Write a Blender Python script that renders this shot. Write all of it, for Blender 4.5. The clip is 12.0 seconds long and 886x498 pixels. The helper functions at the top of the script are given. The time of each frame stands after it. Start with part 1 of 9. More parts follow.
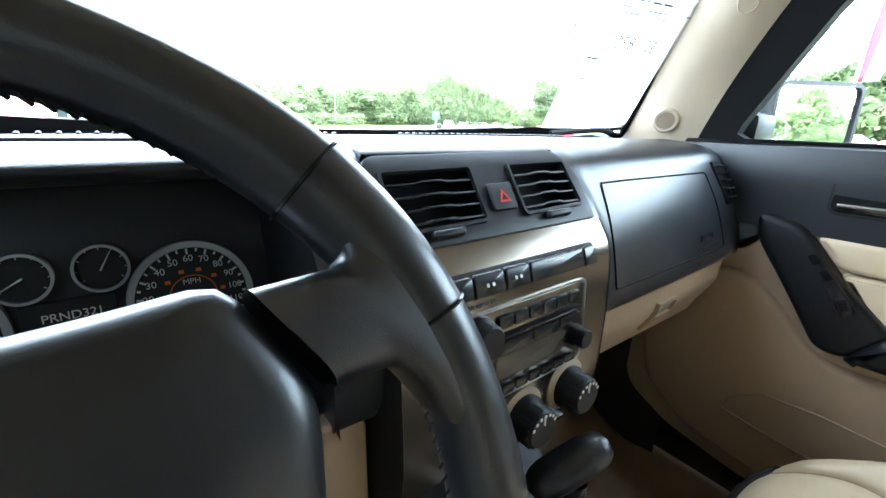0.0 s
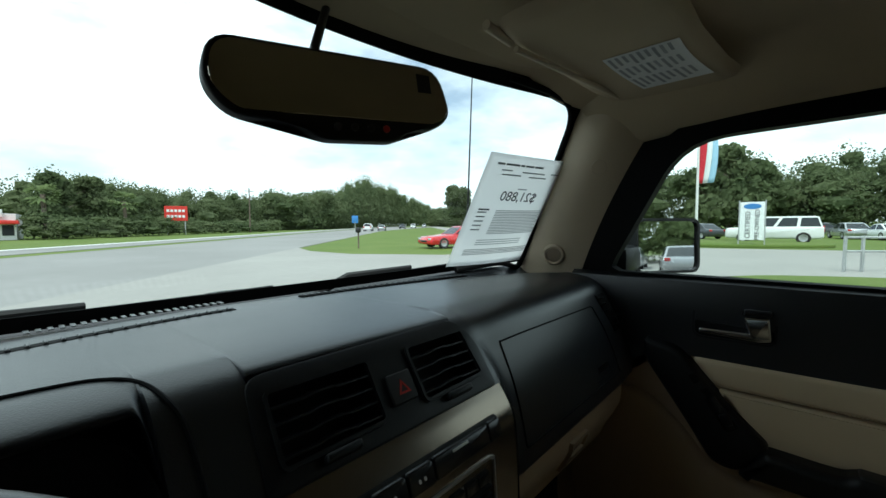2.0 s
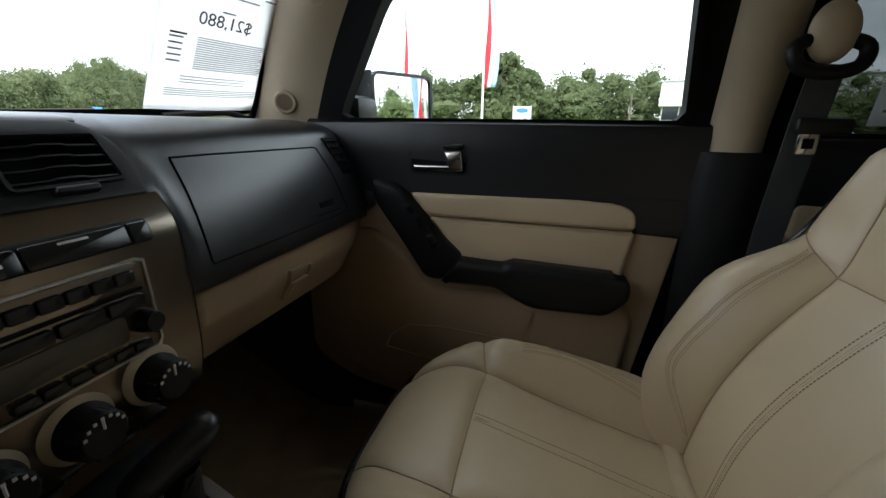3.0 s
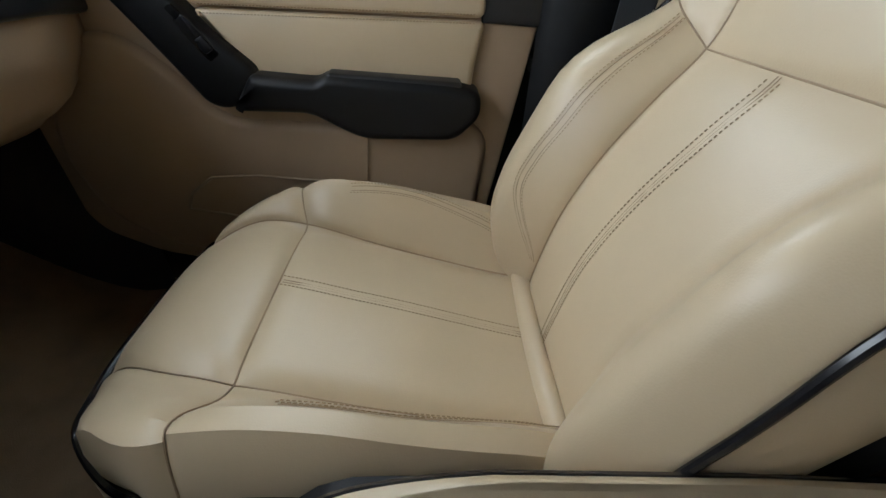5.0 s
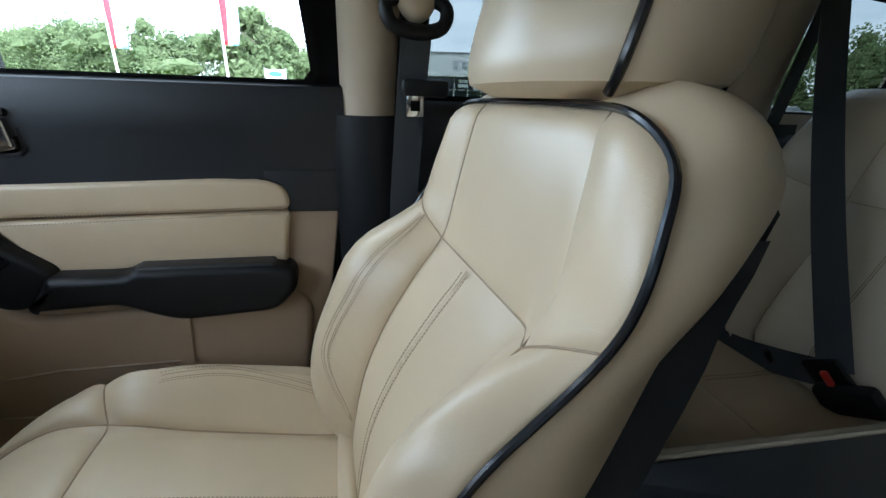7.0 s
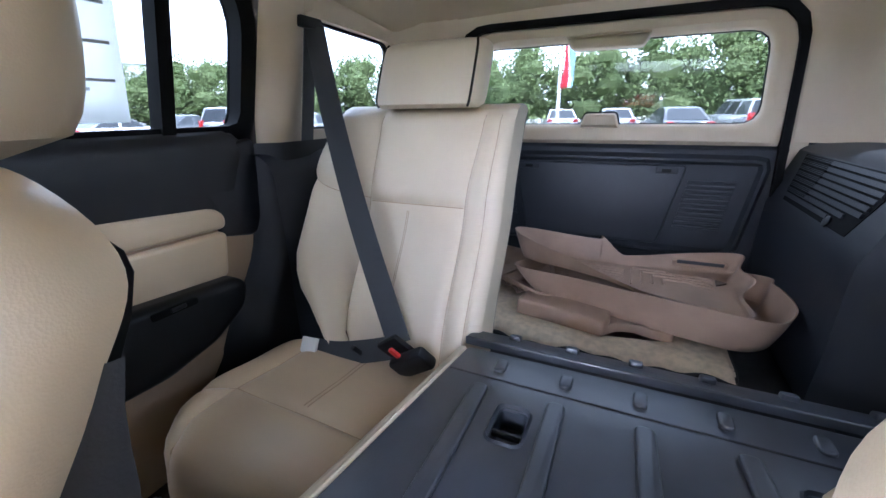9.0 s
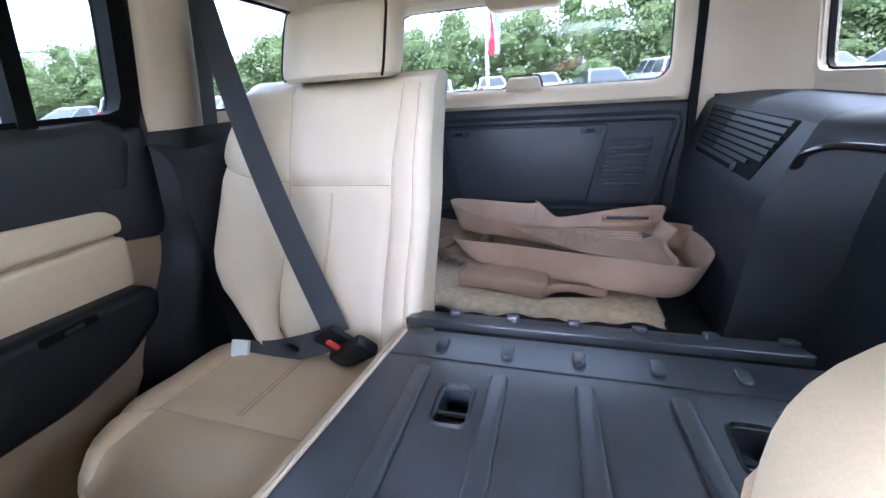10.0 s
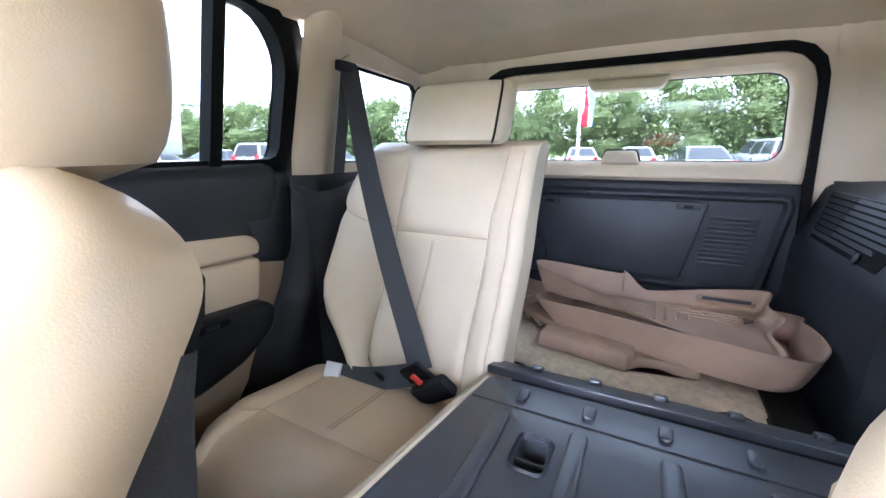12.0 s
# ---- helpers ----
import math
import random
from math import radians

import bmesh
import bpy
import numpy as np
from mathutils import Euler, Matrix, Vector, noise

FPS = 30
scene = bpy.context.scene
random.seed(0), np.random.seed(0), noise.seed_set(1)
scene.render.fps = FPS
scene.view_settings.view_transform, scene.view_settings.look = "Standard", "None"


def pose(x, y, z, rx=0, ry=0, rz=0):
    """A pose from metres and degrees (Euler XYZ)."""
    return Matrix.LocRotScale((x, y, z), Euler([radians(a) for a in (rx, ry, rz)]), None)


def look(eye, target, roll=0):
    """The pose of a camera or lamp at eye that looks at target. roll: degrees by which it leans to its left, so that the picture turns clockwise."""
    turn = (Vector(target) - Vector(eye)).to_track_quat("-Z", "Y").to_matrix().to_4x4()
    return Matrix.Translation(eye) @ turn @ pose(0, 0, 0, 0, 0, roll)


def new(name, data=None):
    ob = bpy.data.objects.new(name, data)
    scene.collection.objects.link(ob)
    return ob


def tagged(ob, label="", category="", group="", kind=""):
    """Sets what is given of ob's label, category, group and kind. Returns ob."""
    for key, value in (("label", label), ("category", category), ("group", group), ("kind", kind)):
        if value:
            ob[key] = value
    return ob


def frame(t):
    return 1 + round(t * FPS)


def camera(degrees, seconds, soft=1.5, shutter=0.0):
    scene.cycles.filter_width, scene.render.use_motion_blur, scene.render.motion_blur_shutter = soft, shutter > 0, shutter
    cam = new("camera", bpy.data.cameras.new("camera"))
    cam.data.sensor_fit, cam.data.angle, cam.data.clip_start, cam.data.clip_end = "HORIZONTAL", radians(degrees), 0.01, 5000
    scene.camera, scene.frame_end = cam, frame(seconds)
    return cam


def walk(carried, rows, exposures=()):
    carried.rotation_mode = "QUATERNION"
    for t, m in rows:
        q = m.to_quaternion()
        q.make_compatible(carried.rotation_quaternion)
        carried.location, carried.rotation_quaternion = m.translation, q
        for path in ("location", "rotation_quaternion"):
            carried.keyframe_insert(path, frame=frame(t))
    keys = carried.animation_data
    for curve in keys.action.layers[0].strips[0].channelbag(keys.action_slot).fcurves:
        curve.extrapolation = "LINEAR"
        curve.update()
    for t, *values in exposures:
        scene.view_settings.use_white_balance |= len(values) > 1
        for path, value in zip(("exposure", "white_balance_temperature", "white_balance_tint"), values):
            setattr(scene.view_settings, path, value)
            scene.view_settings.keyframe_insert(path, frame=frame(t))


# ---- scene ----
cam = camera(95.3, 12.0)
PATH = [
    (0, (-0.297, 0.538, 1.294), (0.876, 2.043, 0.696), 1.8),
    (0.5, (-0.281, 0.53, 1.307), (1.01, 1.96, 0.768), 2.6),
    (1, (-0.278, 0.544, 1.353), (1.074, 1.978, 1.012), 2.3),
    (1.5, (-0.282, 0.561, 1.406), (1.089, 2.012, 1.288), 0.9),
    (2, (-0.272, 0.527, 1.39), (1.226, 1.846, 1.269), -0.3),
    (2.5, (-0.235, 0.444, 1.318), (1.54, 1.298, 0.971), 0.6),
    (3, (-0.212, 0.37, 1.265), (1.64, 0.85, 0.682), 0.8),
    (3.5, (-0.177, 0.303, 1.229), (1.565, 0.516, 0.269), 2.2),
    (3.7, (-0.151, 0.264, 1.174), (1.577, 0.459, 0.185), 0.8),
    (5.3, (-0.035, 0.267, 1.143), (1.559, 0.156, -0.06), 2.4),
    (5.5, (-0.04, 0.253, 1.145), (1.574, 0.095, -0.026), 2.4),
    (6, (-0.054, 0.219, 1.169), (1.626, -0.037, 0.115), 2.2),
    (6.5, (-0.068, 0.165, 1.213), (1.687, -0.245, 0.346), 2.2),
    (7, (-0.089, 0.122, 1.259), (1.704, -0.418, 0.557), 1.7),
    (7.5, (-0.111, 0.048, 1.299), (1.603, -0.86, 0.808), 1.1),
    (7.7, (-0.113, 0.018, 1.301), (1.552, -0.98, 0.819), -0.7),
    (9.3, (-0.119, -0.086, 1.282), (0.559, -1.843, 0.61), -1.4),
    (9.5, (-0.121, -0.095, 1.281), (0.527, -1.845, 0.563), -2.5),
    (10, (-0.132, -0.114, 1.276), (0.417, -1.878, 0.511), -4.2),
    (10.5, (-0.133, -0.114, 1.274), (0.4, -1.878, 0.498), -3.9),
    (11, (-0.133, -0.113, 1.273), (0.402, -1.884, 0.514), -3.0),
    (11.5, (-0.132, -0.102, 1.28), (0.49, -1.886, 0.623), -2.5),
    (12, (-0.12, -0.046, 1.282), (0.786, -1.763, 0.802), -0.4),
]
EXPOSURES = [(0, 3.8, 5500, 5), (0.5, 3.62, 5500, 5), (1.0, 2.55, 5600, 2), (1.5, 1.05, 5750, 0), (2.0, 0.1, 5950, -5), (2.5, 0.25, 6150, -2), (3.0, 1.35, 6300, 10), (3.5, 2.65, 6300, 12),
             (5.5, 2.65, 5900, 9), (6.5, 2.75, 5450, 8), (7.0, 2.75, 5450, 7), (7.5, 2.75, 5400, 7), (7.7, 2.8, 5400, 8), (9.3, 5.6, 5350, 24), (9.6, 5.65, 5350, 24), (10.2, 5.95, 5250, 23), (11.0, 6.1, 5250, 23), (11.5, 6.15, 5400, 22), (12.0, 5.8, 5500, 22)]
walk(cam, [(t, look(eye, target, roll)) for t, eye, target, roll in PATH], EXPOSURES)

# ---- world, sun ----
SUN_TO = Vector((-0.42, -0.25, 0.87)).normalized()


def make_world():
    w = bpy.data.worlds.new("sky")
    scene.world = w
    w.use_nodes = True
    nt = w.node_tree
    nt.nodes.clear()
    out = nt.nodes.new("ShaderNodeOutputWorld")
    bg = nt.nodes.new("ShaderNodeBackground")
    sky = nt.nodes.new("ShaderNodeTexSky")
    sky.sky_type = "NISHITA"
    sky.sun_disc = False
    sky.sun_elevation = math.asin(SUN_TO.z)
    sky.sun_rotation = math.atan2(SUN_TO.x, SUN_TO.y)
    sky.dust_density = 1.5
    co = nt.nodes.new("ShaderNodeTexCoord")
    mp = nt.nodes.new("ShaderNodeMapping")
    mp.inputs["Scale"].default_value = (1.0, 1.0, 2.6)
    nz = nt.nodes.new("ShaderNodeTexNoise")
    nz.inputs["Scale"].default_value = 2.3
    nz.inputs["Detail"].default_value = 7
    nz.inputs["Roughness"].default_value = 0.55
    ramp = nt.nodes.new("ShaderNodeValToRGB")
    ramp.color_ramp.elements[0].position = 0.31
    ramp.color_ramp.elements[1].position = 0.56
    ramp.color_ramp.elements[0].color = (0.22, 0.22, 0.22, 1)
    mix = nt.nodes.new("ShaderNodeMixRGB")
    mix.inputs["Color2"].default_value = (9.6, 9.9, 10.4, 1)
    nt.links.new(co.outputs["Generated"], mp.inputs["Vector"])
    nt.links.new(mp.outputs["Vector"], nz.inputs["Vector"])
    nt.links.new(nz.outputs["Fac"], ramp.inputs["Fac"])
    nt.links.new(ramp.outputs["Color"], mix.inputs["Fac"])
    nt.links.new(sky.outputs["Color"], mix.inputs["Color1"])
    nt.links.new(mix.outputs["Color"], bg.inputs["Color"])
    bg.inputs["Strength"].default_value = 0.15
    nt.links.new(bg.outputs["Background"], out.inputs["Surface"])


make_world()
sun_data = bpy.data.lights.new("sun", "SUN")
sun_data.energy, sun_data.angle, sun_data.color = 3.0, radians(1.5), (1.0, 0.96, 0.9)
sun = new("sun", sun_data)
sun.matrix_world = look(SUN_TO * 50, (0, 0, 0))

# ---- materials ----
def M(name, col, rough=0.5, metal=0.0, var=0.12, vscale=5.0, bump=0.1, bscale=400.0, spec=0.5, coat=0.0, tint=None, rvar=0.08, cells=False):
    """A surface with broad stains, fine grain and relief."""
    m = bpy.data.materials.new(name)
    m.use_nodes = True
    nt = m.node_tree
    b = nt.nodes["Principled BSDF"]
    co = nt.nodes.new("ShaderNodeTexCoord")
    n1 = nt.nodes.new("ShaderNodeTexNoise")
    n1.inputs["Scale"].default_value = vscale
    n1.inputs["Detail"].default_value = 5
    n2 = nt.nodes.new("ShaderNodeTexVoronoi" if cells else "ShaderNodeTexNoise")
    n2.inputs["Scale"].default_value = bscale
    nt.links.new(co.outputs["Object"], n1.inputs["Vector"])
    nt.links.new(co.outputs["Object"], n2.inputs["Vector"])
    mix = nt.nodes.new("ShaderNodeMixRGB")
    a = tint or tuple(max(0.0, c * (1 - 2 * var)) for c in col)
    mix.inputs["Color1"].default_value = (*a, 1)
    mix.inputs["Color2"].default_value = (*[min(1, c * (1 + 0.5 * var)) for c in col], 1)
    rp = nt.nodes.new("ShaderNodeValToRGB")
    rp.color_ramp.elements[0].position, rp.color_ramp.elements[1].position = 0.3, 0.62
    nt.links.new(n1.outputs["Fac"], rp.inputs["Fac"])
    nt.links.new(rp.outputs["Color"], mix.inputs["Fac"])
    nt.links.new(mix.outputs["Color"], b.inputs["Base Color"])
    mr = nt.nodes.new("ShaderNodeMapRange")
    mr.inputs["To Min"].default_value = max(0.02, rough - rvar)
    mr.inputs["To Max"].default_value = min(1.0, rough + rvar)
    nt.links.new(n1.outputs["Fac"], mr.inputs["Value"])
    nt.links.new(mr.outputs["Result"], b.inputs["Roughness"])
    b.inputs["Metallic"].default_value = metal
    b.inputs["Specular IOR Level"].default_value = spec
    b.inputs["Coat Weight"].default_value = coat
    if bump:
        bp = nt.nodes.new("ShaderNodeBump")
        bp.inputs["Strength"].default_value = bump
        bp.inputs["Distance"].default_value = 0.001
        nt.links.new(n2.outputs["Distance" if cells else "Fac"], bp.inputs["Height"])
        nt.links.new(bp.outputs["Normal"], b.inputs["Normal"])
    return m


def glass_mat(name, tint=(1, 1, 1), gloss=0.05):
    m = bpy.data.materials.new(name)
    m.use_nodes = True
    nt = m.node_tree
    nt.nodes.clear()
    out = nt.nodes.new("ShaderNodeOutputMaterial")
    tr = nt.nodes.new("ShaderNodeBsdfTransparent")
    tr.inputs["Color"].default_value = (*tint, 1)
    gl = nt.nodes.new("ShaderNodeBsdfGlossy")
    gl.inputs["Roughness"].default_value = 0.02
    mx = nt.nodes.new("ShaderNodeMixShader")
    mx.inputs["Fac"].default_value = gloss
    nt.links.new(tr.outputs[0], mx.inputs[1])
    nt.links.new(gl.outputs[0], mx.inputs[2])
    nt.links.new(mx.outputs[0], out.inputs["Surface"])
    return m


BLACK = M("black_grained_plastic", (0.0065, 0.007, 0.0085), 0.46, var=0.15, bump=0.2, bscale=900, spec=0.32)
BLACK_SOFT = M("black_soft_dash_vinyl", (0.012, 0.0135, 0.0165), 0.31, var=0.15, bump=0.16, bscale=700, cells=True, spec=0.65)
BLACK_MATT = M("black_matt_plastic", (0.012, 0.012, 0.013), 0.7, var=0.2, bump=0.2)
BLACK_GLOSS = M("black_gloss_plastic", (0.012, 0.012, 0.014), 0.22, var=0.1, bump=0.0)
WHEEL_LEATHER = M("black_wheel_leather", (0.015, 0.016, 0.020), 0.33, var=0.2, bump=0.06, bscale=1500, cells=True, spec=0.9)
LEATHER = M("beige_leather", (0.60, 0.475, 0.315), 0.36, var=0.06, vscale=3, bump=0.09, bscale=650, cells=True, rvar=0.06, spec=0.6)


def creased(m, scale, dist):
    """Adds soft broad creases under the grain of a leather."""
    nt = m.node_tree
    b = nt.nodes["Principled BSDF"]
    co = nt.nodes.new("ShaderNodeTexCoord")
    wp = nt.nodes.new("ShaderNodeTexNoise")
    wp.inputs["Scale"].default_value = scale
    wp.inputs["Detail"].default_value = 0.6
    wp.inputs["Roughness"].default_value = 0.45
    wp.inputs["Distortion"].default_value = 0.6
    bp = nt.nodes.new("ShaderNodeBump")
    bp.inputs["Strength"].default_value = 0.5
    bp.inputs["Distance"].default_value = dist
    nt.links.new(co.outputs["Object"], wp.inputs["Vector"])
    nt.links.new(wp.outputs["Fac"], bp.inputs["Height"])
    top = b.inputs["Normal"].links[0].from_node
    nt.links.new(bp.outputs["Normal"], top.inputs["Normal"])
    return m


creased(LEATHER, 7.0, 0.010)
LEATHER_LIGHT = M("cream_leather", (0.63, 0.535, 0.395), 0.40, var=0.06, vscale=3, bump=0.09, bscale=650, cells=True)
creased(LEATHER_LIGHT, 6.0, 0.006)
# Darker than the leather: the shade in the seam valleys is in this colour.
SEAM_SHADE = M("beige_seam_shade", (0.36, 0.26, 0.165), 0.6, var=0.1, bump=0.0)
THREAD = M("tan_stitch_thread", (0.36, 0.265, 0.16), 0.7, var=0.1, bump=0.0)
BEIGE = M("beige_grained_plastic", (0.375, 0.27, 0.172), 0.55, var=0.06, bump=0.35, bscale=800)
BEIGE_CLOTH = M("beige_headliner_cloth", (0.50, 0.405, 0.28), 0.9, var=0.05, bump=0.5, bscale=1200)
BEIGE_TRIM = M("beige_pillar_trim", (0.56, 0.46, 0.335), 0.6, var=0.05, bump=0.3, bscale=900)
CARPET = M("tan_carpet", (0.25, 0.175, 0.105), 0.95, var=0.10, vscale=14, bump=1.0, bscale=600)
CARPET_LIGHT = M("sand_carpet_pile", (0.70, 0.585, 0.43), 0.95, var=0.10, vscale=60, bump=1.0, bscale=500)
DARK_CARPET = M("dark_cargo_carpet", (0.02, 0.02, 0.022), 0.95, var=0.25, vscale=30, bump=1.0, bscale=600)
TAN_RUBBER = M("tan_rubber", (0.33, 0.225, 0.16), 0.55, var=0.12, vscale=8, bump=0.3, bscale=600)
BRUSHED = M("brushed_bronze_metal", (0.24, 0.205, 0.165), 0.22, metal=0.9, var=0.1, bump=0.06, bscale=300)
CHROME = M("chrome", (0.75, 0.75, 0.76), 0.12, metal=1.0, var=0.03, bump=0.0, rvar=0.03)
SILVER = M("satin_silver", (0.55, 0.56, 0.58), 0.3, metal=0.9, var=0.05, bump=0.0)
CHARCOAL = M("charcoal_moulded_plastic", (0.020, 0.023, 0.030), 0.48, var=0.18, bump=0.3, bscale=700, spec=0.4)
BELT = M("black_belt_webbing", (0.036, 0.040, 0.045), 0.65, var=0.1, bump=0.6, bscale=600)
RED = M("red_plastic", (0.6, 0.03, 0.02), 0.4, var=0.1, bump=0.0)
WHITE = M("white_paper", (0.82, 0.82, 0.82), 0.7, var=0.02, bump=0.05)
GREY_INK = M("grey_print", (0.35, 0.36, 0.38), 0.8, var=0.05, bump=0.0)
INK = M("dark_print", (0.06, 0.06, 0.07), 0.8, var=0.05, bump=0.0)
MARK = M("pale_printed_mark", (0.7, 0.7, 0.7), 0.6, var=0.02, bump=0.0)
ORANGE = M("orange_printed_mark", (0.8, 0.16, 0.02), 0.6, var=0.02, bump=0.0)
MIRROR = M("mirror_silver", (0.85, 0.86, 0.86), 0.02, metal=1.0, var=0.0, bump=0.0, rvar=0.0)
DIM_MIRROR = M("tinted_mirror", (0.42, 0.38, 0.3), 0.03, metal=1.0, var=0.0, bump=0.0, rvar=0.0)
GLASS = glass_mat("clear_glass", (0.93, 0.96, 0.94), 0.03)
DARK_GLASS = glass_mat("tinted_glass", (0.25, 0.265, 0.262), 0.007)
SEAL = M("black_rubber_seal", (0.0045, 0.0045, 0.005), 0.75, var=0.2, bump=0.1, spec=0.12)
HOOD = M("dark_green_black_paint", (0.022, 0.026, 0.022), 0.25, var=0.1, bump=0.0, coat=0.2)

DOOR_BLACK = M("black_soft_door_vinyl", (0.0105, 0.0115, 0.014), 0.40, var=0.15, bump=0.2, bscale=700, cells=True, spec=0.55)

PLATE = M("charcoal_smooth_plate", (0.033, 0.038, 0.049), 0.34, var=0.25, vscale=9, bump=0.2, bscale=700, spec=0.85, rvar=0.12)

GROOVE = M("brown_moulding_groove", (0.34, 0.26, 0.175), 0.7, var=0.1, bump=0.0)

PALE_INK = M("pale_grey_print", (0.55, 0.56, 0.58), 0.8, var=0.05, bump=0.0)

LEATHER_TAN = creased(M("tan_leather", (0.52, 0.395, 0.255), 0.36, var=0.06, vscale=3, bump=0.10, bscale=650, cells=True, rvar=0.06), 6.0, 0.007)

# ---- mesh helpers ----
def thing(name, label, category, at=(0, 0, 0), group="", kind=""):
    ob = new(name)
    ob.location = at
    ob.empty_display_size = 0.05
    return tagged(ob, label, category, group, kind)


def finish(name, bm, material, smooth=True, sharp=40):
    bmesh.ops.recalc_face_normals(bm, faces=bm.faces)
    me = bpy.data.meshes.new(name)
    bm.to_mesh(me)
    bm.free()
    me.materials.append(material)
    if smooth:
        for p in me.polygons:
            p.use_smooth = True
        me.set_sharp_from_angle(angle=radians(sharp))
    return me


def part(name, bm, material, parent, label="", smooth=True, sharp=40):
    """One mesh object under a thing or a part; its mesh is given in world places."""
    ob = new(name, finish(name, bm, material, smooth, sharp))
    ob.parent = parent
    root = Vector((0, 0, 0))
    p = parent
    while p is not None:
        root += p.location
        p = p.parent
    ob.location = -root
    return tagged(ob, label) if label else ob


def single(name, bm, material, label, category, kind="", group="", smooth=True, sharp=40):
    return tagged(new(name, finish(name, bm, material, smooth, sharp)), label, category, group, kind)


def B():
    return bmesh.new()


def V(*a):
    return Vector(a)


def lerp(a, b, t):
    return a + (b - a) * t


def smooth01(a, b, x):
    t = min(1.0, max(0.0, (x - a) / (b - a)))
    return t * t * (3 - 2 * t)


def curve_at(keys, x):
    """A smooth value through (x, value) keys."""
    if x <= keys[0][0]:
        return keys[0][1]
    for (x0, v0), (x1, v1) in zip(keys, keys[1:]):
        if x <= x1:
            return lerp(v0, v1, smooth01(x0, x1, x) * 0.5 + 0.5 * (x - x0) / (x1 - x0))
    return keys[-1][1]


def flow_at(keys, x):
    """A value through (x, value) keys with no kink at any of them."""
    n = len(keys)
    k = 0
    while k < n - 2 and x > keys[k + 1][0]:
        k += 1
    (x0, v0), (x1, v1) = keys[k], keys[k + 1]
    t = min(1.0, max(0.0, (x - x0) / (x1 - x0)))

    def slope(i):
        a, b = max(i - 1, 0), min(i + 1, n - 1)
        return (keys[b][1] - keys[a][1]) / (keys[b][0] - keys[a][0])

    h = x1 - x0
    return (2 * t ** 3 - 3 * t * t + 1) * v0 + (t ** 3 - 2 * t * t + t) * h * slope(k) + (3 * t * t - 2 * t ** 3) * v1 + (t ** 3 - t * t) * h * slope(k + 1)


def spline(pts, n=8, closed=False):
    pts = [Vector(p) for p in pts]
    out, m = [], len(pts)
    for i in range(m if closed else m - 1):
        if closed:
            p0, p1, p2, p3 = (pts[(i + k) % m] for k in (-1, 0, 1, 2))
        else:
            p0, p1, p2, p3 = pts[max(i - 1, 0)], pts[i], pts[i + 1], pts[min(i + 2, m - 1)]
        for k in range(n):
            t = k / n
            out.append(0.5 * (2 * p1 + (p2 - p0) * t + (2 * p0 - 5 * p1 + 4 * p2 - p3) * t * t + (3 * p1 - p0 - 3 * p2 + p3) * t ** 3))
    if not closed:
        out.append(pts[-1])
    return out


def rounded(pts, r, n=5):
    """A polygon with its corners rounded."""
    out, m = [], len(pts)
    for i in range(m):
        p = Vector(pts[i])
        a, b = Vector(pts[i - 1]) - p, Vector(pts[(i + 1) % m]) - p
        rr = r[i] if isinstance(r, (list, tuple)) else r
        d = min(rr, a.length * 0.49, b.length * 0.49)
        a, b = p + a.normalized() * d, p + b.normalized() * d
        for k in range(n + 1):
            t = k / n
            out.append((1 - t) ** 2 * a + 2 * t * (1 - t) * p + t * t * b)
    return out


def grid(bm, f, nu, nv, loop=False):
    rows = [[bm.verts.new(f(i / nu, j / nv)) for j in range(nv + 1)] for i in range(nu if loop else nu + 1)]
    for i in range(nu):
        r0, r1 = rows[i], rows[(i + 1) % len(rows)]
        for j in range(nv):
            bm.faces.new((r0[j], r1[j], r1[j + 1], r0[j + 1]))
    return rows


def loft(bm, rings, closed=True, caps=True):
    rows = [[bm.verts.new(p) for p in ring] for ring in rings]
    n = len(rows[0])
    for a, b in zip(rows, rows[1:]):
        for k in range(n if closed else n - 1):
            bm.faces.new((a[k], a[(k + 1) % n], b[(k + 1) % n], b[k]))
    if caps and closed:
        bm.faces.new(rows[0])
        bm.faces.new(rows[-1])
    return rows


def tube(bm, pts, r, n=8, closed=False, squash=1.0, up=None):
    """A round bar along points; r is a number or one for each point."""
    pts = [Vector(p) for p in pts]
    m, rings = len(pts), []
    side = None
    for i, p in enumerate(pts):
        a = pts[i - 1] if (i or closed) else p
        b = pts[(i + 1) % m] if (i < m - 1 or closed) else p
        d = (b - a).normalized()
        if side is None:
            side = d.cross(Vector(up) if up else Vector((0.3, 0.2, 0.93))).normalized()
        side = (side - d * side.dot(d)).normalized()
        other = d.cross(side)
        rr = r[i] if isinstance(r, (list, tuple)) else r
        rings.append([p + (side * math.cos(q) + other * math.sin(q) * squash) * rr for q in (2 * math.pi * k / n for k in range(n))])
    if closed:
        rows = [[bm.verts.new(p) for p in ring] for ring in rings]
        for i in range(m):
            a, b = rows[i], rows[(i + 1) % m]
            for k in range(n):
                bm.faces.new((a[k], a[(k + 1) % n], b[(k + 1) % n], b[k]))
    else:
        loft(bm, rings)


def ribbon(bm, pts, width, thick, wide):
    """A flat strap along points; wide gives its width's direction."""
    pts = [Vector(p) for p in pts]
    rings = []
    for i, p in enumerate(pts):
        d = (pts[min(i + 1, len(pts) - 1)] - pts[max(i - 1, 0)]).normalized()
        w = Vector(wide)
        w = (w - d * w.dot(d)).normalized() * width / 2
        t = d.cross(w).normalized() * thick / 2
        rings.append([p - w - t, p + w - t, p + w + t, p - w + t])
    loft(bm, rings)


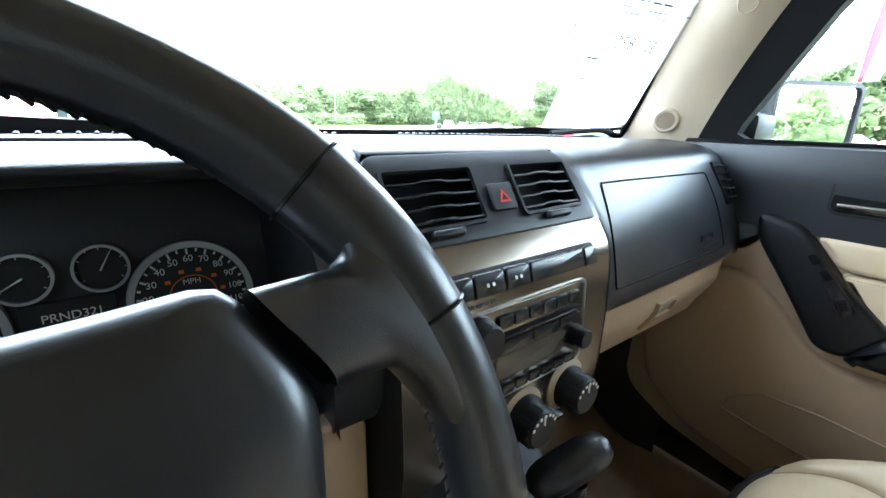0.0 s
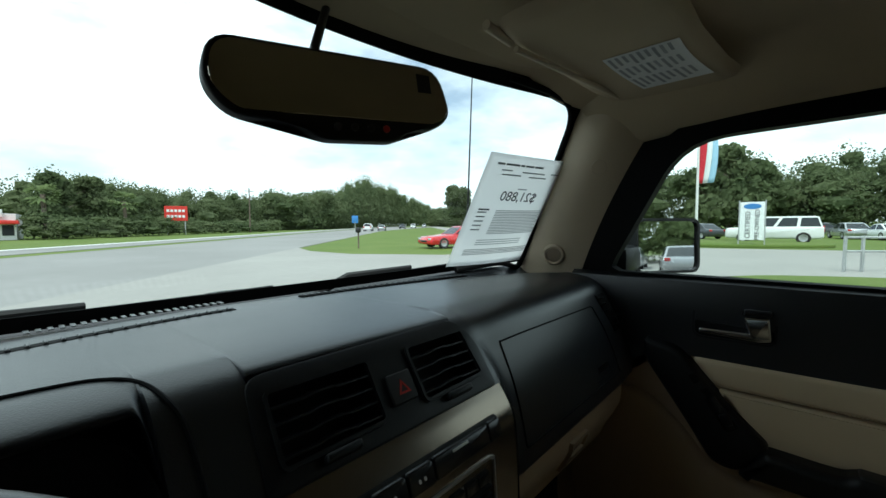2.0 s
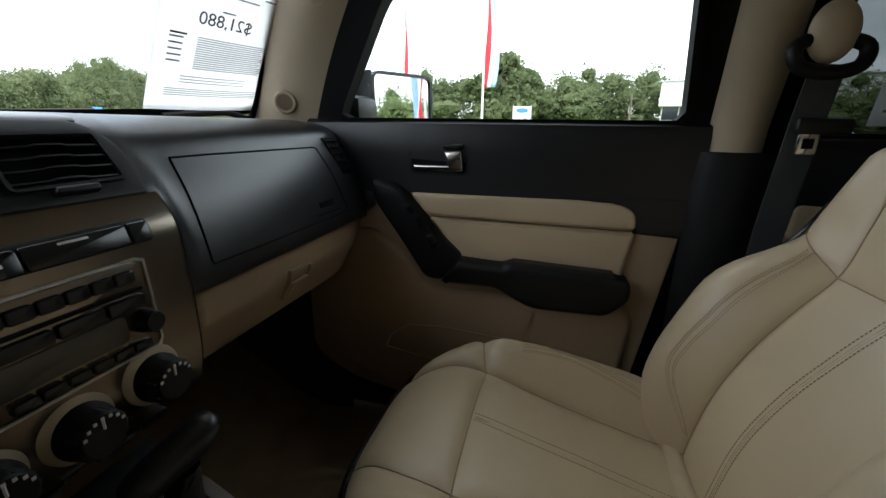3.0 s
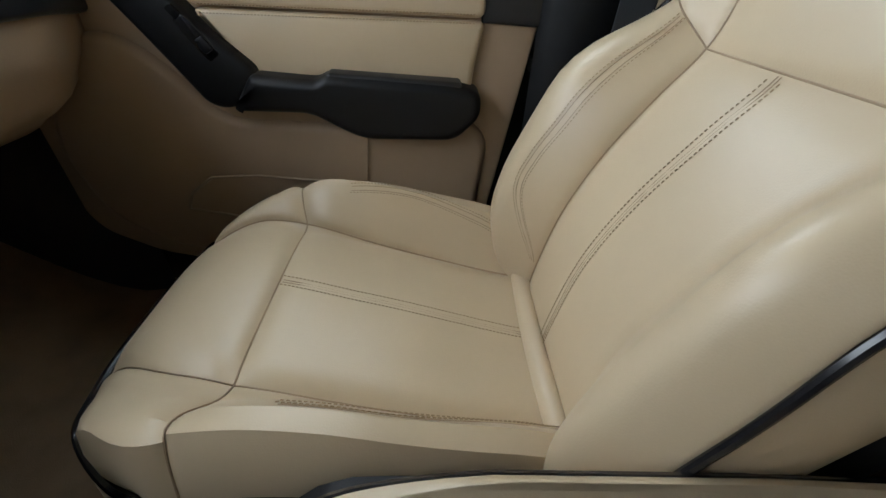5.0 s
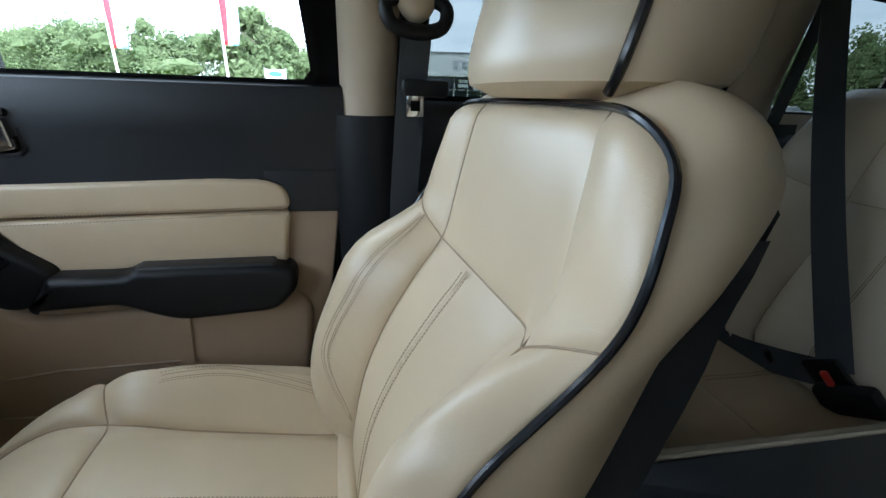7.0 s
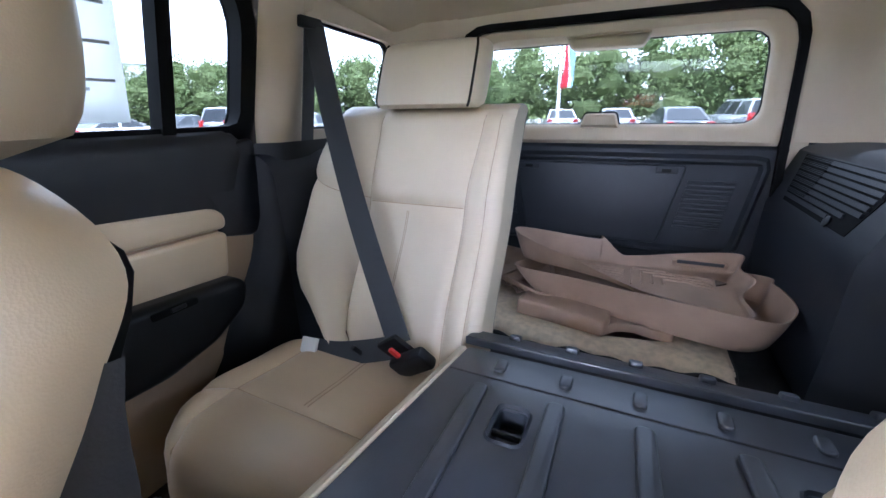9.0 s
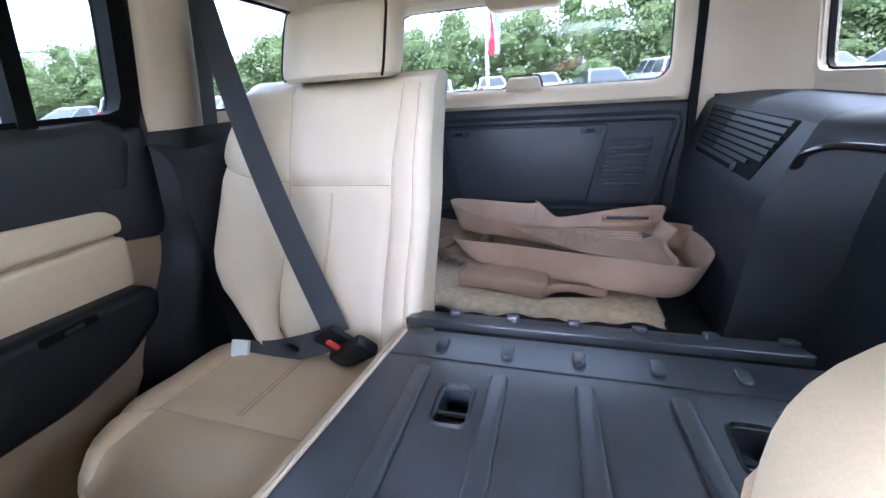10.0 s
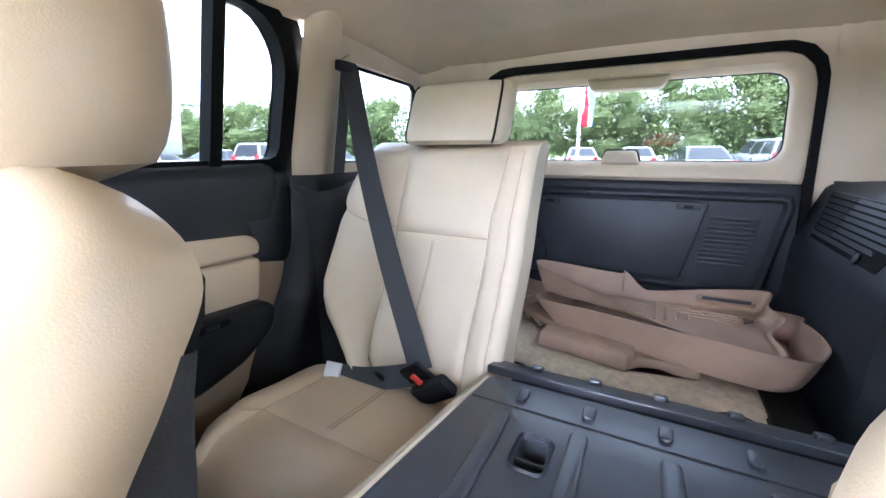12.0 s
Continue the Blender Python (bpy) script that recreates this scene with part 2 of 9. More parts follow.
def rbox(bm, c, s, bev=0.004, m=None, seg=2):
    """A box with rounded edges: centre and full size."""
    made = bmesh.ops.create_cube(bm, size=1.0)
    vs = made["verts"]
    for v in vs:
        v.co = Vector((v.co.x * s[0], v.co.y * s[1], v.co.z * s[2]))
    if bev:
        es = list({e for v in vs for e in v.link_edges})
        res = bmesh.ops.bevel(bm, geom=es, offset=min(bev, 0.49 * min(s)), segments=seg, affect="EDGES", profile=0.5)
        vs = list({v for f in res["faces"] for v in f.verts} | {v for v in vs if v.is_valid})
        vs = list({w for v in vs for f in v.link_faces for w in f.verts})
    mm = Matrix.Translation(c) @ (m or Matrix.Identity(4))
    for v in vs:
        v.co = mm @ v.co


def turned(a, b, c):
    return Euler((radians(a), radians(b), radians(c))).to_matrix().to_4x4()


def disc(bm, c, axis, profile, n=32):
    """A turned body: profile of (radius, height along axis)."""
    ax = Vector(axis).normalized()
    u = ax.orthogonal().normalized()
    w = ax.cross(u)
    rings = [[Vector(c) + ax * h + (u * math.cos(q) + w * math.sin(q)) * max(r, 1e-5) for q in (2 * math.pi * k / n for k in range(n))] for r, h in profile]
    loft(bm, rings)


def inset2(pts, d):
    """A 2D outline moved inwards (for a counter-clockwise outline)."""
    out, m = [], len(pts)
    for i in range(m):
        a, p, b = pts[i - 1], pts[i], pts[(i + 1) % m]
        e0, e1 = (p - a), (b - p)
        if e0.length < 1e-9 or e1.length < 1e-9:
            out.append(p.copy())
            continue
        n0, n1 = Vector((-e0.y, e0.x)).normalized(), Vector((-e1.y, e1.x)).normalized()
        n = n0 + n1
        n = n.normalized() if n.length > 1e-6 else n0
        out.append(p + n * d / max(0.5, n.dot(n0)))
    return out


def area2(pts):
    return sum(pts[i - 1].x * pts[i].y - pts[i].x * pts[i - 1].y for i in range(len(pts))) / 2


def slab(bm, outline, put, depth, bev=0.006, seg=3, base=0.0):
    """A plate with a rounded rim: 2D outline, put(a, b, h) gives the place."""
    pts = [Vector((p[0], p[1])) for p in outline]
    if area2(pts) < 0:
        pts.reverse()
    prof = [(0.0, base), (0.0, depth - bev)]
    prof += [(bev * (1 - math.cos(q)), depth - bev + bev * math.sin(q)) for q in (math.pi / 2 * k / seg for k in range(1, seg + 1))]
    rows = []
    for d, hgt in prof:
        ring = inset2(pts, d) if d else pts
        rows.append([bm.verts.new(put(p.x, p.y, hgt)) for p in ring])
    n = len(pts)
    for a, b in zip(rows, rows[1:]):
        for k in range(n):
            bm.faces.new((a[k], a[(k + 1) % n], b[(k + 1) % n], b[k]))
    top = bm.faces.new(rows[-1])
    low = bm.faces.new(rows[0])
    bmesh.ops.triangulate(bm, faces=[top, low], ngon_method="EAR_CLIP")


def ring_slab(bm, outer, inner, put, h0, h1):
    """A flat frame between two outlines with the same number of points."""
    rows = []
    for pts, hgt in ((inner, h0), (inner, h1), (outer, h1), (outer, h0)):
        rows.append([bm.verts.new(put(p[0], p[1], hgt)) for p in pts])
    n = len(rows[0])
    for a, b in zip(rows, rows[1:] + rows[:1]):
        for k in range(n):
            bm.faces.new((a[k], a[(k + 1) % n], b[(k + 1) % n], b[k]))


def quilt(bm, S, quad, nu, nv, puff, edge=0.16, extra=None):
    """A padded panel on the surface S(u, v): it sinks to the seam all round its four-cornered outline."""
    (a, b, c, d) = [Vector(q) for q in quad]

    def at(s, t):
        q = (a * (1 - s) + b * s) * (1 - t) + (d * (1 - s) + c * s) * t
        p = S(q.x, q.y)
        e = 1e-3
        nrm = (S(q.x + e, q.y) - S(q.x - e, q.y)).cross(S(q.x, q.y + e) - S(q.x, q.y - e)).normalized()
        es, et = min(s, 1 - s) / edge, min(t, 1 - t) / edge
        es, et = min(1, es / 1.7), min(1, et / 1.7)
        fs, ft = 1 - (1 - es) ** 2, 1 - (1 - et) ** 2
        k = puff * fs * ft
        if extra:
            k += extra(q.x, q.y)
        return p + nrm * k

    def warp(x):
        return 0.5 - 0.5 * math.cos(math.pi * x) if x not in (0, 1) else x

    grid(bm, lambda s, t: at(warp(s), warp(t)), nu, nv)


def stitches(bm, pts, normal, gap=0.0052, size=0.0034, r=0.0007):
    """A row of thread stitches that lie along points."""
    pts = [Vector(p) for p in pts]
    run, nxt = 0.0, 0.0
    for a, b in zip(pts, pts[1:]):
        d = b - a
        ln = d.length
        if ln < 1e-6:
            continue
        while nxt <= run + ln:
            p = a + d * ((nxt - run) / ln)
            q = d.normalized()
            nn = normal
            w = q.cross(nn).normalized() * r
            up = nn.normalized() * r * 1.5
            e = q * size / 2
            vs = [bm.verts.new(x) for x in (p - e - w, p - e + w, p + e + w, p + e - w, p - e * 0.7 + up, p + e * 0.7 + up)]
            for f in ((0, 3, 5, 4), (1, 4, 5, 2), (0, 4, 1), (3, 2, 5)):
                bm.faces.new([vs[i] for i in f])
            nxt += gap
        run += ln


def ccw(pts):
    pts = [Vector((q[0], q[1])) for q in pts]
    return pts if area2(pts) > 0 else pts[::-1]


def holed(bm, outline, holes, put, bev, base, pit):
    """A plate with a rounded rim and deep pockets sunk in it."""
    o_ = ccw(outline)
    rings = [(0.0, base), (0.0, -bev), (bev * 0.3, -bev * 0.3), (bev, 0.0)]
    rows = [[bm.verts.new(put(q.x, q.y, hgt)) for q in (inset2(o_, d) if d else o_)] for d, hgt in rings]
    n = len(o_)
    for a, b in zip(rows, rows[1:]):
        for k in range(n):
            bm.faces.new((a[k], a[(k + 1) % n], b[(k + 1) % n], b[k]))
    loops = [rows[-1]]
    for hole in holes:
        hq = ccw(hole)
        hr_ = [[bm.verts.new(put(q.x, q.y, hgt)) for q in inset2(hq, d)] for d, hgt in ((-0.002, 0.0), (0.0, -0.002), (0.002, -pit))]
        m = len(hq)
        for a, b in zip(hr_, hr_[1:]):
            for k in range(m):
                bm.faces.new((a[k], a[(k + 1) % m], b[(k + 1) % m], b[k]))
        bm.faces.new(hr_[-1])
        loops.append(hr_[0])
    es = []
    for lp in loops:
        for k in range(len(lp)):
            e = bm.edges.get((lp[k], lp[(k + 1) % len(lp)])) or bm.edges.new((lp[k], lp[(k + 1) % len(lp)]))
            es.append(e)
    bmesh.ops.triangle_fill(bm, edges=es, use_beauty=True)

# ---- the vehicle's shell: floor, roof lining, pillars, glass ----
GROUND = -0.08


def wind_base(x):
    return V(x, 1.275 - 0.35 * x * x, 1.255 + 0.07 * x * x)


def wind_top(x):
    return V(x, 1.02 - 0.44 * x * x, 1.685 - 0.06 * x * x)


def side_x(z, side=1):
    """The inner face of the body side: it leans in above the belt line."""
    return side * (0.705 - max(0.0, z - 1.27) * 0.17)


# floor of the cabin, with a tunnel
bm = B()
FLOOR_KEYS = [(-1.7, 0.70), (-0.95, 0.70), (-0.88, 0.45), (0.95, 0.45), (1.25, 0.62), (1.3, 0.8)]


def floor_at(s, t):
    x, y = lerp(-0.76, 0.76, s), lerp(-1.7, 1.3, t)
    z = curve_at(FLOOR_KEYS, y)
    if y > -0.9:
        z += 0.13 * (1 - smooth01(0.07, 0.16, abs(x)))
    return V(x, y, z)


grid(bm, floor_at, 48, 60)
floor = single("floor", bm, CARPET, "tan carpeted cabin floor with a raised centre tunnel", "floor", "structure")
sol = floor.modifiers.new("thick", "SOLIDIFY")
sol.thickness = -0.03
sol.offset = 1

# roof lining
bm = B()


def roof_at(s, t):
    y = lerp(1.03, -1.62, t)
    zc = curve_at([(-1.62, 1.56), (-1.45, 1.655), (-0.9, 1.70), (0.4, 1.715), (0.85, 1.70), (1.03, 1.685)], y)
    x = lerp(-0.68, 0.68, s)
    k = abs(x) / 0.68
    yy = y - (0.44 * x * x * smooth01(0.55, 1.0, y))
    z = zc - 0.115 * smooth01(0.75, 1.0, k) - 0.02 * k * k
    return V(x, yy, z + 0.004 * noise.noise(V(x * 3, y * 2, 0)))


grid(bm, roof_at, 40, 50)
ceiling = single("ceiling", bm, BEIGE_CLOTH, "beige fabric headliner under the roof", "headliner", "structure")
sol = ceiling.modifiers.new("thick", "SOLIDIFY")
sol.thickness, sol.offset = 0.04, 1

# outer roof skin, so that no sky shows over the lining
bm = B()
rbox(bm, V(0, -0.33, 1.80), (1.46, 2.5, 0.06), 0.02)
single("roof", bm, HOOD, "dark painted steel roof above the headliner", "roof", "structure")


def opening_strip(name, outer, inner, put, h0, h1, mat, label, category="frame", n=None):
    bm = B()
    ring_slab(bm, outer, inner, put, h0, h1)
    return single(name, bm, mat, label, category, "structure", sharp=50)


def on_side(side):
    return lambda y, z, hgt: V(side_x(z, side) - side * hgt, y, z)


def resample(pts, n):
    pts = [Vector(p) for p in pts]
    ls = [(pts[(i + 1) % len(pts)] - pts[i]).length for i in range(len(pts))]
    total, out = sum(ls), []
    for k in range(n):
        d = total * k / n
        i = 0
        while d > ls[i]:
            d -= ls[i]
            i += 1
        out.append(pts[i].lerp(pts[(i + 1) % len(pts)], d / max(ls[i], 1e-9)))
    return out


def frame_pair(inner, r, grow, n=72, rr=None):
    a = rounded(inner, r)
    if area2(a) < 0:
        a.reverse()
    a = resample(a, n)
    b = [p.copy() for p in a]
    b = inset2(b, -grow)
    return b, a


FRONT_WIN = [(0.866, 1.277), (0.705, 1.556), (0.155, 1.572), (0.125, 1.277)]
REAR_WIN = [(-0.055, 1.258), (-0.085, 1.572), (-0.70, 1.572), (-0.765, 1.49), (-0.745, 1.258)]
QUARTER_WIN = [(-0.93, 1.245), (-0.955, 1.515), (-1.36, 1.50), (-1.36, 1.24)]

for side, who in ((1, "passenger"), (-1, "driver")):
    put = on_side(side)
    for nm, win, r, grow, cat in (("door_frame", FRONT_WIN, [0.03, 0.075, 0.05, 0.02], 0.042, "door frame"),
                                  ("door_frame", REAR_WIN, [0.02, 0.05, 0.07, 0.05, 0.03], 0.042, "door frame")):
        o, i = frame_pair(win, r, grow)
        ob = opening_strip(nm, o, i, put, -0.035, 0.006, SEAL, "black window surround of a side door", cat)
        o, i = frame_pair(win, r, 0.085)
        opening_strip("trim", o, i, put, -0.034, -0.006, SEAL, "black inner flange of a side door", "door flange")
        o, i = frame_pair(win, r, 0.010)
        i = inset2(i, 0.004)
        opening_strip("trim", o, i, put, -0.02, 0.014, SEAL, "black rubber seal round a side window", "seal")
    o, i = frame_pair(QUARTER_WIN, 0.045, 0.02)
    opening_strip("trim", o, i, put, -0.03, 0.010, BEIGE_TRIM, "beige plastic edge round the rear quarter window", "trim")
    o, i = frame_pair(QUARTER_WIN, 0.045, 0.006)
    opening_strip("trim", o, inset2(i, 0.006), put, -0.02, -0.008, SEAL, "black rubber seal round the quarter window", "seal")
    # glass
    for k, win in enumerate((FRONT_WIN, REAR_WIN, QUARTER_WIN)):
        bm = B()
        slab(bm, [(p.x, p.y) for p in inset2([Vector(q) for q in (win if area2([Vector(w) for w in win]) > 0 else win[::-1])], -0.02)], put, -0.026, 0.001, 1, base=-0.030)
        # Unseen driver's front window: tint added only to cut light from that side.
        g = single(f"window_{k + 1 if side > 0 else k + 4}", bm, (GLASS if side > 0 else DARK_GLASS) if k == 0 else DARK_GLASS, "clear side window glass" if k == 0 and side > 0 else "grey tinted side window glass, on the driver front added to cut light", "window", "structure")
    # divider bar of the rear door window
    bm = B()
    ribbon(bm, [put(-0.578, 1.25, 0.0), put(-0.60, 1.575, 0.0)], 0.026, 0.035, (0, 1, 0))
    single("trim", bm, SEAL, "black divider bar in the rear door window", "trim", "structure")

    # A pillar: from the windscreen's edge round to the door frame
    bm = B()

    def apillar(s, t, side=side):
        z = lerp(1.255, 1.665, t)
        edge_in = lerp(0.700, 0.578, t), lerp(1.105, 0.875, t)
        edge_out = lerp(0.712, 0.640, t), 0.937 - 0.15 * t - 0.08 * t * t
        x = lerp(edge_in[0], edge_out[0], s) - 0.022 * math.sin(math.pi * s)
        y = lerp(edge_in[1], edge_out[1], s)
        return V(side * x, y, z)

    grid(bm, apillar, 14, 24)
    tagged(single("pillar", bm, BEIGE_TRIM, "beige moulded trim on the windscreen pillar", "pillar", "structure"))
    # rubber seal where the pillar trim meets the windscreen
    bm = B()
    path = [wind_base(side * 0.50) + V(0, -0.022, 0.004), wind_base(side * 0.62) + V(0, -0.022, 0.006), apillar(0, 0.035) + V(-side * 0.022, 0.0, 0.006), apillar(0, 0.11) + V(-side * 0.006, 0.004, 0)]
    path += [apillar(0, k / 10) + V(-side * 0.004, 0.004, 0) for k in (2, 4, 6, 7.6)]
    path += [apillar(0, 0.865) + V(-side * 0.007, 0.004, 0), apillar(0, 0.935) + V(-side * 0.030, 0.010, 0), V(side * 0.50, 0.912, 1.655), V(side * 0.40, 0.948, 1.668)]
    tube(bm, spline(path, 8), 0.0075, 8)
    single("trim", bm, SEAL, "black rubber seal along the windscreen edge", "seal", "structure")
    # B pillar
    bm = B()

    def bpillar(s, t, side=side):
        z = lerp(1.225, 1.66, t)
        y = lerp(0.084, -0.012 - 0.02 * t, s)
        bulge = 0.030 * math.sin(math.pi * min(1, max(0, s))) ** 0.6
        return V(side_x(z, side) - side * (0.010 + bulge), y, z)

    grid(bm, bpillar, 16, 20)
    single("pillar", bm, BEIGE_TRIM, "beige trim on the pillar between the doors", "pillar", "structure")
    bm = B()

    def bpillar_low(s, t, side=side):
        z = lerp(0.50, 1.224, t)
        y = lerp(0.100, -0.055, s)
        return V(side * (0.690 - 0.035 * math.sin(math.pi * s) ** 0.6), y, z)

    grid(bm, bpillar_low, 16, 20)
    single("pillar", bm, BLACK, "black lower trim on the pillar between the doors", "pillar", "structure")
    # C pillar
    bm = B()

    def cpillar(s, t, side=side):
        z = lerp(1.216, 1.65, t)
        y = lerp(-0.785 - 0.04 * t, -0.945, s)
        return V(side_x(z, side) - side * (0.004 + 0.030 * math.sin(math.pi * s) ** 0.6), y, z)

    grid(bm, cpillar, 14, 20)
    single("pillar", bm, BEIGE_TRIM, "beige trim on the pillar behind the rear door", "pillar", "structure")
    # D pillar and the panel round the quarter window
    bm = B()
    pts_o = resample(rounded([(-0.93, 1.19), (-0.945, 1.62), (-1.56, 1.62), (-1.56, 1.19)], 0.004), 80)
    pts_i = resample(rounded(QUARTER_WIN, 0.045), 80)
    if area2(pts_o) * area2(pts_i) < 0:
        pts_i.reverse()
    k0 = min(range(80), key=lambda k: (pts_i[k] - pts_o[0]).length)
    pts_i = pts_i[k0:] + pts_i[:k0]
    ring_slab(bm, pts_o, inset2(pts_i, -0.012) if area2(pts_i) > 0 else pts_i, put, -0.03, 0.004)
    single("pillar", bm, BEIGE_TRIM, "beige panel round the rear quarter window", "pillar", "structure")
    # outer body side under the belt line, and sill
    bm = B()
    rbox(bm, V(side * 0.80, -0.12, 0.78), (0.10, 3.0, 0.94), 0.02)
    single("wall_east" if side > 0 else "wall_west", bm, HOOD, "dark painted body side of the vehicle", "body side", "structure")
    # rail over the doors
    bm = B()

    def rail(s, t, side=side):
        y = lerp(0.90, -1.0, t)
        z = lerp(1.585, 1.66, s)
        return V(side * lerp(0.655, 0.62, s) - side * 0.012 * math.sin(math.pi * s), y - 0.10 * smooth01(0.6, 0.9, y) * 0, z)

    grid(bm, rail, 6, 20)
    single("trim", bm, BEIGE_TRIM, "beige rail trim above the doors", "trim", "structure")

# windscreen, its black border, header and cowl
bm = B()


def wind(s, t):
    x = lerp(-0.72, 0.72, s)
    return wind_base(x * 0.985).lerp(wind_top(x * lerp(0.985, 0.81, t)), t) + V(0, 0.012 * math.sin(math.pi * t), 0)


rows = grid(bm, wind, 30, 12)
ws = single("windscreen", bm, GLASS, "clear curved windscreen", "windscreen", "structure")
bm = B()
outer = [(s / 24, 0) for s in range(24)] + [(1, t / 12) for t in range(12)] + [(1 - s / 24, 1) for s in range(24)] + [(0, 1 - t / 12) for t in range(12)]
inner = rounded([(0.022, 0.045), (0.978, 0.045), (0.972, 0.95), (0.028, 0.95)], 0.07)


def on_wind(s, t, hgt):
    return wind(min(1, max(0, s)), t) + V(0, -0.006 - hgt, 0)


o2 = resample(outer, 96)
i2 = resample(rounded([(0.024, 0.05), (0.976, 0.05), (0.970, 0.945), (0.030, 0.945)], [0.045, 0.045, 0.07, 0.07]), 96)
k0 = min(range(96), key=lambda k: (i2[k] - o2[0]).length)
ring_slab(bm, o2, i2[k0:] + i2[:k0], on_wind, 0, 0.002)
single("trim", bm, SEAL, "black border band round the windscreen", "windscreen border", "structure")
bm = B()
grid(bm, lambda s, t: V(lerp(-0.58, 0.58, s), wind_top(lerp(-0.58, 0.58, s)).y + lerp(0.01, -0.09, t), lerp(1.672, 1.70, t) - 0.10 * smooth01(0.7, 1, abs(2 * s - 1)) * 0.4), 24, 6)
single("trim", bm, BEIGE_CLOTH, "beige header above the windscreen", "trim", "structure")
# firewall
bm = B()
rbox(bm, V(0, 1.34, 0.84), (1.5, 0.06, 0.80), 0.01)
single("wall_north", bm, BLACK_MATT, "black firewall behind the dashboard", "firewall", "structure")

for side in (1, -1):
    gh = thing("grab_handle", "beige assist handle on the roof rail", "grab handle", (side * 0.63, -0.2, 1.55), "assist handles")
    bm = B()
    tube(bm, spline([V(side * 0.640, -0.095, 1.560), V(side * 0.622, -0.108, 1.508), V(side * 0.616, -0.145, 1.478), V(side * 0.614, -0.22, 1.466), V(side * 0.616, -0.295, 1.478), V(side * 0.622, -0.332, 1.508), V(side * 0.640, -0.345, 1.560)], 8), 0.013, 10)
    part("handle_bow", bm, BEIGE_TRIM, gh)
    for y in (-0.095, -0.345):
        bm = B()
        rbox(bm, V(side * 0.636, y, 1.572), (0.03, 0.04, 0.05), 0.012)
        part("handle_base", bm, BEIGE_TRIM, gh)

# ---- front seats ----
def front_seat(name, cx, label, forward=0.0, lower=0.0, lean=(0.0, 0.0), thick=0.0):
    """lean: how far the back stands off the cushion's middle line at its foot, and how much more at its top."""
    seat = thing(name, label, "car seat", (cx, 0.3, 0.45), "front seats")

    def S1(u, v):
        w = 0.228 - 0.035 * smooth01(0.80, 1.0, v) + 0.010 * smooth01(0, 0.4, v)
        y = 0.075 + 0.566 * v - 0.065 * abs(u) ** 4 * smooth01(0.4, 1, v)
        z = flow_at([(-0.1, 0.70), (0.0, 0.705), (0.15, 0.712), (0.5, 0.752), (0.68, 0.775), (0.82, 0.778), (0.93, 0.758), (1.02, 0.715)], v)
        a = abs(u)
        z += 0.082 * smooth01(0.60, 0.88, a) * (1 - 0.75 * smooth01(0.45, 0.95, v)) * (0.75 + 0.25 * smooth01(0, .2, v))
        z -= 0.075 * smooth01(0.86, 1.04, a)
        return V(cx + u * w, y, z)

    def centre_groove(u, v):
        return -0.0022 * math.exp(-((u / 0.018) ** 2))

    # the insert's corners: rear and front, towards the console (sd -1) and the door (sd 1)
    door = 1 if cx > 0 else -1
    rear_u, front_u, nose_u = {-1: 0.62, 1: 0.556}, {-1: 0.56, 1: 0.667}, {-1: 0.44, 1: 0.72}
    lo, hi = (-1, 1) if door > 0 else (1, -1)
    panels = [("cushion_insert", [(-rear_u[lo], 0.065), (rear_u[hi], 0.065), (front_u[hi], 0.692), (-front_u[lo], 0.692)], 26, 26, 0.0085, 0.06, None),
              ("cushion_front", [(-front_u[lo], 0.692), (front_u[hi], 0.692), (nose_u[hi], 1.0), (-nose_u[lo], 1.0)], 22, 14, 0.0085, 0.08, None)]
    for sd in (-1, 1):
        r_, f_, n_ = rear_u[sd * door], front_u[sd * door], nose_u[sd * door]
        panels.append(("cushion_bolster", [(r_ * sd, 0.02), (1.0 * sd, 0.02), (1.0 * sd, 0.78), (f_ * sd, 0.692)], 14, 24, 0.0085, 0.08, None))
        panels.append(("cushion_corner", [(f_ * sd, 0.692), (1.0 * sd, 0.78), (0.98 * sd, 1.0), (n_ * sd, 1.0)], 12, 12, 0.0085, 0.10, None))
    for nm, quad, nu, nv, puff, edge, ex in panels:
        bm = B()
        if (quad[1][0] - quad[0][0]) < 0:
            quad = [quad[1], quad[0], quad[3], quad[2]]
        quilt(bm, S1, quad, nu, nv, puff, edge, ex)
        part(nm, bm, LEATHER, seat)
    # skirt under the piping
    rim = [(-1, v / 20) for v in range(0, 20)] + [(-1 + 2 * k / 20, 1.0) for k in range(21)] + [(1, 1 - v / 20) for v in range(1, 21)]
    rimp = [S1(u * (0.985 if v > 0.97 else 1.0), v) for u, v in rim]
    rimp = spline(rimp, 3)
    for _ in range(12):
        rimp = rimp[:1] + [(a + b * 2 + c) / 4 for a, b, c in zip(rimp, rimp[1:], rimp[2:])] + rimp[-1:]
    bm = B()
    mid = V(cx, 0.33, 0)

    def drop(p, k, out):
        d = (V(p.x, p.y, 0) - mid)
        d.normalize()
        return V(p.x, p.y, lerp(p.z, 0.50, k)) + d * out

    loft(bm, [[p for p in rimp], [drop(p, 0.15, 0.012) for p in rimp], [drop(p, 0.5, 0.014) for p in rimp], [drop(p, 1.0, -0.02) for p in rimp]], closed=False, caps=False)
    part("skirt", bm, LEATHER, seat)
    bm = B()
    tube(bm, [p + V(0, 0, 0.003) + (V(p.x, p.y, 0) - V(cx, 0.33, 0)).normalized() * 0.003 for p in rimp], 0.0056, 8)
    part("piping", bm, BLACK_GLOSS, seat, "black piping round the cushion")
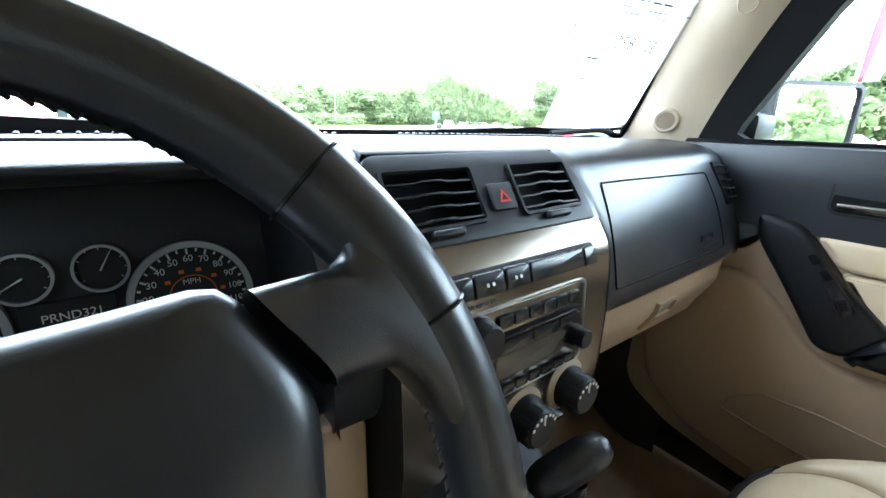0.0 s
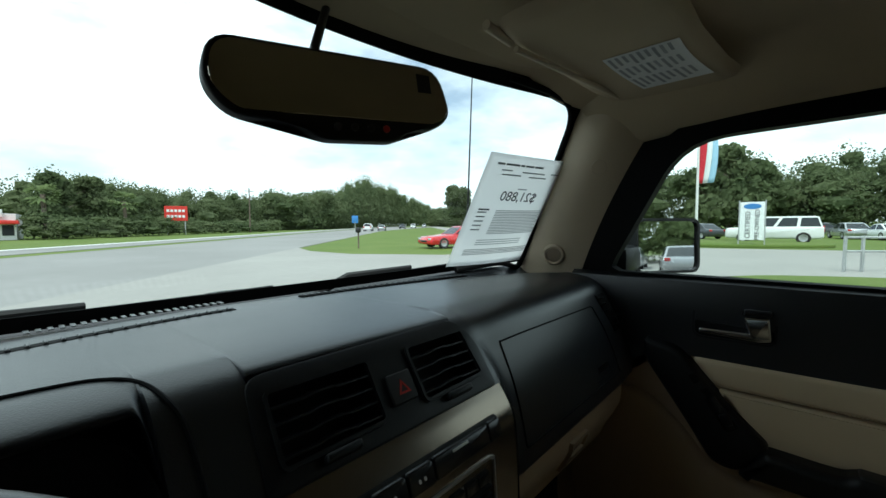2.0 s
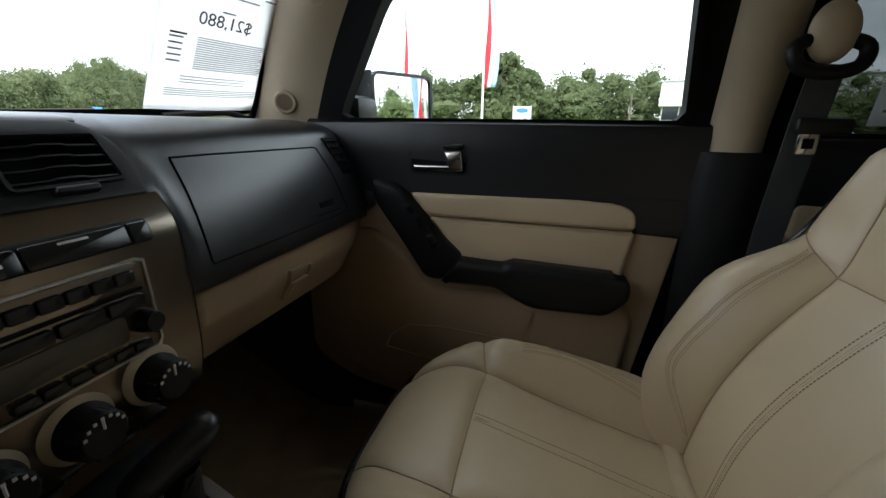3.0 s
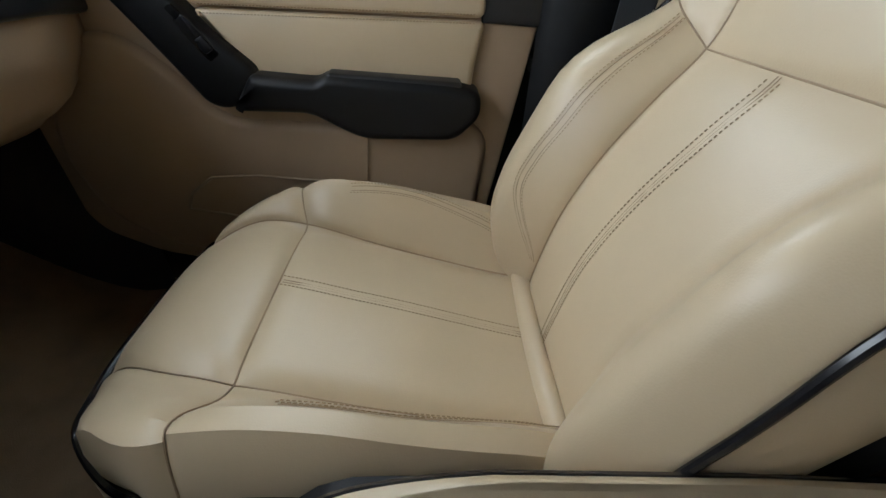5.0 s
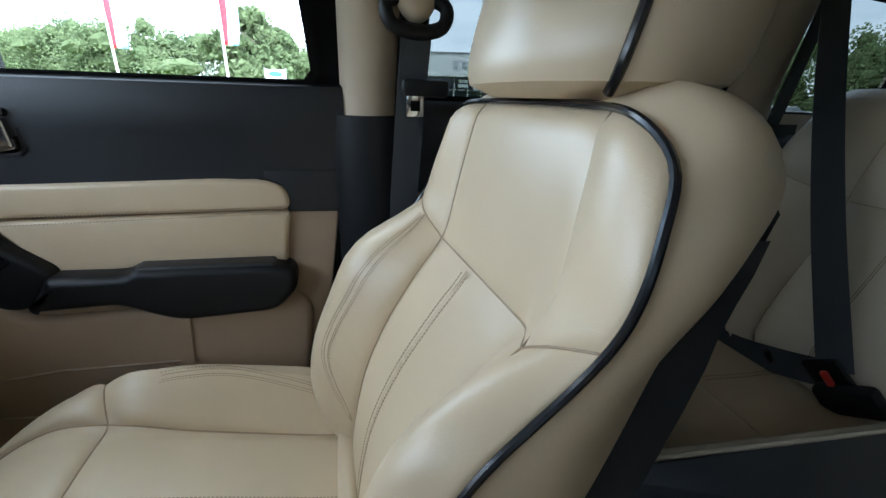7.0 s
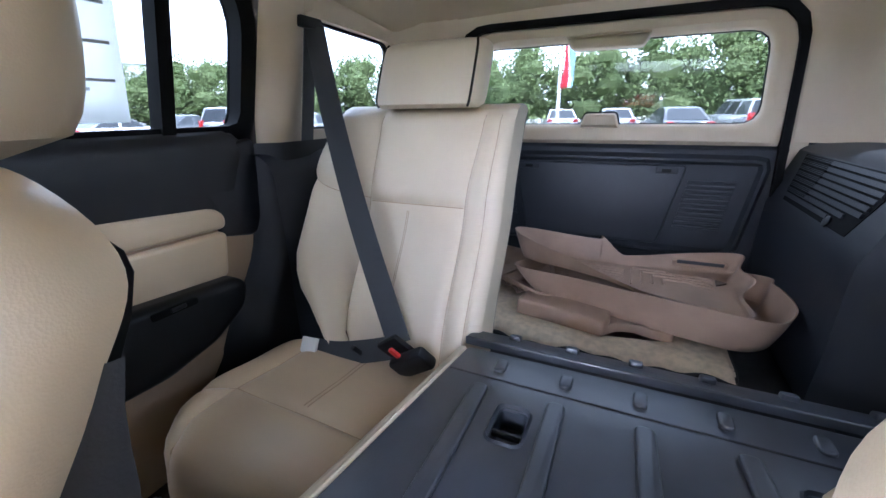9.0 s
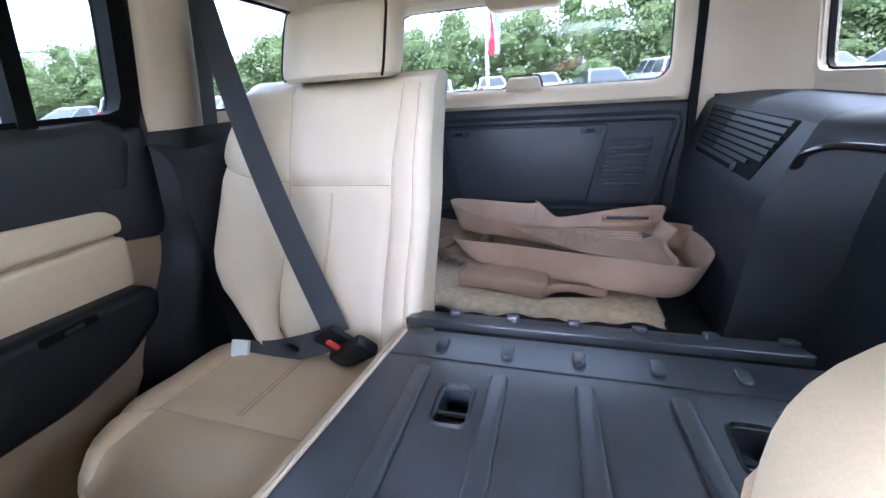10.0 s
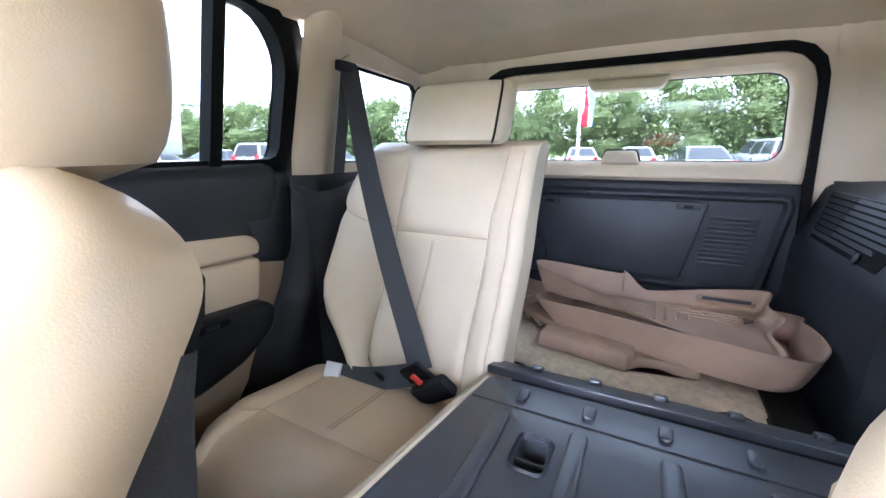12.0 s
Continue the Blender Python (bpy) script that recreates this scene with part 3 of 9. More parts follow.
    # padded roll tucked in between cushion and back
    bm = B()
    tube(bm, [V(cx + lerp(-0.175, 0.125, k / 10), 0.116 + 0.006 * math.sin(math.pi * k / 10), 0.718) for k in range(11)], 0.015, 10, squash=0.75)
    part("tuck_roll", bm, LEATHER, seat)
    bm = B()
    rbox(bm, V(cx, 0.32, 0.50), (0.44, 0.46, 0.10), 0.02)
    part("seat_base", bm, BLACK_MATT, seat)
    # back

    def S2(u, v):
        w = flow_at([(-0.05, 0.216), (0.12, 0.239), (0.40, 0.244), (0.56, 0.236), (0.69, 0.229), (0.80, 0.232), (0.92, 0.227), (1.0, 0.218), (1.1, 0.20)], v)
        yb = flow_at([(-0.05, 0.110), (0.12, 0.100), (0.29, 0.081), (0.43, 0.047), (0.56, 0.000), (0.66, -0.040), (0.77, -0.058), (0.88, -0.074), (1.0, -0.093), (1.1, -0.115)], v)
        z = 0.695 + 0.562 * v
        a = abs(u)
        pinch = math.sin(math.pi * min(1.0, max(0.0, v / 0.66)))
        aw = a - 0.085 * pinch * max(0.0, 1 - abs(a - 0.62) / 0.40 if a > 0.62 else a / 0.62)
        f = (0.072 + 0.012 * smooth01(0.35, 0.6, v)) * (smooth01(0.50, 0.80, a) if u * door > 0 else smooth01(0.56, 0.88, a)) * (1 - smooth01(0.48, 0.78, v)) * (0.55 + 0.45 * smooth01(-0.05, 0.2, v))
        f += 0.010 * smooth01(0.5, 0.8, a) * smooth01(0.6, 0.9, v)
        f += 0.014 * smooth01(0.55, 0.9, a) * smooth01(0.45, 0.62, v)
        f -= (0.045 - 0.038 * smooth01(0.45, 0.80, v)) * smooth01(0.88, 1.05, a) + 0.010 * smooth01(0.96, 1.02, v)
        cn = a ** 5 * smooth01(0.70, 1.0, v)
        mid_x = cx - lean[0] - door * 0.006 * a ** 4 * (1 - smooth01(0.8, 1, v)) - lean[1] * smooth01(0.62, 0.95, v) * a ** 4
        return V(mid_x + math.copysign(aw, u) * (w - 0.014 * cn), yb + f * 0.93, z + f * 0.38 - 0.036 * cn)

    in_u, in_v, foot_u = {door: 0.545, -door: 0.785}, {door: 0.658, -door: 0.668}, {door: 0.52, -door: 0.80}
    bpan = [("back_insert", [(-foot_u[-1], 0.02), (foot_u[1], 0.02), (in_u[1], in_v[1]), (-in_u[-1], in_v[-1])], 26, 26, 0.006, 0.05, centre_groove),
            ("back_upper", [(-in_u[-1], in_v[-1]), (in_u[1], in_v[1]), (0.60, 1.0), (-0.60, 1.0)], 24, 20, 0.006, 0.05, None)]
    for sd in (-1, 1):
        bpan.append(("back_bolster", [(foot_u[sd] * sd, 0.0), (1.0 * sd, 0.0), (1.0 * sd, 0.735), (in_u[sd] * sd, in_v[sd])], 20, 28, 0.0065, 0.06, None))
        bpan.append(("back_shoulder", [(in_u[sd] * sd, in_v[sd]), (1.0 * sd, 0.735), (0.99 * sd, 1.0), (0.60 * sd, 1.0)], 14, 18, 0.005, 0.06, None))
    for nm, quad, nu, nv, puff, edge, ex in bpan:
        bm = B()
        if (quad[1][0] - quad[0][0]) < 0:
            quad = [quad[1], quad[0], quad[3], quad[2]]
        quilt(bm, S2, quad, nu, nv, -puff, edge, (lambda u, v, ex=ex: -ex(u, v)) if ex else None)
        part(nm, bm, LEATHER, seat)
    rim = [(-1, v / 30) for v in range(-3, 30)] + [(-1 + 2 * k / 20, 1.0) for k in range(21)] + [(1, 1 - v / 30) for v in range(1, 34)]
    rimp = spline([S2(u, v) for u, v in rim], 2)
    for _ in range(7):
        rimp = rimp[:1] + [(a + b * 2 + c) / 4 for a, b, c in zip(rimp, rimp[1:], rimp[2:])] + rimp[-1:]
    bm = B()
    tube(bm, [p + V(p.x - cx + lean[0], 0, 0.5 * (p.z - 0.95)).normalized() * 0.003 + V(0, 0.005, 0.001) for p in rimp], 0.0034, 8)
    part("piping", bm, BLACK_GLOSS, seat, "black piping round the backrest")

    def behind(p, k):
        v = (p.z - 0.695) / 0.562
        cb = cx - lean[0] - 0.4 * lean[1]
        rear = flow_at([(0.0, 0.048), (0.36, -0.028), (0.54, -0.074), (0.72, -0.120), (0.82, -0.150), (0.90, -0.178), (1.0, -0.168)], v)
        back = V(cb + (p.x - cb) * 0.92, rear - thick, p.z + 0.01)
        q = p.lerp(back, k)
        out = 0.013 * math.sin(math.pi * k)
        dx = 1 if p.x > cx else -1
        if abs(p.x - cx) > 0.14:
            q.x += dx * out
        if v > 0.93:
            q.z += 0.018 * math.sin(math.pi * k)
        return q

    bm = B()
    loft(bm, [[behind(p, k) for p in rimp] for k in (0, 0.12, 0.3, 0.5, 0.7, 0.88, 1.0)], closed=False, caps=False)
    part("back_side", bm, LEATHER, seat)
    bm = B()

    def cover(z):
        return 0.046 * (1 - smooth01(1.06, 1.19, z))

    def shell_at(s, t):
        u = lerp(-1, 1, s)
        p = behind(S2(u, lerp(-0.02, 0.9, t)), 1.0)
        return p + V(0, -0.030 * (1 - u ** 4) - 0.004 - cover(p.z), 0)

    grid(bm, shell_at, 20, 20)
    part("back_shell", bm, BLACK_MATT if cx > 0 else LEATHER, seat, "moulded back shell")
    # Black cover, reaching further up to stand in for shade on the flank.
    for sd in ((-1, 1) if cx > 0 else (-1,)):
        bm = B()
        edge = [(behind(S2(sd, v), 1.0), sd * 0.003) for v in (-0.02, 0.12, 0.24, 0.36, 0.46, 0.55, 0.62, 0.68, 0.74, 0.80, 0.86)]
        loft(bm, [[p + V(o - sd * 0.010 * (1 - k) ** 2, 0.012 - (cover(p.z) + 0.016) * k, 0) for k in (0, 0.3, 0.7, 1.0)] for p, o in edge], closed=False, caps=False)
        part("side_cover", bm, BLACK_MATT, seat, "black side cover behind the bolster, drawn larger in place of shade")
    # head restraint
    hr = B()
    c = V(cx - lean[0], -0.168, 1.379)

    def head(s, t):
        q = 2 * math.pi * s
        k = lerp(-1, 1, t)
        hw = 0.166 - 0.045 * smooth01(-0.4, 1.0, k)
        dp = 0.091 - 0.010 * k
        e = 2.6
        cs, sn = math.cos(q), math.sin(q)
        rr = (1 - abs(k) ** 5) ** 0.35
        x = hw * math.copysign(abs(cs) ** (2 / e), cs) * lerp(0.72, 1, rr)
        y = dp * math.copysign(abs(sn) ** (2 / e), sn) * lerp(0.55, 1, rr)
        return c + V(x, y - 0.022 * k + (0.016 if sn > 0 else 0) * (1 - (x / hw) ** 2), 0.118 * k)

    grid(hr, head, 44, 18, loop=True)
    for vs in (0.0, 1.0):
        hr.faces.new([hr.verts.new(head(i / 44, vs)) for i in range(44)])
    bmesh.ops.remove_doubles(hr, verts=hr.verts, dist=1e-4)
    hrob = part("head_restraint", hr, LEATHER, seat)
    for sd in (0.085, 0.415):
        bm = B()
        tube(bm, [head(sd, 0.02 + 0.96 * k / 20) for k in range(21)], 0.0045, 8)
        part("piping", bm, BLACK_GLOSS, hrob, "black piping on the head restraint")
    # embossed shield on the head restraint
    bm = B()
    for sdx in (-1, 1):
        tube(bm, [c + V(sdx * 0.026, 0.0965, -0.004), c + V(sdx * 0.020, 0.105, -0.034), c + V(0, 0.112, -0.060)], 0.0018, 6)
    tube(bm, [c + V(-0.026, 0.0965, -0.004), c + V(0, 0.100, -0.010), c + V(0.026, 0.0965, -0.004)], 0.0018, 6)
    part("emblem", bm, LEATHER, hrob, "embossed shield outline in the leather")
    # stitching
    bm = B()

    def run(S, pts, n=60, lift=0.011, both=0.0):
        path = [Vector(p) for p in spline([(a, b, 0) for a, b in pts], 12)]
        out = []
        for p in path:
            q = S(p.x, p.y)
            e = 1e-3
            nr = (S(p.x + e, p.y) - S(p.x - e, p.y)).cross(S(p.x, p.y + e) - S(p.x, p.y - e)).normalized()
            if nr.y * 0.6 + nr.z * 0.8 < 0:
                nr = -nr
            out.append(q + nr * lift)
        return out

    up, fw = V(0, 0, 1), V(0, 0.9, 0.4)
    BSTITCH = [(0.725, 0.682), (0.70, 0.575), (0.70, 0.456), (0.715, 0.36), (0.705, 0.267), (0.61, 0.17), (0.545, 0.125)]
    CSTITCH = [(0.095 * door, 0.68), (0.056 * door, 0.39), (-0.028 * door, 0.075)]
    for off in (-0.036, 0.036):
        stitches(bm, run(S1, [(a_ + off, b_) for a_, b_ in CSTITCH], lift=0.0094), up)
        stitches(bm, run(S2, [(off, 0.045), (off, 0.36), (off, 0.645)], lift=0.0068), fw)
    for sd in (-1, 1):
        for off in (-0.018, 0.018):
            sh = 0.0 if sd * cx > 0 else -0.02
            stitches(bm, run(S1, [(sd * (0.825 + sh + off), 0.57), (sd * (0.835 + sh + off), 0.50), (sd * (0.84 + sh + off), 0.36), (sd * (0.78 + sh + off), 0.14), (sd * (0.72 + sh + off), 0.05)], lift=0.0108), up)
            if sd * cx > 0:
                stitches(bm, run(S2, [(sd * (a_ + off), b_) for a_, b_ in BSTITCH], lift=0.0072), fw)
    # seam tubes, their darker colour painting the valleys' shade
    sm = B()
    for S, nr_ in ((S1, up), (S2, fw)):
        for lines, lf in (([CSTITCH] if S is S1 else [[(0, 0.035), (0, 0.36), (0, 0.655)]], 0.0081 if S is S1 else 0.0056), ([[(sd * (a + (0.0 if sd * cx > 0 else -0.02)), b) for a, b in ((0.825, 0.57), (0.835, 0.50), (0.84, 0.36), (0.78, 0.14), (0.72, 0.05))] for sd in (-1, 1)] if S is S1 else [[(sd * a_, b_) for a_, b_ in BSTITCH] for sd in ((1,) if cx > 0 else (-1,))], 0.0083 if S is S1 else 0.0062)):
            for ln in lines:
                for off in (-0.009, 0.009):
                    tube(sm, run(S, [(a + off, b) for a, b in ln], lift=lf), 0.0005, 5)
    for S, quads in ((S1, panels), (S2, bpan)):
        for nm, quad, *rest in quads:
            ring = quad + [quad[0]]
            for a, b in zip(ring, ring[1:]):
                if min(abs(a[0]), abs(b[0])) < 0.97 and min(a[1], b[1]) < 0.97:
                    tube(sm, run(S, [a, (lerp(a[0], b[0], 0.5), lerp(a[1], b[1], 0.5)), b], lift=0.0008), 0.0010, 6)
    ob = part("seam", sm, SEAM_SHADE, seat, "seam lines between the panels, their shade put into the colour")
    ob["kind"] = "stuff"
    ob = part("stitching", bm, THREAD, seat, "tan twin-needle stitching")
    ob["kind"] = "stuff"
    seat.location.y += forward
    seat.location.z += lower
    return seat


front_seat("front_seat", 0.346, "beige leather front passenger seat with black piping", lean=(0.021, 0.024))
front_seat("front_seat", -0.410, "beige leather driver seat with black piping", -0.032, -0.022, (-0.010, -0.014), thick=0.006)

# ---- dashboard ----
dash = thing("dashboard", "black soft-touch dashboard with bronze metal centre stack", "dashboard", (0, 1.0, 0.95))


HC = -0.372


def face_y(z):
    """The sloped face of the upper pad between the gauge hood and the airbag lid."""
    return max(0.8729 - 0.869 * (1.268 - z) + 0.0015, 0.797 - 0.10 * (1.18 - z))


def lip_drop(x):
    """How far down the face the gauge opening begins; past 0.06 there is none."""
    d = abs(x - HC)
    return 0.005 + 0.30 * max(0.0, (d - 0.150) / 0.0245) ** 9


def dash_section(x):
    b = wind_base(x)
    end = smooth01(0.60, 0.70, abs(x))
    mid = smooth01(-0.62, -0.58, x) * (1 - smooth01(0.150, 0.192, x))
    pts = [(b.y - 0.012, b.z - 0.004), (b.y - 0.06, 1.262), (b.y - 0.14, 1.272), (0.948, 1.274), (0.895, 1.268), (0.861, 1.249), (0.842, 1.214), (0.820, 1.168), (0.804, 1.118), (0.793, 1.066), (0.803, 1.05), (0.855, 1.045)]
    face = [(0.897, 1.2712), (0.866, face_y(1.258), 1.258), (0, face_y(1.228), 1.228), (0, face_y(1.190), 1.190), (0, face_y(1.155), 1.155), (0, face_y(1.10), 1.10), (0, 0.80, 1.05), (0, 0.855, 1.045)]
    low = lip_drop(x)
    out = []
    for k, (y, z) in enumerate(pts):
        if k >= 4:
            fy, fz = face[k - 4][-2:]
            if -0.134 < x < 0.128:
                fy, fz = [(0.8718, 1.2676), (0.886, 1.250), (0.893, 1.228), (0.875, 1.190)][k - 4] if k < 8 else (fy, fz)
            if low < 0.06 and k >= 5:
                zl = 1.268 - low
                yl = face_y(zl)
                fy, fz = [(yl + 0.001, zl), (yl + 0.003, zl - 0.008), (yl + 0.026, zl - 0.016), (max(0.935, yl + 0.06), zl - 0.018), (0.97, zl - 0.020), (1.0, zl - 0.022), (1.02, zl - 0.024)][k - 5]
            y, z = lerp(y, fy, mid), lerp(z, fz, mid)
        out.append((y + 0.010 * end, z - 0.006 * end))
    return out


bm = B()
XS = sorted([lerp(-0.705, 0.705, k / 118) for k in range(119)] + [HC + sd * (0.128 + 0.0018 * k) for k in range(30) for sd in (-1, 1)] + [-0.1345, -0.1335, 0.1275, 0.1285, 0.16, 0.166, 0.172])
sec = [spline([(0, y, z) for y, z in dash_section(x)], 5) for x in XS]
loft(bm, [[V(x, p.y, p.z) for p in s] for x, s in zip(XS, sec)], closed=False, caps=False)
part("dash_pad", bm, BLACK_SOFT, dash, "black grained soft-touch upper pad")

# defroster slots: recessed strip with cross bars
def slot_at(x, dz=0.0):
    return V(x, 1.120 - 0.55 * x * x if x < 0 else 1.140 - 0.20 * x * x, 1.2722 + dz)


for x0, x1, nm in ((-0.60, -0.045, "defroster_slot"), (0.067, 0.455, "defroster_slot")):
    bm = B()
    n = int((x1 - x0) / 0.013)
    for k in range(n):
        rbox(bm, slot_at(lerp(x0, x1, (k + 0.5) / n), 0.0022), (0.0035, 0.012, 0.003), 0.001, seg=1)
    ob = part(nm, bm, BLACK_SOFT, dash, "black cross bars of the defroster outlet", smooth=False)
    ob["kind"] = "stuff"
    bm = B()
    ribbon(bm, [slot_at(lerp(x0, x1, k / 20)) for k in range(21)], 0.013, 0.003, (0, 1, 0))
    part("slot_frame", bm, SEAL, dash, "dark slotted defroster outlet")

# row of short pale bars that lies by the windscreen base
bm = B()
for k in range(22):
    x = -0.245 + k * 0.0105
    b = wind_base(x)
    rbox(bm, V(x, b.y - 0.048, 1.2655), (0.005, 0.018, 0.0015), 0, seg=1)
ob = part("pale_bars", bm, SILVER, dash, "row of pale bars by the windscreen base", smooth=False)
ob["kind"] = "stuff"

# centre vents' bezel: a plane that leans back
BO, BD, BN = V(0, 0.8729, 1.268), V(0, -0.656, -0.755), V(0, -0.755, 0.656)


def on_bezel(a, b, hgt):
    return V(a, 0, 0) + BO + BD * b + BN * hgt


bez = rounded([(-0.138, 0.006), (0.130, 0.003), (0.152, 0.036), (0.143, 0.104), (-0.147, 0.104)], [0.018, 0.022, 0.03, 0.006, 0.006])
V1 = rounded([(-0.126, 0.0265), (-0.022, 0.0255), (-0.028, 0.0860), (-0.130, 0.0875)], 0.005)
V2 = rounded([(0.034, 0.0255), (0.130, 0.0245), (0.1265, 0.0835), (0.0275, 0.0860)], 0.005)


def in_bezel(a, b, hgt):
    return on_bezel(a, b, hgt + 0.002)


bm = B()
holed(bm, bez, [V1, V2], in_bezel, 0.003, -0.03, 0.026)
bezel = part("vent_bezel", bm, BLACK, dash, "satin black bezel round the centre vents")
for o, ends, tab in ((V1, ((-0.126, -0.130), (-0.022, -0.028), (0.026, 0.087)), (-0.098, -0.062, 0.0915)), (V2, ((0.034, 0.0275), (0.130, 0.1265), (0.025, 0.085)), (0.056, 0.096, 0.0895))):
    bm = B()
    fr = ccw(o)
    ring_slab(bm, inset2(fr, -0.0025), inset2(fr, 0.001), on_bezel, 0.003, 0.0058)
    vent = part("air_vent", bm, BLACK, dash, "black louvred air vent")
    bm = B()
    slab(bm, inset2(fr, 0.001), on_bezel, -0.0205, 0.0004, 1, base=-0.0216)
    part("vent_well", bm, SEAL, vent)
    for k in range(4):
        u = (k + 0.9) / 4.5
        bb = lerp(ends[2][0], ends[2][1], u)
        x0, x1 = lerp(ends[0][0], ends[0][1], u) + 0.002, lerp(ends[1][0], ends[1][1], u) - 0.002
        xm = lerp(x0, x1, 0.5)
        bm = B()
        pts = [on_bezel(x0, bb, -0.001), on_bezel(xm - 0.017, bb, 0.0), on_bezel(xm - 0.011, bb - 0.0012, 0.001), on_bezel(xm + 0.011, bb - 0.0012, 0.001), on_bezel(xm + 0.017, bb, 0.0), on_bezel(x1, bb, -0.001)]
        ribbon(bm, pts, 0.010, 0.0017, (0, 0.95, -0.31))
        part("louvre", bm, BLACK, vent)
    bm = B()
    slab(bm, rounded([(tab[0], tab[2] - 0.001), (tab[1], tab[2] - 0.001), (tab[1] - 0.002, tab[2] + 0.007), (tab[0] - 0.002, tab[2] + 0.007)], 0.0035), on_bezel, 0.010, 0.003, base=0.003)
    part("thumb_wheel", bm, BLACK, vent)
bm = B()
slab(bm, rounded([(-0.009, 0.0475), (0.0235, 0.0475), (0.0185, 0.0788), (-0.014, 0.0785)], 0.003), on_bezel, 0.0060, 0.0015, base=0.003)
hz = part("hazard_button", bm, BLACK_MATT, dash, "black hazard button with a red triangle")
bm = B()
tri = [(0.0055, 0.0555), (0.0125, 0.0705), (-0.0035, 0.0705)]
tri_in = [(0.0054, 0.0600), (0.0092, 0.0683), (-0.0002, 0.0683)]
ring_slab(bm, tri, tri_in, on_bezel, 0.0055, 0.0066)
part("triangle", bm, RED, hz, "red warning triangle")

# bronze metal stack
bm = B()
prof = spline([(0, 0.806, 1.189), (0, 0.797, 1.177), (0, 0.786, 1.158), (0, 0.781, 1.135), (0, 0.777, 1.09), (0, 0.775, 1.04), (0, 0.776, 0.99), (0, 0.786, 0.945), (0, 0.805, 0.925)], 5)
loft(bm, [[V(lerp(-1, 1, k / 24) * lerp(0.151, 0.146, (1.187 - p.z) / 0.262), p.y, p.z) for k in range(25)] for p in prof], closed=False, caps=False)
stack = part("metal_panel", bm, BRUSHED, dash, "brushed bronze metal panel")
for sd in (-1, 1):
    bm = B()
    loft(bm, [[V(sd * (lerp(0.151, 0.146, (1.187 - p.z) / 0.262) + 0.001), p.y - 0.001, p.z), V(sd * (lerp(0.163, 0.160, (1.187 - p.z) / 0.262)), p.y + 0.018, p.z - 0.002), V(sd * 0.172, 0.90, p.z)] for p in prof], closed=False, caps=False)
    part("stack_cheek", bm, BLACK, dash, "black side of the centre stack")


def stack_y(z):
    for a, b in zip(prof, prof[1:]):
        if b.z <= z <= a.z:
            return lerp(a.y, b.y, (a.z - z) / (a.z - b.z))
    return 0.78


def on_stack(x, z, hgt):
    return V(x, stack_y(z) - hgt, z)


def stack_plate(name, x0, x1, z0, z1, hgt, mat, parent, label="", r=0.003, base=-0.004, bev=0.0015):
    bm = B()
    slab(bm, rounded([(x0, z0), (x1, z0), (x1, z1), (x0, z1)], r, 3), on_stack, hgt, bev, 2, base=base)
    return part(name, bm, mat, parent, label)


# row of switches
row = stack_plate("switch_panel", -0.116, 0.118, 1.143, 1.167, 0.003, BLACK_MATT, dash, "row of black switches", 0.006)
edges = [-0.114, -0.072, -0.033, 0.002, 0.092, 0.116]
for a, b in zip(edges, edges[1:]):
    sw = stack_plate("switch", a + 0.001, b - 0.001, 1.145, 1.165, 0.0065, BLACK_GLOSS, row)
    if b - a < 0.06 and a < 0.0:
        m = (a + b) / 2
        for dx in (-0.004, 0.003):
            stack_plate("symbol", m + dx - 0.0013, m + dx + 0.0013, 1.1535, 1.1565, 0.0072, MARK, row, "white symbol bar", 0.0005, 0.006, 0.0002)
stack_plate("symbol", 0.03, 0.055, 1.1605, 1.1625, 0.0072, MARK, row, "white symbol bar", 0.0005, 0.006, 0.0002)
# model lettering, too small to read
for k in range(7):
    stack_plate("lettering", -0.105 + k * 0.0095, -0.0985 + k * 0.0095, 1.1345, 1.138, 0.0012, INK, stack, "dark lettering bar", 0.0005, -0.001, 0.0003)

# radio
radio = thing("car_radio", "bronze-faced car radio with black buttons and knobs", "car radio", (0, 0.80, 1.07))
bm = B()
out = [Vector(p) for p in [(-0.104, 1.028), (0.100, 1.028), (0.100, 1.130), (-0.104, 1.130)]]
ring_slab(bm, resample(rounded(out, 0.003), 60), resample(rounded(inset2(out, 0.0025), 0.003), 60), on_stack, -0.001, 0.0025)
part("radio_frame", bm, SILVER, radio, "thin silver frame")
stack_plate("faceplate", -0.101, 0.097, 1.031, 1.127, 0.0015, BRUSHED, radio, "", 0.003, -0.004)
for k in range(6):
    x = -0.043 + k * 0.0215
    stack_plate("button", x, x + 0.0195, 1.107, 1.120, 0.006, BLACK_GLOSS, radio)
for k in range(6):
    x = -0.036 + k * 0.0205
    stack_plate("button", x, x + 0.0185, 1.033, 1.044, 0.006, BLACK_GLOSS, radio)
stack_plate("disc_slot", -0.042, 0.090, 1.0965, 1.1005, 0.004, SEAL, radio, "black disc slot", 0.001)
for a, b in ((-0.044, 0.005), (0.008, 0.048), (0.051, 0.088)):
    stack_plate("button", a, b, 1.080, 1.0935, 0.006, BLACK_GLOSS, radio)
stack_plate("display", -0.044, 0.066, 1.049, 1.077, 0.003, M("dark_olive_display", (0.075, 0.065, 0.05), 0.2, bump=0.0), radio, "dark unlit display", 0.006)


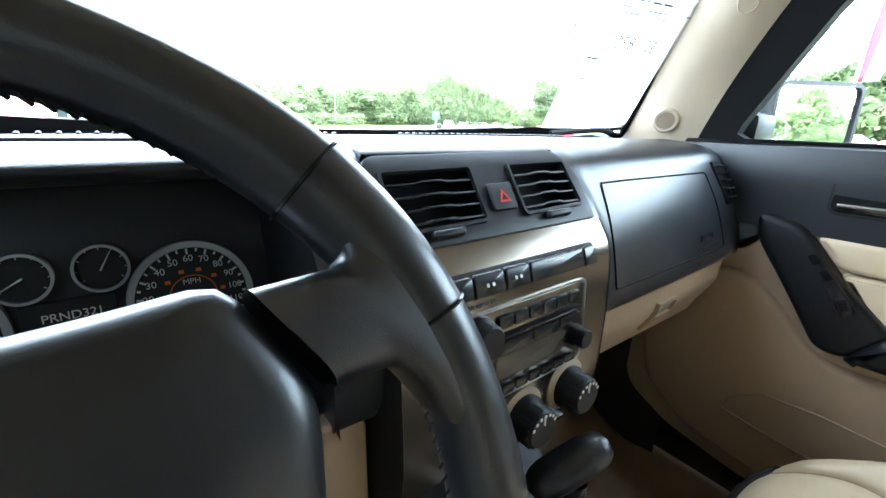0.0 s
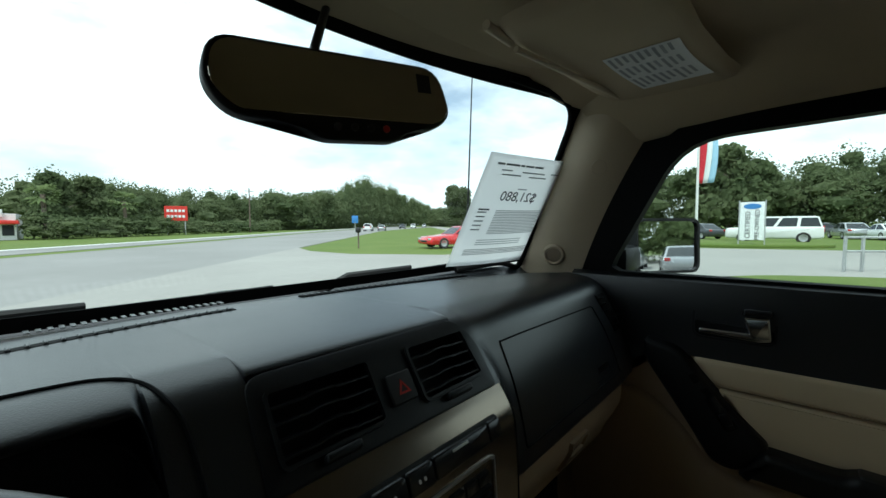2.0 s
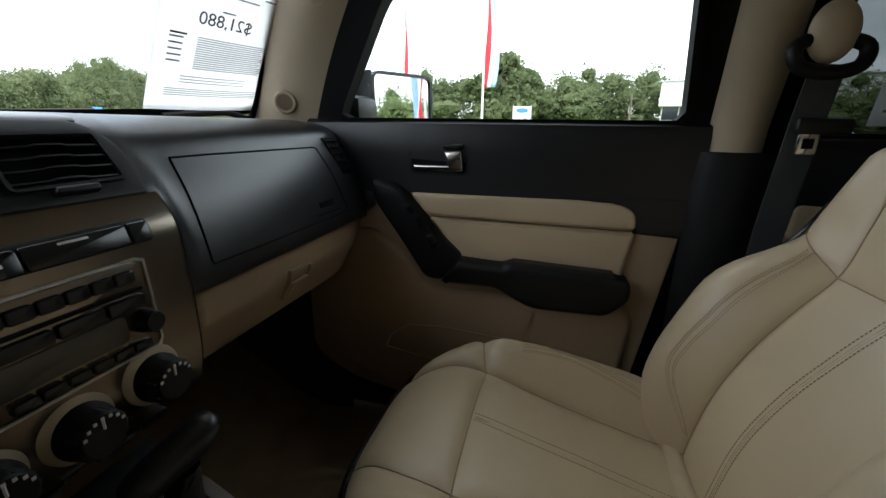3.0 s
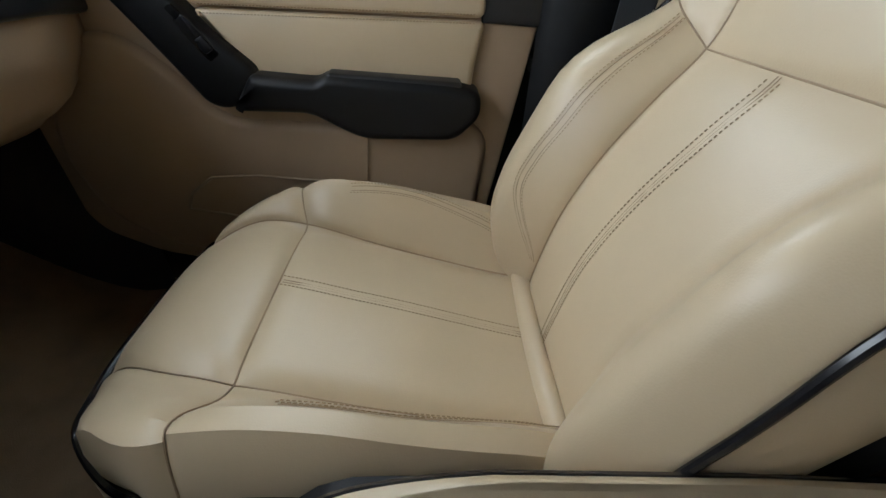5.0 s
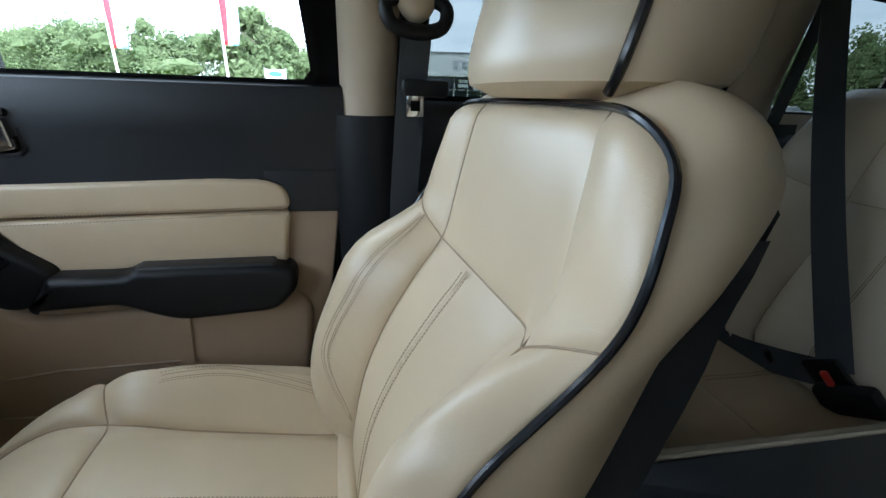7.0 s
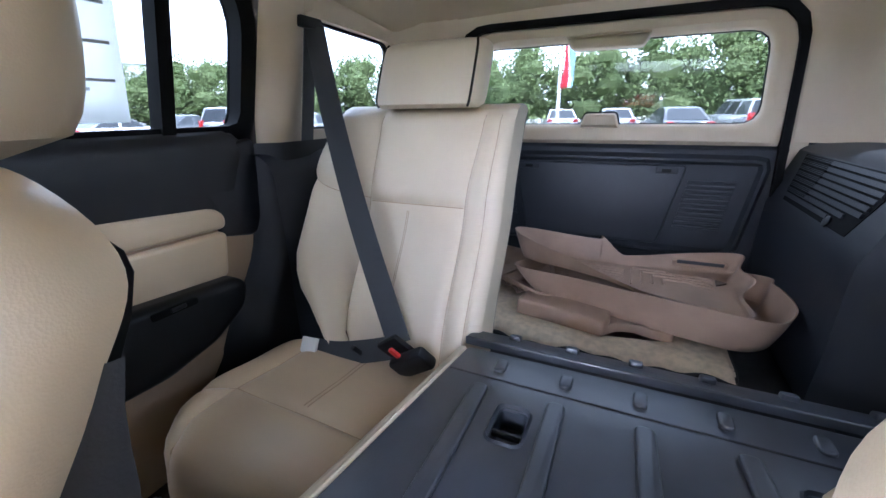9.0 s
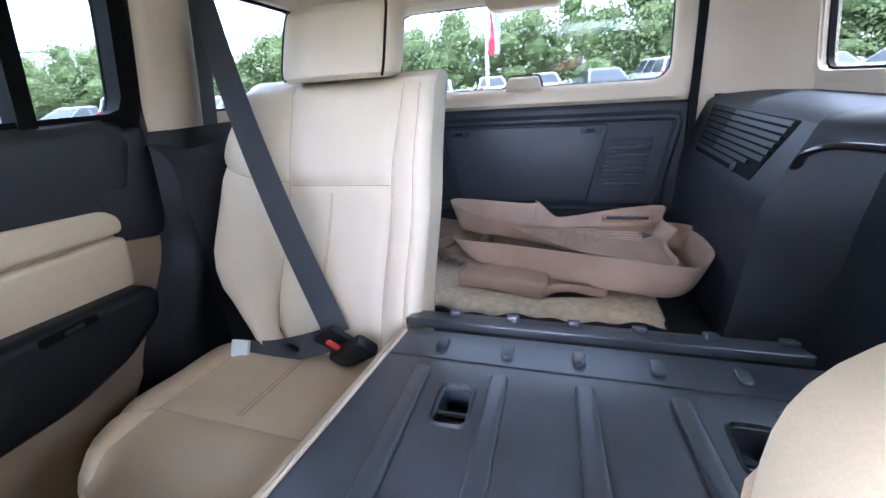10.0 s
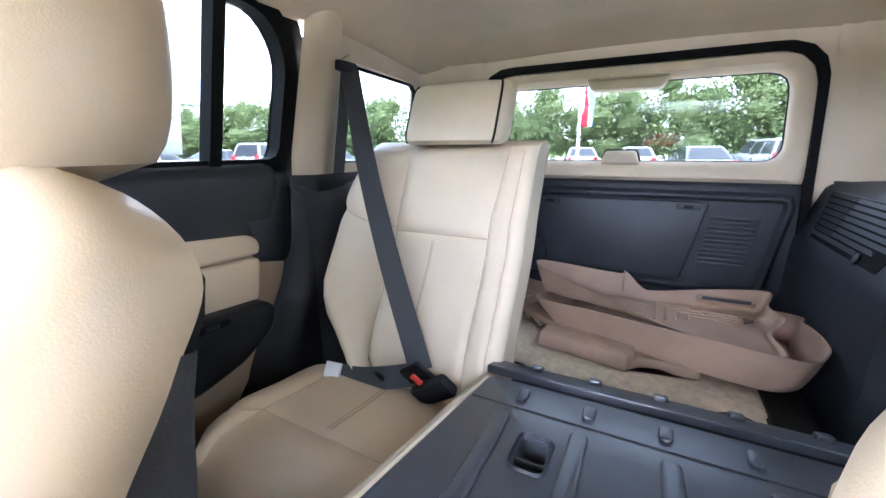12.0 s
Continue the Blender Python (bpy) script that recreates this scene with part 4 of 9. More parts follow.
def knob(parent, x, z, r, depth, name="knob", label="", marks=False):
    bm = B()
    c = V(x, stack_y(z), z)
    disc(bm, c, (0, -1, 0.05), [(r * 1.0, 0.0), (r * 1.0, depth * 0.3), (r * 0.86, depth * 0.45), (r * 0.84, depth * 0.9), (r * 0.74, depth), (0, depth)], 32)
    k = part(name, bm, BLACK, parent, label)
    for q in range(16):
        bm = B()
        a = 2 * math.pi * q / 16
        p0 = c + V(math.cos(a) * r * 0.86, -depth * 0.5, math.sin(a) * r * 0.86)
        p1 = c + V(math.cos(a) * r * 0.85, -depth * 0.9, math.sin(a) * r * 0.85)
        tube(bm, [p0, p1], r * 0.05, 5)
        part("grip_rib", bm, BLACK_MATT, k)
    if marks:
        bm = B()
        tube(bm, [c + V(0, -depth * 1.0, r * 0.3), c + V(0, -depth * 1.0, r * 0.68)], r * 0.05, 5)
        part("pointer", bm, MARK, k, "white pointer line")
    return k


knob(radio, -0.068, 1.108, 0.020, 0.022, label="black ribbed volume knob")
knob(radio, -0.068, 1.056, 0.019, 0.020, label="black ribbed knob")
knob(radio, 0.083, 1.064, 0.013, 0.020, label="black tuning knob")

# climate controls
for x, z in ((-0.066, 0.985), (0.006, 0.987), (0.082, 0.995)):
    bm = B()
    disc(bm, V(x - 0.002, stack_y(z) - 0.000, z + 0.004), (0, -1, 0.05), [(0.033, -0.01), (0.033, 0.002), (0.030, 0.004), (0, 0.004)], 32)
    part("dial_ring", bm, M("beige_dial_face", (0.5, 0.42, 0.3), 0.35, metal=0.4, bump=0.0), dash, "pale bronze dial surround")
    knob(dash, x, z, 0.0265, 0.032, "climate_knob", "black round climate knob", True)
    for k in range(7):
        a = math.pi * (0.15 + 0.7 * k / 6)
        bm = B()
        p = V(x + math.cos(a) * 0.019, stack_y(z) - 0.0325, z + math.sin(a) * 0.019)
        rbox(bm, p, (0.003, 0.0008, 0.003), 0)
        part("mark", bm, MARK, dash, smooth=False)
for k, x in enumerate((-0.03, 0.045, 0.075)):
    stack_plate("button", x - 0.014, x + 0.014, 0.936, 0.952, 0.010, BLACK_GLOSS, dash, "", 0.005)

# passenger airbag cover: a shallow raised lid on the pad
def pad_point(x, s):
    pts = [V(x, y, z) for y, z in dash_section(x)]
    q = spline([(0, p.y, p.z) for p in pts], 5)
    t = s / (len(pts) - 1) * (len(q) - 1)
    k = min(int(t), len(q) - 2)
    p = q[k].lerp(q[k + 1], t - k)
    return V(x, p.y, p.z)


def on_pad(x, s, hgt):
    p = pad_point(x, s)
    d = pad_point(x, s + 0.05) - pad_point(x, s - 0.05)
    n = V(0, d.z, -d.y).normalized()
    return p + (n if n.y < 0 else -n) * hgt


bm = B()
ab = [Vector(p) for p in [(0.212, 5.80), (0.552, 5.86), (0.585, 8.62), (0.205, 8.62)]]
loop = resample(rounded(ab, 0.02), 90)
tube(bm, [on_pad(p.x, p.y, 0.0006) for p in loop], 0.0014, 5, closed=True)
part("airbag_seam", bm, SEAL, dash, "fine seam round the airbag lid")
for k in range(6):
    bm = B()
    x = 0.485 + 0.009 * k
    slab(bm, [(x, 8.02), (x + 0.006, 8.02), (x + 0.006, 8.22), (x, 8.22)], on_pad, 0.0014, 0.0004, 1, base=-0.001)
    part("lettering", bm, BLACK_GLOSS, dash, "embossed black lettering bar")
bm = B()
tube(bm, [on_pad(lerp(0.47, 0.555, k / 6), 8.42, 0.0006) for k in range(7)], 0.001, 5)
part("lid_line", bm, SEAL, dash)

# end vent by the door
bm = B()
ev = [(0.588, 5.42), (0.640, 5.42), (0.668, 7.15), (0.616, 7.20)]
slab(bm, rounded(ev, [0.004] * 4), on_pad, 0.004, 0.002, base=-0.02)
evo = part("end_vent", bm, SEAL, dash, "black louvred end vent")
for k in range(5):
    s = 5.66 + 0.32 * k
    bm = B()
    xa = lerp(0.588, 0.616, (s - 5.42) / 1.75) + 0.002
    xb = lerp(0.640, 0.668, (s - 5.42) / 1.75) - 0.002
    ribbon(bm, [on_pad(xa, s, 0.007), on_pad(xb, s, 0.007)], 0.012, 0.0022, (0, -0.9, 0.35))
    part("louvre", bm, BLACK, evo)

# beige glove box under the lip
bm = B()


def glove(s, t):
    x = lerp(0.178, 0.700, s)
    y = curve_at([(0, 0.803), (0.3, 0.805), (0.75, 0.840), (1, 0.90)], t) + 0.02 * smooth01(0.85, 1, s) + 0.01 * (1 - s)
    z = lerp(1.052, 0.885 + 0.03 * smooth01(0.8, 1, s), t)
    return V(x, y, z)


grid(bm, glove, 24, 12)
gb = part("glove_box", bm, BEIGE, dash, "beige lower glove box panel")
sol = gb.modifiers.new("thick", "SOLIDIFY")
sol.thickness, sol.offset = 0.02, 1


def on_glove(x, z, hgt):
    t = (1.052 - z) / 0.167
    return V(x, curve_at([(0, 0.803), (0.3, 0.805), (0.75, 0.840), (1, 0.90)], t) + 0.004 - hgt, z)


bm = B()
latch = [Vector(p) for p in [(0.378, 0.950), (0.448, 0.950), (0.448, 1.012), (0.378, 1.012)]]
ring_slab(bm, resample(rounded(latch, 0.004), 40), resample(rounded(inset2(latch, 0.006), 0.003), 40), on_glove, -0.004, 0.005)
lt = part("latch", bm, BEIGE, gb, "beige glove box latch frame")
bm = B()
slab(bm, rounded([(0.386, 0.985), (0.440, 0.985), (0.440, 1.004), (0.386, 1.004)], 0.003), on_glove, 0.0005, 0.0004, 1, base=-0.004)
part("latch_hollow", bm, GROOVE, lt)
bm = B()
slab(bm, rounded([(0.386, 0.958), (0.440, 0.958), (0.440, 0.984), (0.386, 0.984)], 0.003), on_glove, 0.007, 0.002, base=-0.004)
part("latch_lever", bm, BEIGE, lt)
# beige lower panel under the column
bm = B()


def knee(s, t):
    x = lerp(-0.70, -0.178, s)
    return V(x, curve_at([(0, 0.806), (0.4, 0.80), (1, 0.87)], t), lerp(1.05, 0.80, t))


grid(bm, knee, 24, 10)
kp = part("knee_panel", bm, BLACK, dash, "black panel under the steering column")
bm = B()
slab(bm, rounded([(-0.350, 0.915), (-0.170, 0.915), (-0.170, 1.060), (-0.350, 1.060)], 0.018), lambda a, b, hgt: V(a, curve_at([(0.80, 0.87), (0.95, 0.80), (1.05, 0.806)], b) - hgt, b), 0.008, 0.005, base=-0.01)
part("fuse_cover", bm, BEIGE, dash, "beige cover under the column")
# dark filler under the dash
bm = B()
rbox(bm, V(0, 1.10, 1.0), (1.36, 0.38, 0.12), 0.02)
part("under_dash", bm, BLACK_MATT, dash)

# instrument binnacle: the walls inside its opening, the groove round it, and the gauges
def hood_ring(s, t):
    q = lerp(0.0, math.pi, s)
    cs, sn = math.cos(q), math.sin(q)
    e = 0.30
    hw = lerp(0.1745, 0.180, t)
    x = HC + hw * math.copysign(abs(cs) ** e, cs)
    z = 1.05 + (lerp(1.2595, 1.252, t) - 1.05) * abs(sn) ** e
    return V(x, lerp(face_y(z) + 0.006, 0.985, t), z)


bm = B()
grid(bm, hood_ring, 60, 10)
part("binnacle_hood", bm, BLACK_SOFT, dash, "black hood walls round the gauges")


def pad_top(x, y):
    pts = spline([(0, a, b) for a, b in dash_section(x)], 5)
    for p, q in zip(pts, pts[1:]):
        if q.y <= y <= p.y and q.z > 1.2:
            return lerp(p.z, q.z, (p.y - y) / max(1e-6, p.y - q.y))
    return 1.27


bm = B()
half = [(HC, 0.930), (HC + 0.05, 0.930), (HC + 0.10, 0.929), (HC + 0.135, 0.926), (HC + 0.152, 0.920), (HC + 0.166, 0.907), (HC + 0.176, 0.890)]
half = [V(x, y, pad_top(x, y) + 0.0004) for x, y in half] + [V(HC + d, face_y(z) - 0.002, z) for d, z in ((0.183, 1.262), (0.1885, 1.248), (0.190, 1.225), (0.190, 1.19), (0.189, 1.15))]
half = spline(half, 5)
tube(bm, [V(2 * HC - p.x, p.y, p.z) for p in half[:0:-1]] + half, 0.0018, 6)
part("hood_groove", bm, SEAL, dash, "dark groove round the gauge hood")
bm = B()
bm = B()
slab(bm, rounded([(-0.56, 1.06), (-0.188, 1.06), (-0.192, 1.27), (-0.55, 1.27)], 0.03), lambda a, b, hgt: V(a, 0.948 - hgt + (b - 1.15) * 0.25, b), 0.004, 0.002, base=-0.03)
part("gauge_panel", bm, M("dark_grey_gauge_panel", (0.028, 0.028, 0.031), 0.5, bump=0.1), dash, "dark grey gauge surround")


def on_gauge(a, b, hgt):
    return V(a, 0.942 - hgt + (b - 1.15) * 0.25, b)


def gauge(name, x, z, r, label, ticks, needle, numbers=(), arc=(215, -35)):
    bm = B()
    n = 48
    ringo = [(x + r * 1.09 * math.cos(2 * math.pi * k / n), z + r * 1.09 * math.sin(2 * math.pi * k / n)) for k in range(n)]
    ringi = [(x + r * 0.97 * math.cos(2 * math.pi * k / n), z + r * 0.97 * math.sin(2 * math.pi * k / n)) for k in range(n)]
    ring_slab(bm, ringo, ringi, on_gauge, 0.0, 0.006)
    g = part(name, bm, SILVER, dash, label)
    bm = B()
    slab(bm, ringi, on_gauge, 0.003, 0.0005, 1, base=-0.002)
    part("dial_face", bm, BLACK_MATT, g)
    for k in range(ticks + 1):
        a = radians(lerp(arc[0], arc[1], k / ticks))
        long = k % 2 == 0
        bm = B()
        r0, r1 = r * (0.83 if long else 0.88), r * 0.94
        d = V(math.cos(a), math.sin(a), 0)
        w = V(-d.y, d.x, 0) * r * 0.018
        ps = [d * r0 - w, d * r1 - w, d * r1 + w, d * r0 + w]
        slab(bm, [(x + p.x, z + p.y) for p in ps], on_gauge, 0.0037, 0.0001, 1, base=0.003)
        part("tick", bm, MARK, g, smooth=False)
    bm = B()
    a = radians(needle)
    d = V(math.cos(a), math.sin(a), 0)
    w = V(-d.y, d.x, 0)
    ps = [d * -r * 0.1 - w * r * 0.035, d * r * 0.86 - w * r * 0.012, d * r * 0.86 + w * r * 0.012, d * -r * 0.1 + w * r * 0.035]
    slab(bm, [(x + p.x, z + p.y) for p in ps], on_gauge, 0.007, 0.0003, 1, base=0.005)
    part("needle", bm, MARK, g, "white needle", smooth=False)
    return g


def lettering(parent, text, at, size, mat, right=V(1, 0, 0), up=V(0, 0.25, 0.97), name="lettering", label="", depth=0.0003):
    cu = bpy.data.curves.new(name, "FONT")
    cu.body, cu.size, cu.extrude, cu.align_x, cu.align_y = text, size, depth, "CENTER", "CENTER"
    tmp = bpy.data.objects.new(name, cu)
    scene.collection.objects.link(tmp)
    me = bpy.data.meshes.new_from_object(tmp.evaluated_get(bpy.context.evaluated_depsgraph_get()))
    bpy.data.objects.remove(tmp)
    r, u = right.normalized(), up.normalized()
    n = r.cross(u).normalized()
    me.transform(Matrix(((r.x, u.x, n.x, at.x), (r.y, u.y, n.y, at.y), (r.z, u.z, n.z, at.z), (0, 0, 0, 1))))
    me.materials.clear()
    me.materials.append(mat)
    ob = new(name, me)
    ob.parent = parent
    root, p = Vector((0, 0, 0)), parent
    while p is not None:
        root += p.location
        p = p.parent
    ob.location = -root
    if label:
        ob["label"] = label
    return ob


sp = gauge("speedometer", -0.268, 1.1385, 0.0445, "speedometer dial with a chrome ring", 24, 184)
for k, txt in enumerate(("10", "20", "30", "40", "50", "60", "70", "80", "90", "100", "110")):
    a = radians(lerp(215, -35, (k + 1) / 12))
    lettering(sp, txt, on_gauge(-0.268 + 0.0335 * math.cos(a), 1.1385 + 0.0335 * math.sin(a), 0.0042), 0.0080, MARK, name="number")
lettering(sp, "MPH", on_gauge(-0.268, 1.152, 0.0042), 0.007, MARK, name="unit")
for k in range(8):
    a = radians(lerp(205, -25, k / 7))
    bm = B()
    c = (-0.268 + 0.0235 * math.cos(a), 1.1385 + 0.0235 * math.sin(a))
    slab(bm, [(c[0] - 0.002, c[1] - 0.0014), (c[0] + 0.002, c[1] - 0.0014), (c[0] + 0.002, c[1] + 0.0014), (c[0] - 0.002, c[1] + 0.0014)], on_gauge, 0.0038, 0.0001, 1, base=0.003)
    part("orange_figure", bm, ORANGE, sp, "small orange figure bar", smooth=False)
bm = B()
tube(bm, [on_gauge(-0.268 + 0.0185 * math.cos(radians(q)), 1.1385 + 0.0185 * math.sin(radians(q)), 0.0036) for q in range(205, -26, -10)], 0.0004, 5)
part("orange_arc", bm, ORANGE, sp)
gauge("tachometer", -0.431, 1.1385, 0.0445, "rev counter dial with a chrome ring", 16, 215)
gauge("small_gauge", -0.327, 1.1745, 0.0170, "small round temperature gauge", 8, 60)
gauge("small_gauge", -0.3735, 1.1745, 0.0170, "small round fuel gauge", 8, 210)
bm = B()
slab(bm, [(-0.379, 1.108), (-0.321, 1.108), (-0.321, 1.154), (-0.379, 1.154)], on_gauge, 0.003, 0.001, 1, base=-0.002)
disp = part("gear_display", bm, BLACK_MATT, dash, "black gear display")
lettering(disp, "PRND321", on_gauge(-0.3490, 1.1425, 0.0042), 0.0090, MARK, name="gear_letters", label="white gear letters")

# ---- steering wheel ----
WC, WT = V(-0.370, 0.633, 1.175), 0.50
WU, WW, WN = V(1, 0, 0), V(0, math.sin(WT), math.cos(WT)), V(0, -math.cos(WT), math.sin(WT))


def on_wheel(a, b, hgt):
    return WC + WU * a + WW * b + WN * hgt


wheel = thing("steering_wheel", "black leather-wrapped steering wheel with a smooth airbag hub", "steering wheel", WC)
bm = B()
RW = 0.166
pts, rad = [], []
for k in range(96):
    q = 2 * math.pi * k / 96
    pts.append(on_wheel(RW * math.cos(q), RW * math.sin(q), 0.0))
    grip = max(0, math.cos(2 * (q - radians(35)))) ** 3
    rad.append(0.0158 + 0.002 * grip)
tube(bm, pts, rad, 16, closed=True)
part("rim", bm, WHEEL_LEATHER, wheel, "black leather rim")
bm = B()
for k in range(96 * 2):
    q = 2 * math.pi * k / 192
    if not (-0.25 < math.sin(q) < 2):
        continue
    c = on_wheel((RW - 0.0158) * math.cos(q), (RW - 0.0158) * math.sin(q), -0.003)
    d = (WU * -math.sin(q) + WW * math.cos(q))
    tube(bm, [c - d * 0.0016 - WN * 0.0022, c + d * 0.0016 + WN * 0.0022], 0.0008, 4)
ob = part("rim_stitching", bm, BLACK_MATT, wheel, "black thread along the inside of the rim")
ob["kind"] = "stuff"
for a in (18, 42):
    q = radians(a)
    bm = B()
    c = on_wheel(RW * math.cos(q), RW * math.sin(q), 0)
    rr = 0.0163 + 0.002 * max(0, math.cos(2 * (q - radians(35)))) ** 3
    d = WU * math.cos(q) + WW * math.sin(q)
    tube(bm, [c + (d * math.cos(g) + WN * math.sin(g)) * rr for g in (2 * math.pi * k / 20 for k in range(20))], 0.0009, 5, closed=True)
    part("rim_joint", bm, BLACK_GLOSS, wheel)
# hub pad: a soft-edged cushion
bm = B()
half = [(0.0, 0.073), (0.045, 0.0745), (0.0885, 0.0785), (0.1085, 0.042), (0.104, 0.010), (0.090, -0.045), (0.060, -0.100), (0.0, -0.110)]
pad_o = resample(rounded([Vector(p) for p in half[1:-1]] + [Vector((-p[0], p[1])) for p in half[1:-1]][::-1], [0.02, 0.008, 0.012, 0.03, 0.03, 0.03] * 2), 96)
if area2(pad_o) < 0:
    pad_o.reverse()
pad_c = Vector((0.0, -0.005))
rings = [[on_wheel(p.x, p.y, -0.022) for p in pad_o]]
for q in (0, 12, 26, 40, 55, 70, 85):
    a_ = radians(q)
    rings.append([on_wheel(p.x, p.y, 0.008 + 0.015 * math.sin(a_)) for p in inset2(pad_o, 0.013 * (1 - math.cos(a_)))])
inner_o = inset2(pad_o, 0.013)
for k in (0.15, 0.35, 0.6, 0.85, 0.98):
    rings.append([on_wheel(lerp(p.x, pad_c.x, k), lerp(p.y, pad_c.y, k), 0.0232 + 0.013 * (1 - (1 - k) ** 2)) for p in inner_o])
loft(bm, rings)
hub = part("hub_pad", bm, M("black_hub_pad", (0.012, 0.013, 0.016), 0.33, bump=0.06, bscale=900, spec=0.8), wheel, "black smooth airbag hub")
bm = B()
slab(bm, rounded([(-0.02, -0.02), (0.02, -0.02), (0.02, 0.004), (-0.02, 0.004)], 0.008), lambda a, b, hgt: on_wheel(a, b, 0.0366 + hgt), 0.0012, 0.0008, 2)
part("emblem", bm, BLACK_MATT, hub, "dark embossed badge")
# spokes
for sd in (-1, 1):
    bm = B()

    def spoke(s, t, sd=sd):
        """Leather arm that flares into the rim above and below."""
        q = 2 * math.pi * s
        cs, sn = math.cos(q), math.sin(q)
        top = 0.0745 + 0.003 * t + 0.018 * smooth01(0.6, 1.0, t) ** 2
        low = 0.0385 - 0.034 * smooth01(0.5, 1.0, t) ** 1.5
        b = lerp(low, top, 0.5 + 0.5 * math.copysign(abs(cs) ** 0.6, cs))
        a = lerp(lerp(0.1135, 0.0945, smooth01(0.035, 0.078, b)), math.sqrt(max(0.0, 0.157 ** 2 - b * b)), t)
        return on_wheel(sd * a, b, lerp(0.006, 0.001, t) + 0.0145 * math.copysign(abs(sn) ** 0.7, sn))

    grid(bm, spoke, 36, 22, loop=True)
    part("spoke", bm, WHEEL_LEATHER, wheel, "black leather spoke flaring into the rim")
    bm = B()

    def spoke_low(s, t, sd=sd):
        q = 2 * math.pi * s
        p0, p1 = V(sd * 0.045, -0.06, 0), V(sd * 0.075, -0.152, 0)
        p = p0.lerp(p1, t)
        cs, sn = math.cos(q), math.sin(q)
        return on_wheel(p.x + 0.018 * cs, p.y, 0.008 * sn - 0.002)

    grid(bm, spoke_low, 16, 8, loop=True)
    part("spoke", bm, BLACK, wheel)
bm = B()
disc(bm, on_wheel(0, -0.01, -0.10), WN, [(0.045, 0), (0.045, 0.06), (0.055, 0.09)], 24)
part("column", bm, BLACK_MATT, wheel, "black steering column shroud")

# ---- centre console, shifter, armrest ----
console = thing("centre_console", "black centre console with a beige padded armrest lid", "console", (0, 0.3, 0.6))
bm = B()


def con(s, t):
    y = lerp(0.86, -0.22, t)
    w = curve_at([(-0.22, 0.115), (0.3, 0.115), (0.55, 0.10), (0.86, 0.13)], y)
    top = curve_at([(-0.22, 0.825), (0.33, 0.825), (0.40, 0.765), (0.62, 0.775), (0.76, 0.80), (0.86, 0.86)], y)
    q = lerp(0, 1, s)
    if q < 0.3:
        return V(-w, y, lerp(0.5, top - 0.012, q / 0.3))
    if q > 0.7:
        return V(w, y, lerp(top - 0.012, 0.5, (q - 0.7) / 0.3))
    return V(lerp(-w + 0.012, w - 0.012, (q - 0.3) / 0.4), y, top)


grid(bm, con, 30, 40)
part("console_body", bm, BLACK, console, "black plastic console body")
# armrest lid
bm = B()


def lid(s, t):
    q = 2 * math.pi * s
    e = 9
    cs, sn = math.cos(q), math.sin(q)
    k = lerp(-1, 1, t)
    rr = max(0.0, 1 - abs(k) ** 6) ** 0.25
    x = 0.076 * math.copysign(abs(cs) ** (2 / e), cs)
    y = 0.275 * math.copysign(abs(sn) ** (2 / e), sn)
    return V(-0.008 + x * lerp(0.90, 1, rr), 0.065 + y * lerp(0.92, 1, rr), 0.866 + 0.045 * k - 0.018 * smooth01(0.15, 0.28, y) - 0.02 * smooth01(0.1, -0.2, y) + (0.006 * (1 - (x / 0.1) ** 2) if k > 0.5 else 0))


grid(bm, lid, 64, 14, loop=True)
bm.faces.new([bm.verts.new(lid(i / 64, 1.0)) for i in range(64)])
bm.faces.new([bm.verts.new(lid(i / 64, 0.0)) for i in range(64)])
bmesh.ops.remove_doubles(bm, verts=bm.verts, dist=1e-4)
ar = part("armrest_lid", bm, LEATHER, console, "beige leather armrest lid")
bm = B()
tube(bm, [lid(k / 64, 0.86) for k in range(64)], 0.0048, 8, closed=True)
part("piping", bm, BLACK_GLOSS, ar, "black piping round the armrest")
# shifter bezel and boot
bm = B()
fo = [Vector(p) for p in [(-0.04, 0.585), (0.075, 0.585), (0.125, 0.80), (-0.04, 0.80)]]
put_c = lambda a, b, hgt: V(a, b, 0.785 + hgt + 0.12 * max(0, b - 0.6))
ring_slab(bm, resample(rounded(fo, 0.03), 64), resample(rounded(inset2(fo, 0.016), 0.022), 64), put_c, 0, 0.012)
part("shifter_bezel", bm, SILVER, console, "satin silver frame round the shifter")
bm = B()


def boot(s, t):
    q = 2 * math.pi * s
    a0 = resample(rounded(inset2(fo, 0.014), 0.022), 64)
    p = a0[int(s * 64) % 64]
    base = put_c(p.x, p.y, 0.004)
    topp = V(0.06, 0.735, 0.90) + V(math.cos(q), math.sin(q), 0) * 0.018
    k = t
    f = base.lerp(topp, k)
    f += V(math.cos(q), math.sin(q), 0) * 0.008 * math.sin(k * 12 + 3 * math.sin(q * 3)) * (1 - k) * k * 4
    f.z -= 0.03 * math.sin(math.pi * k) ** 2
    return f


grid(bm, boot, 64, 24, loop=True)
part("shift_boot", bm, M("black_boot_leather", (0.02, 0.02, 0.022), 0.4, bump=0.3, cells=True), console, "black pleated leather boot")
shifter = thing("gear_shifter", "black rounded gear shift handle on a short lever", "gear shifter", (0.06, 0.74, 0.85))
bm = B()
tube(bm, [V(0.055, 0.745, 0.86), V(0.055, 0.735, 0.91)], 0.012, 14)
part("lever", bm, BLACK, shifter)
bm = B()


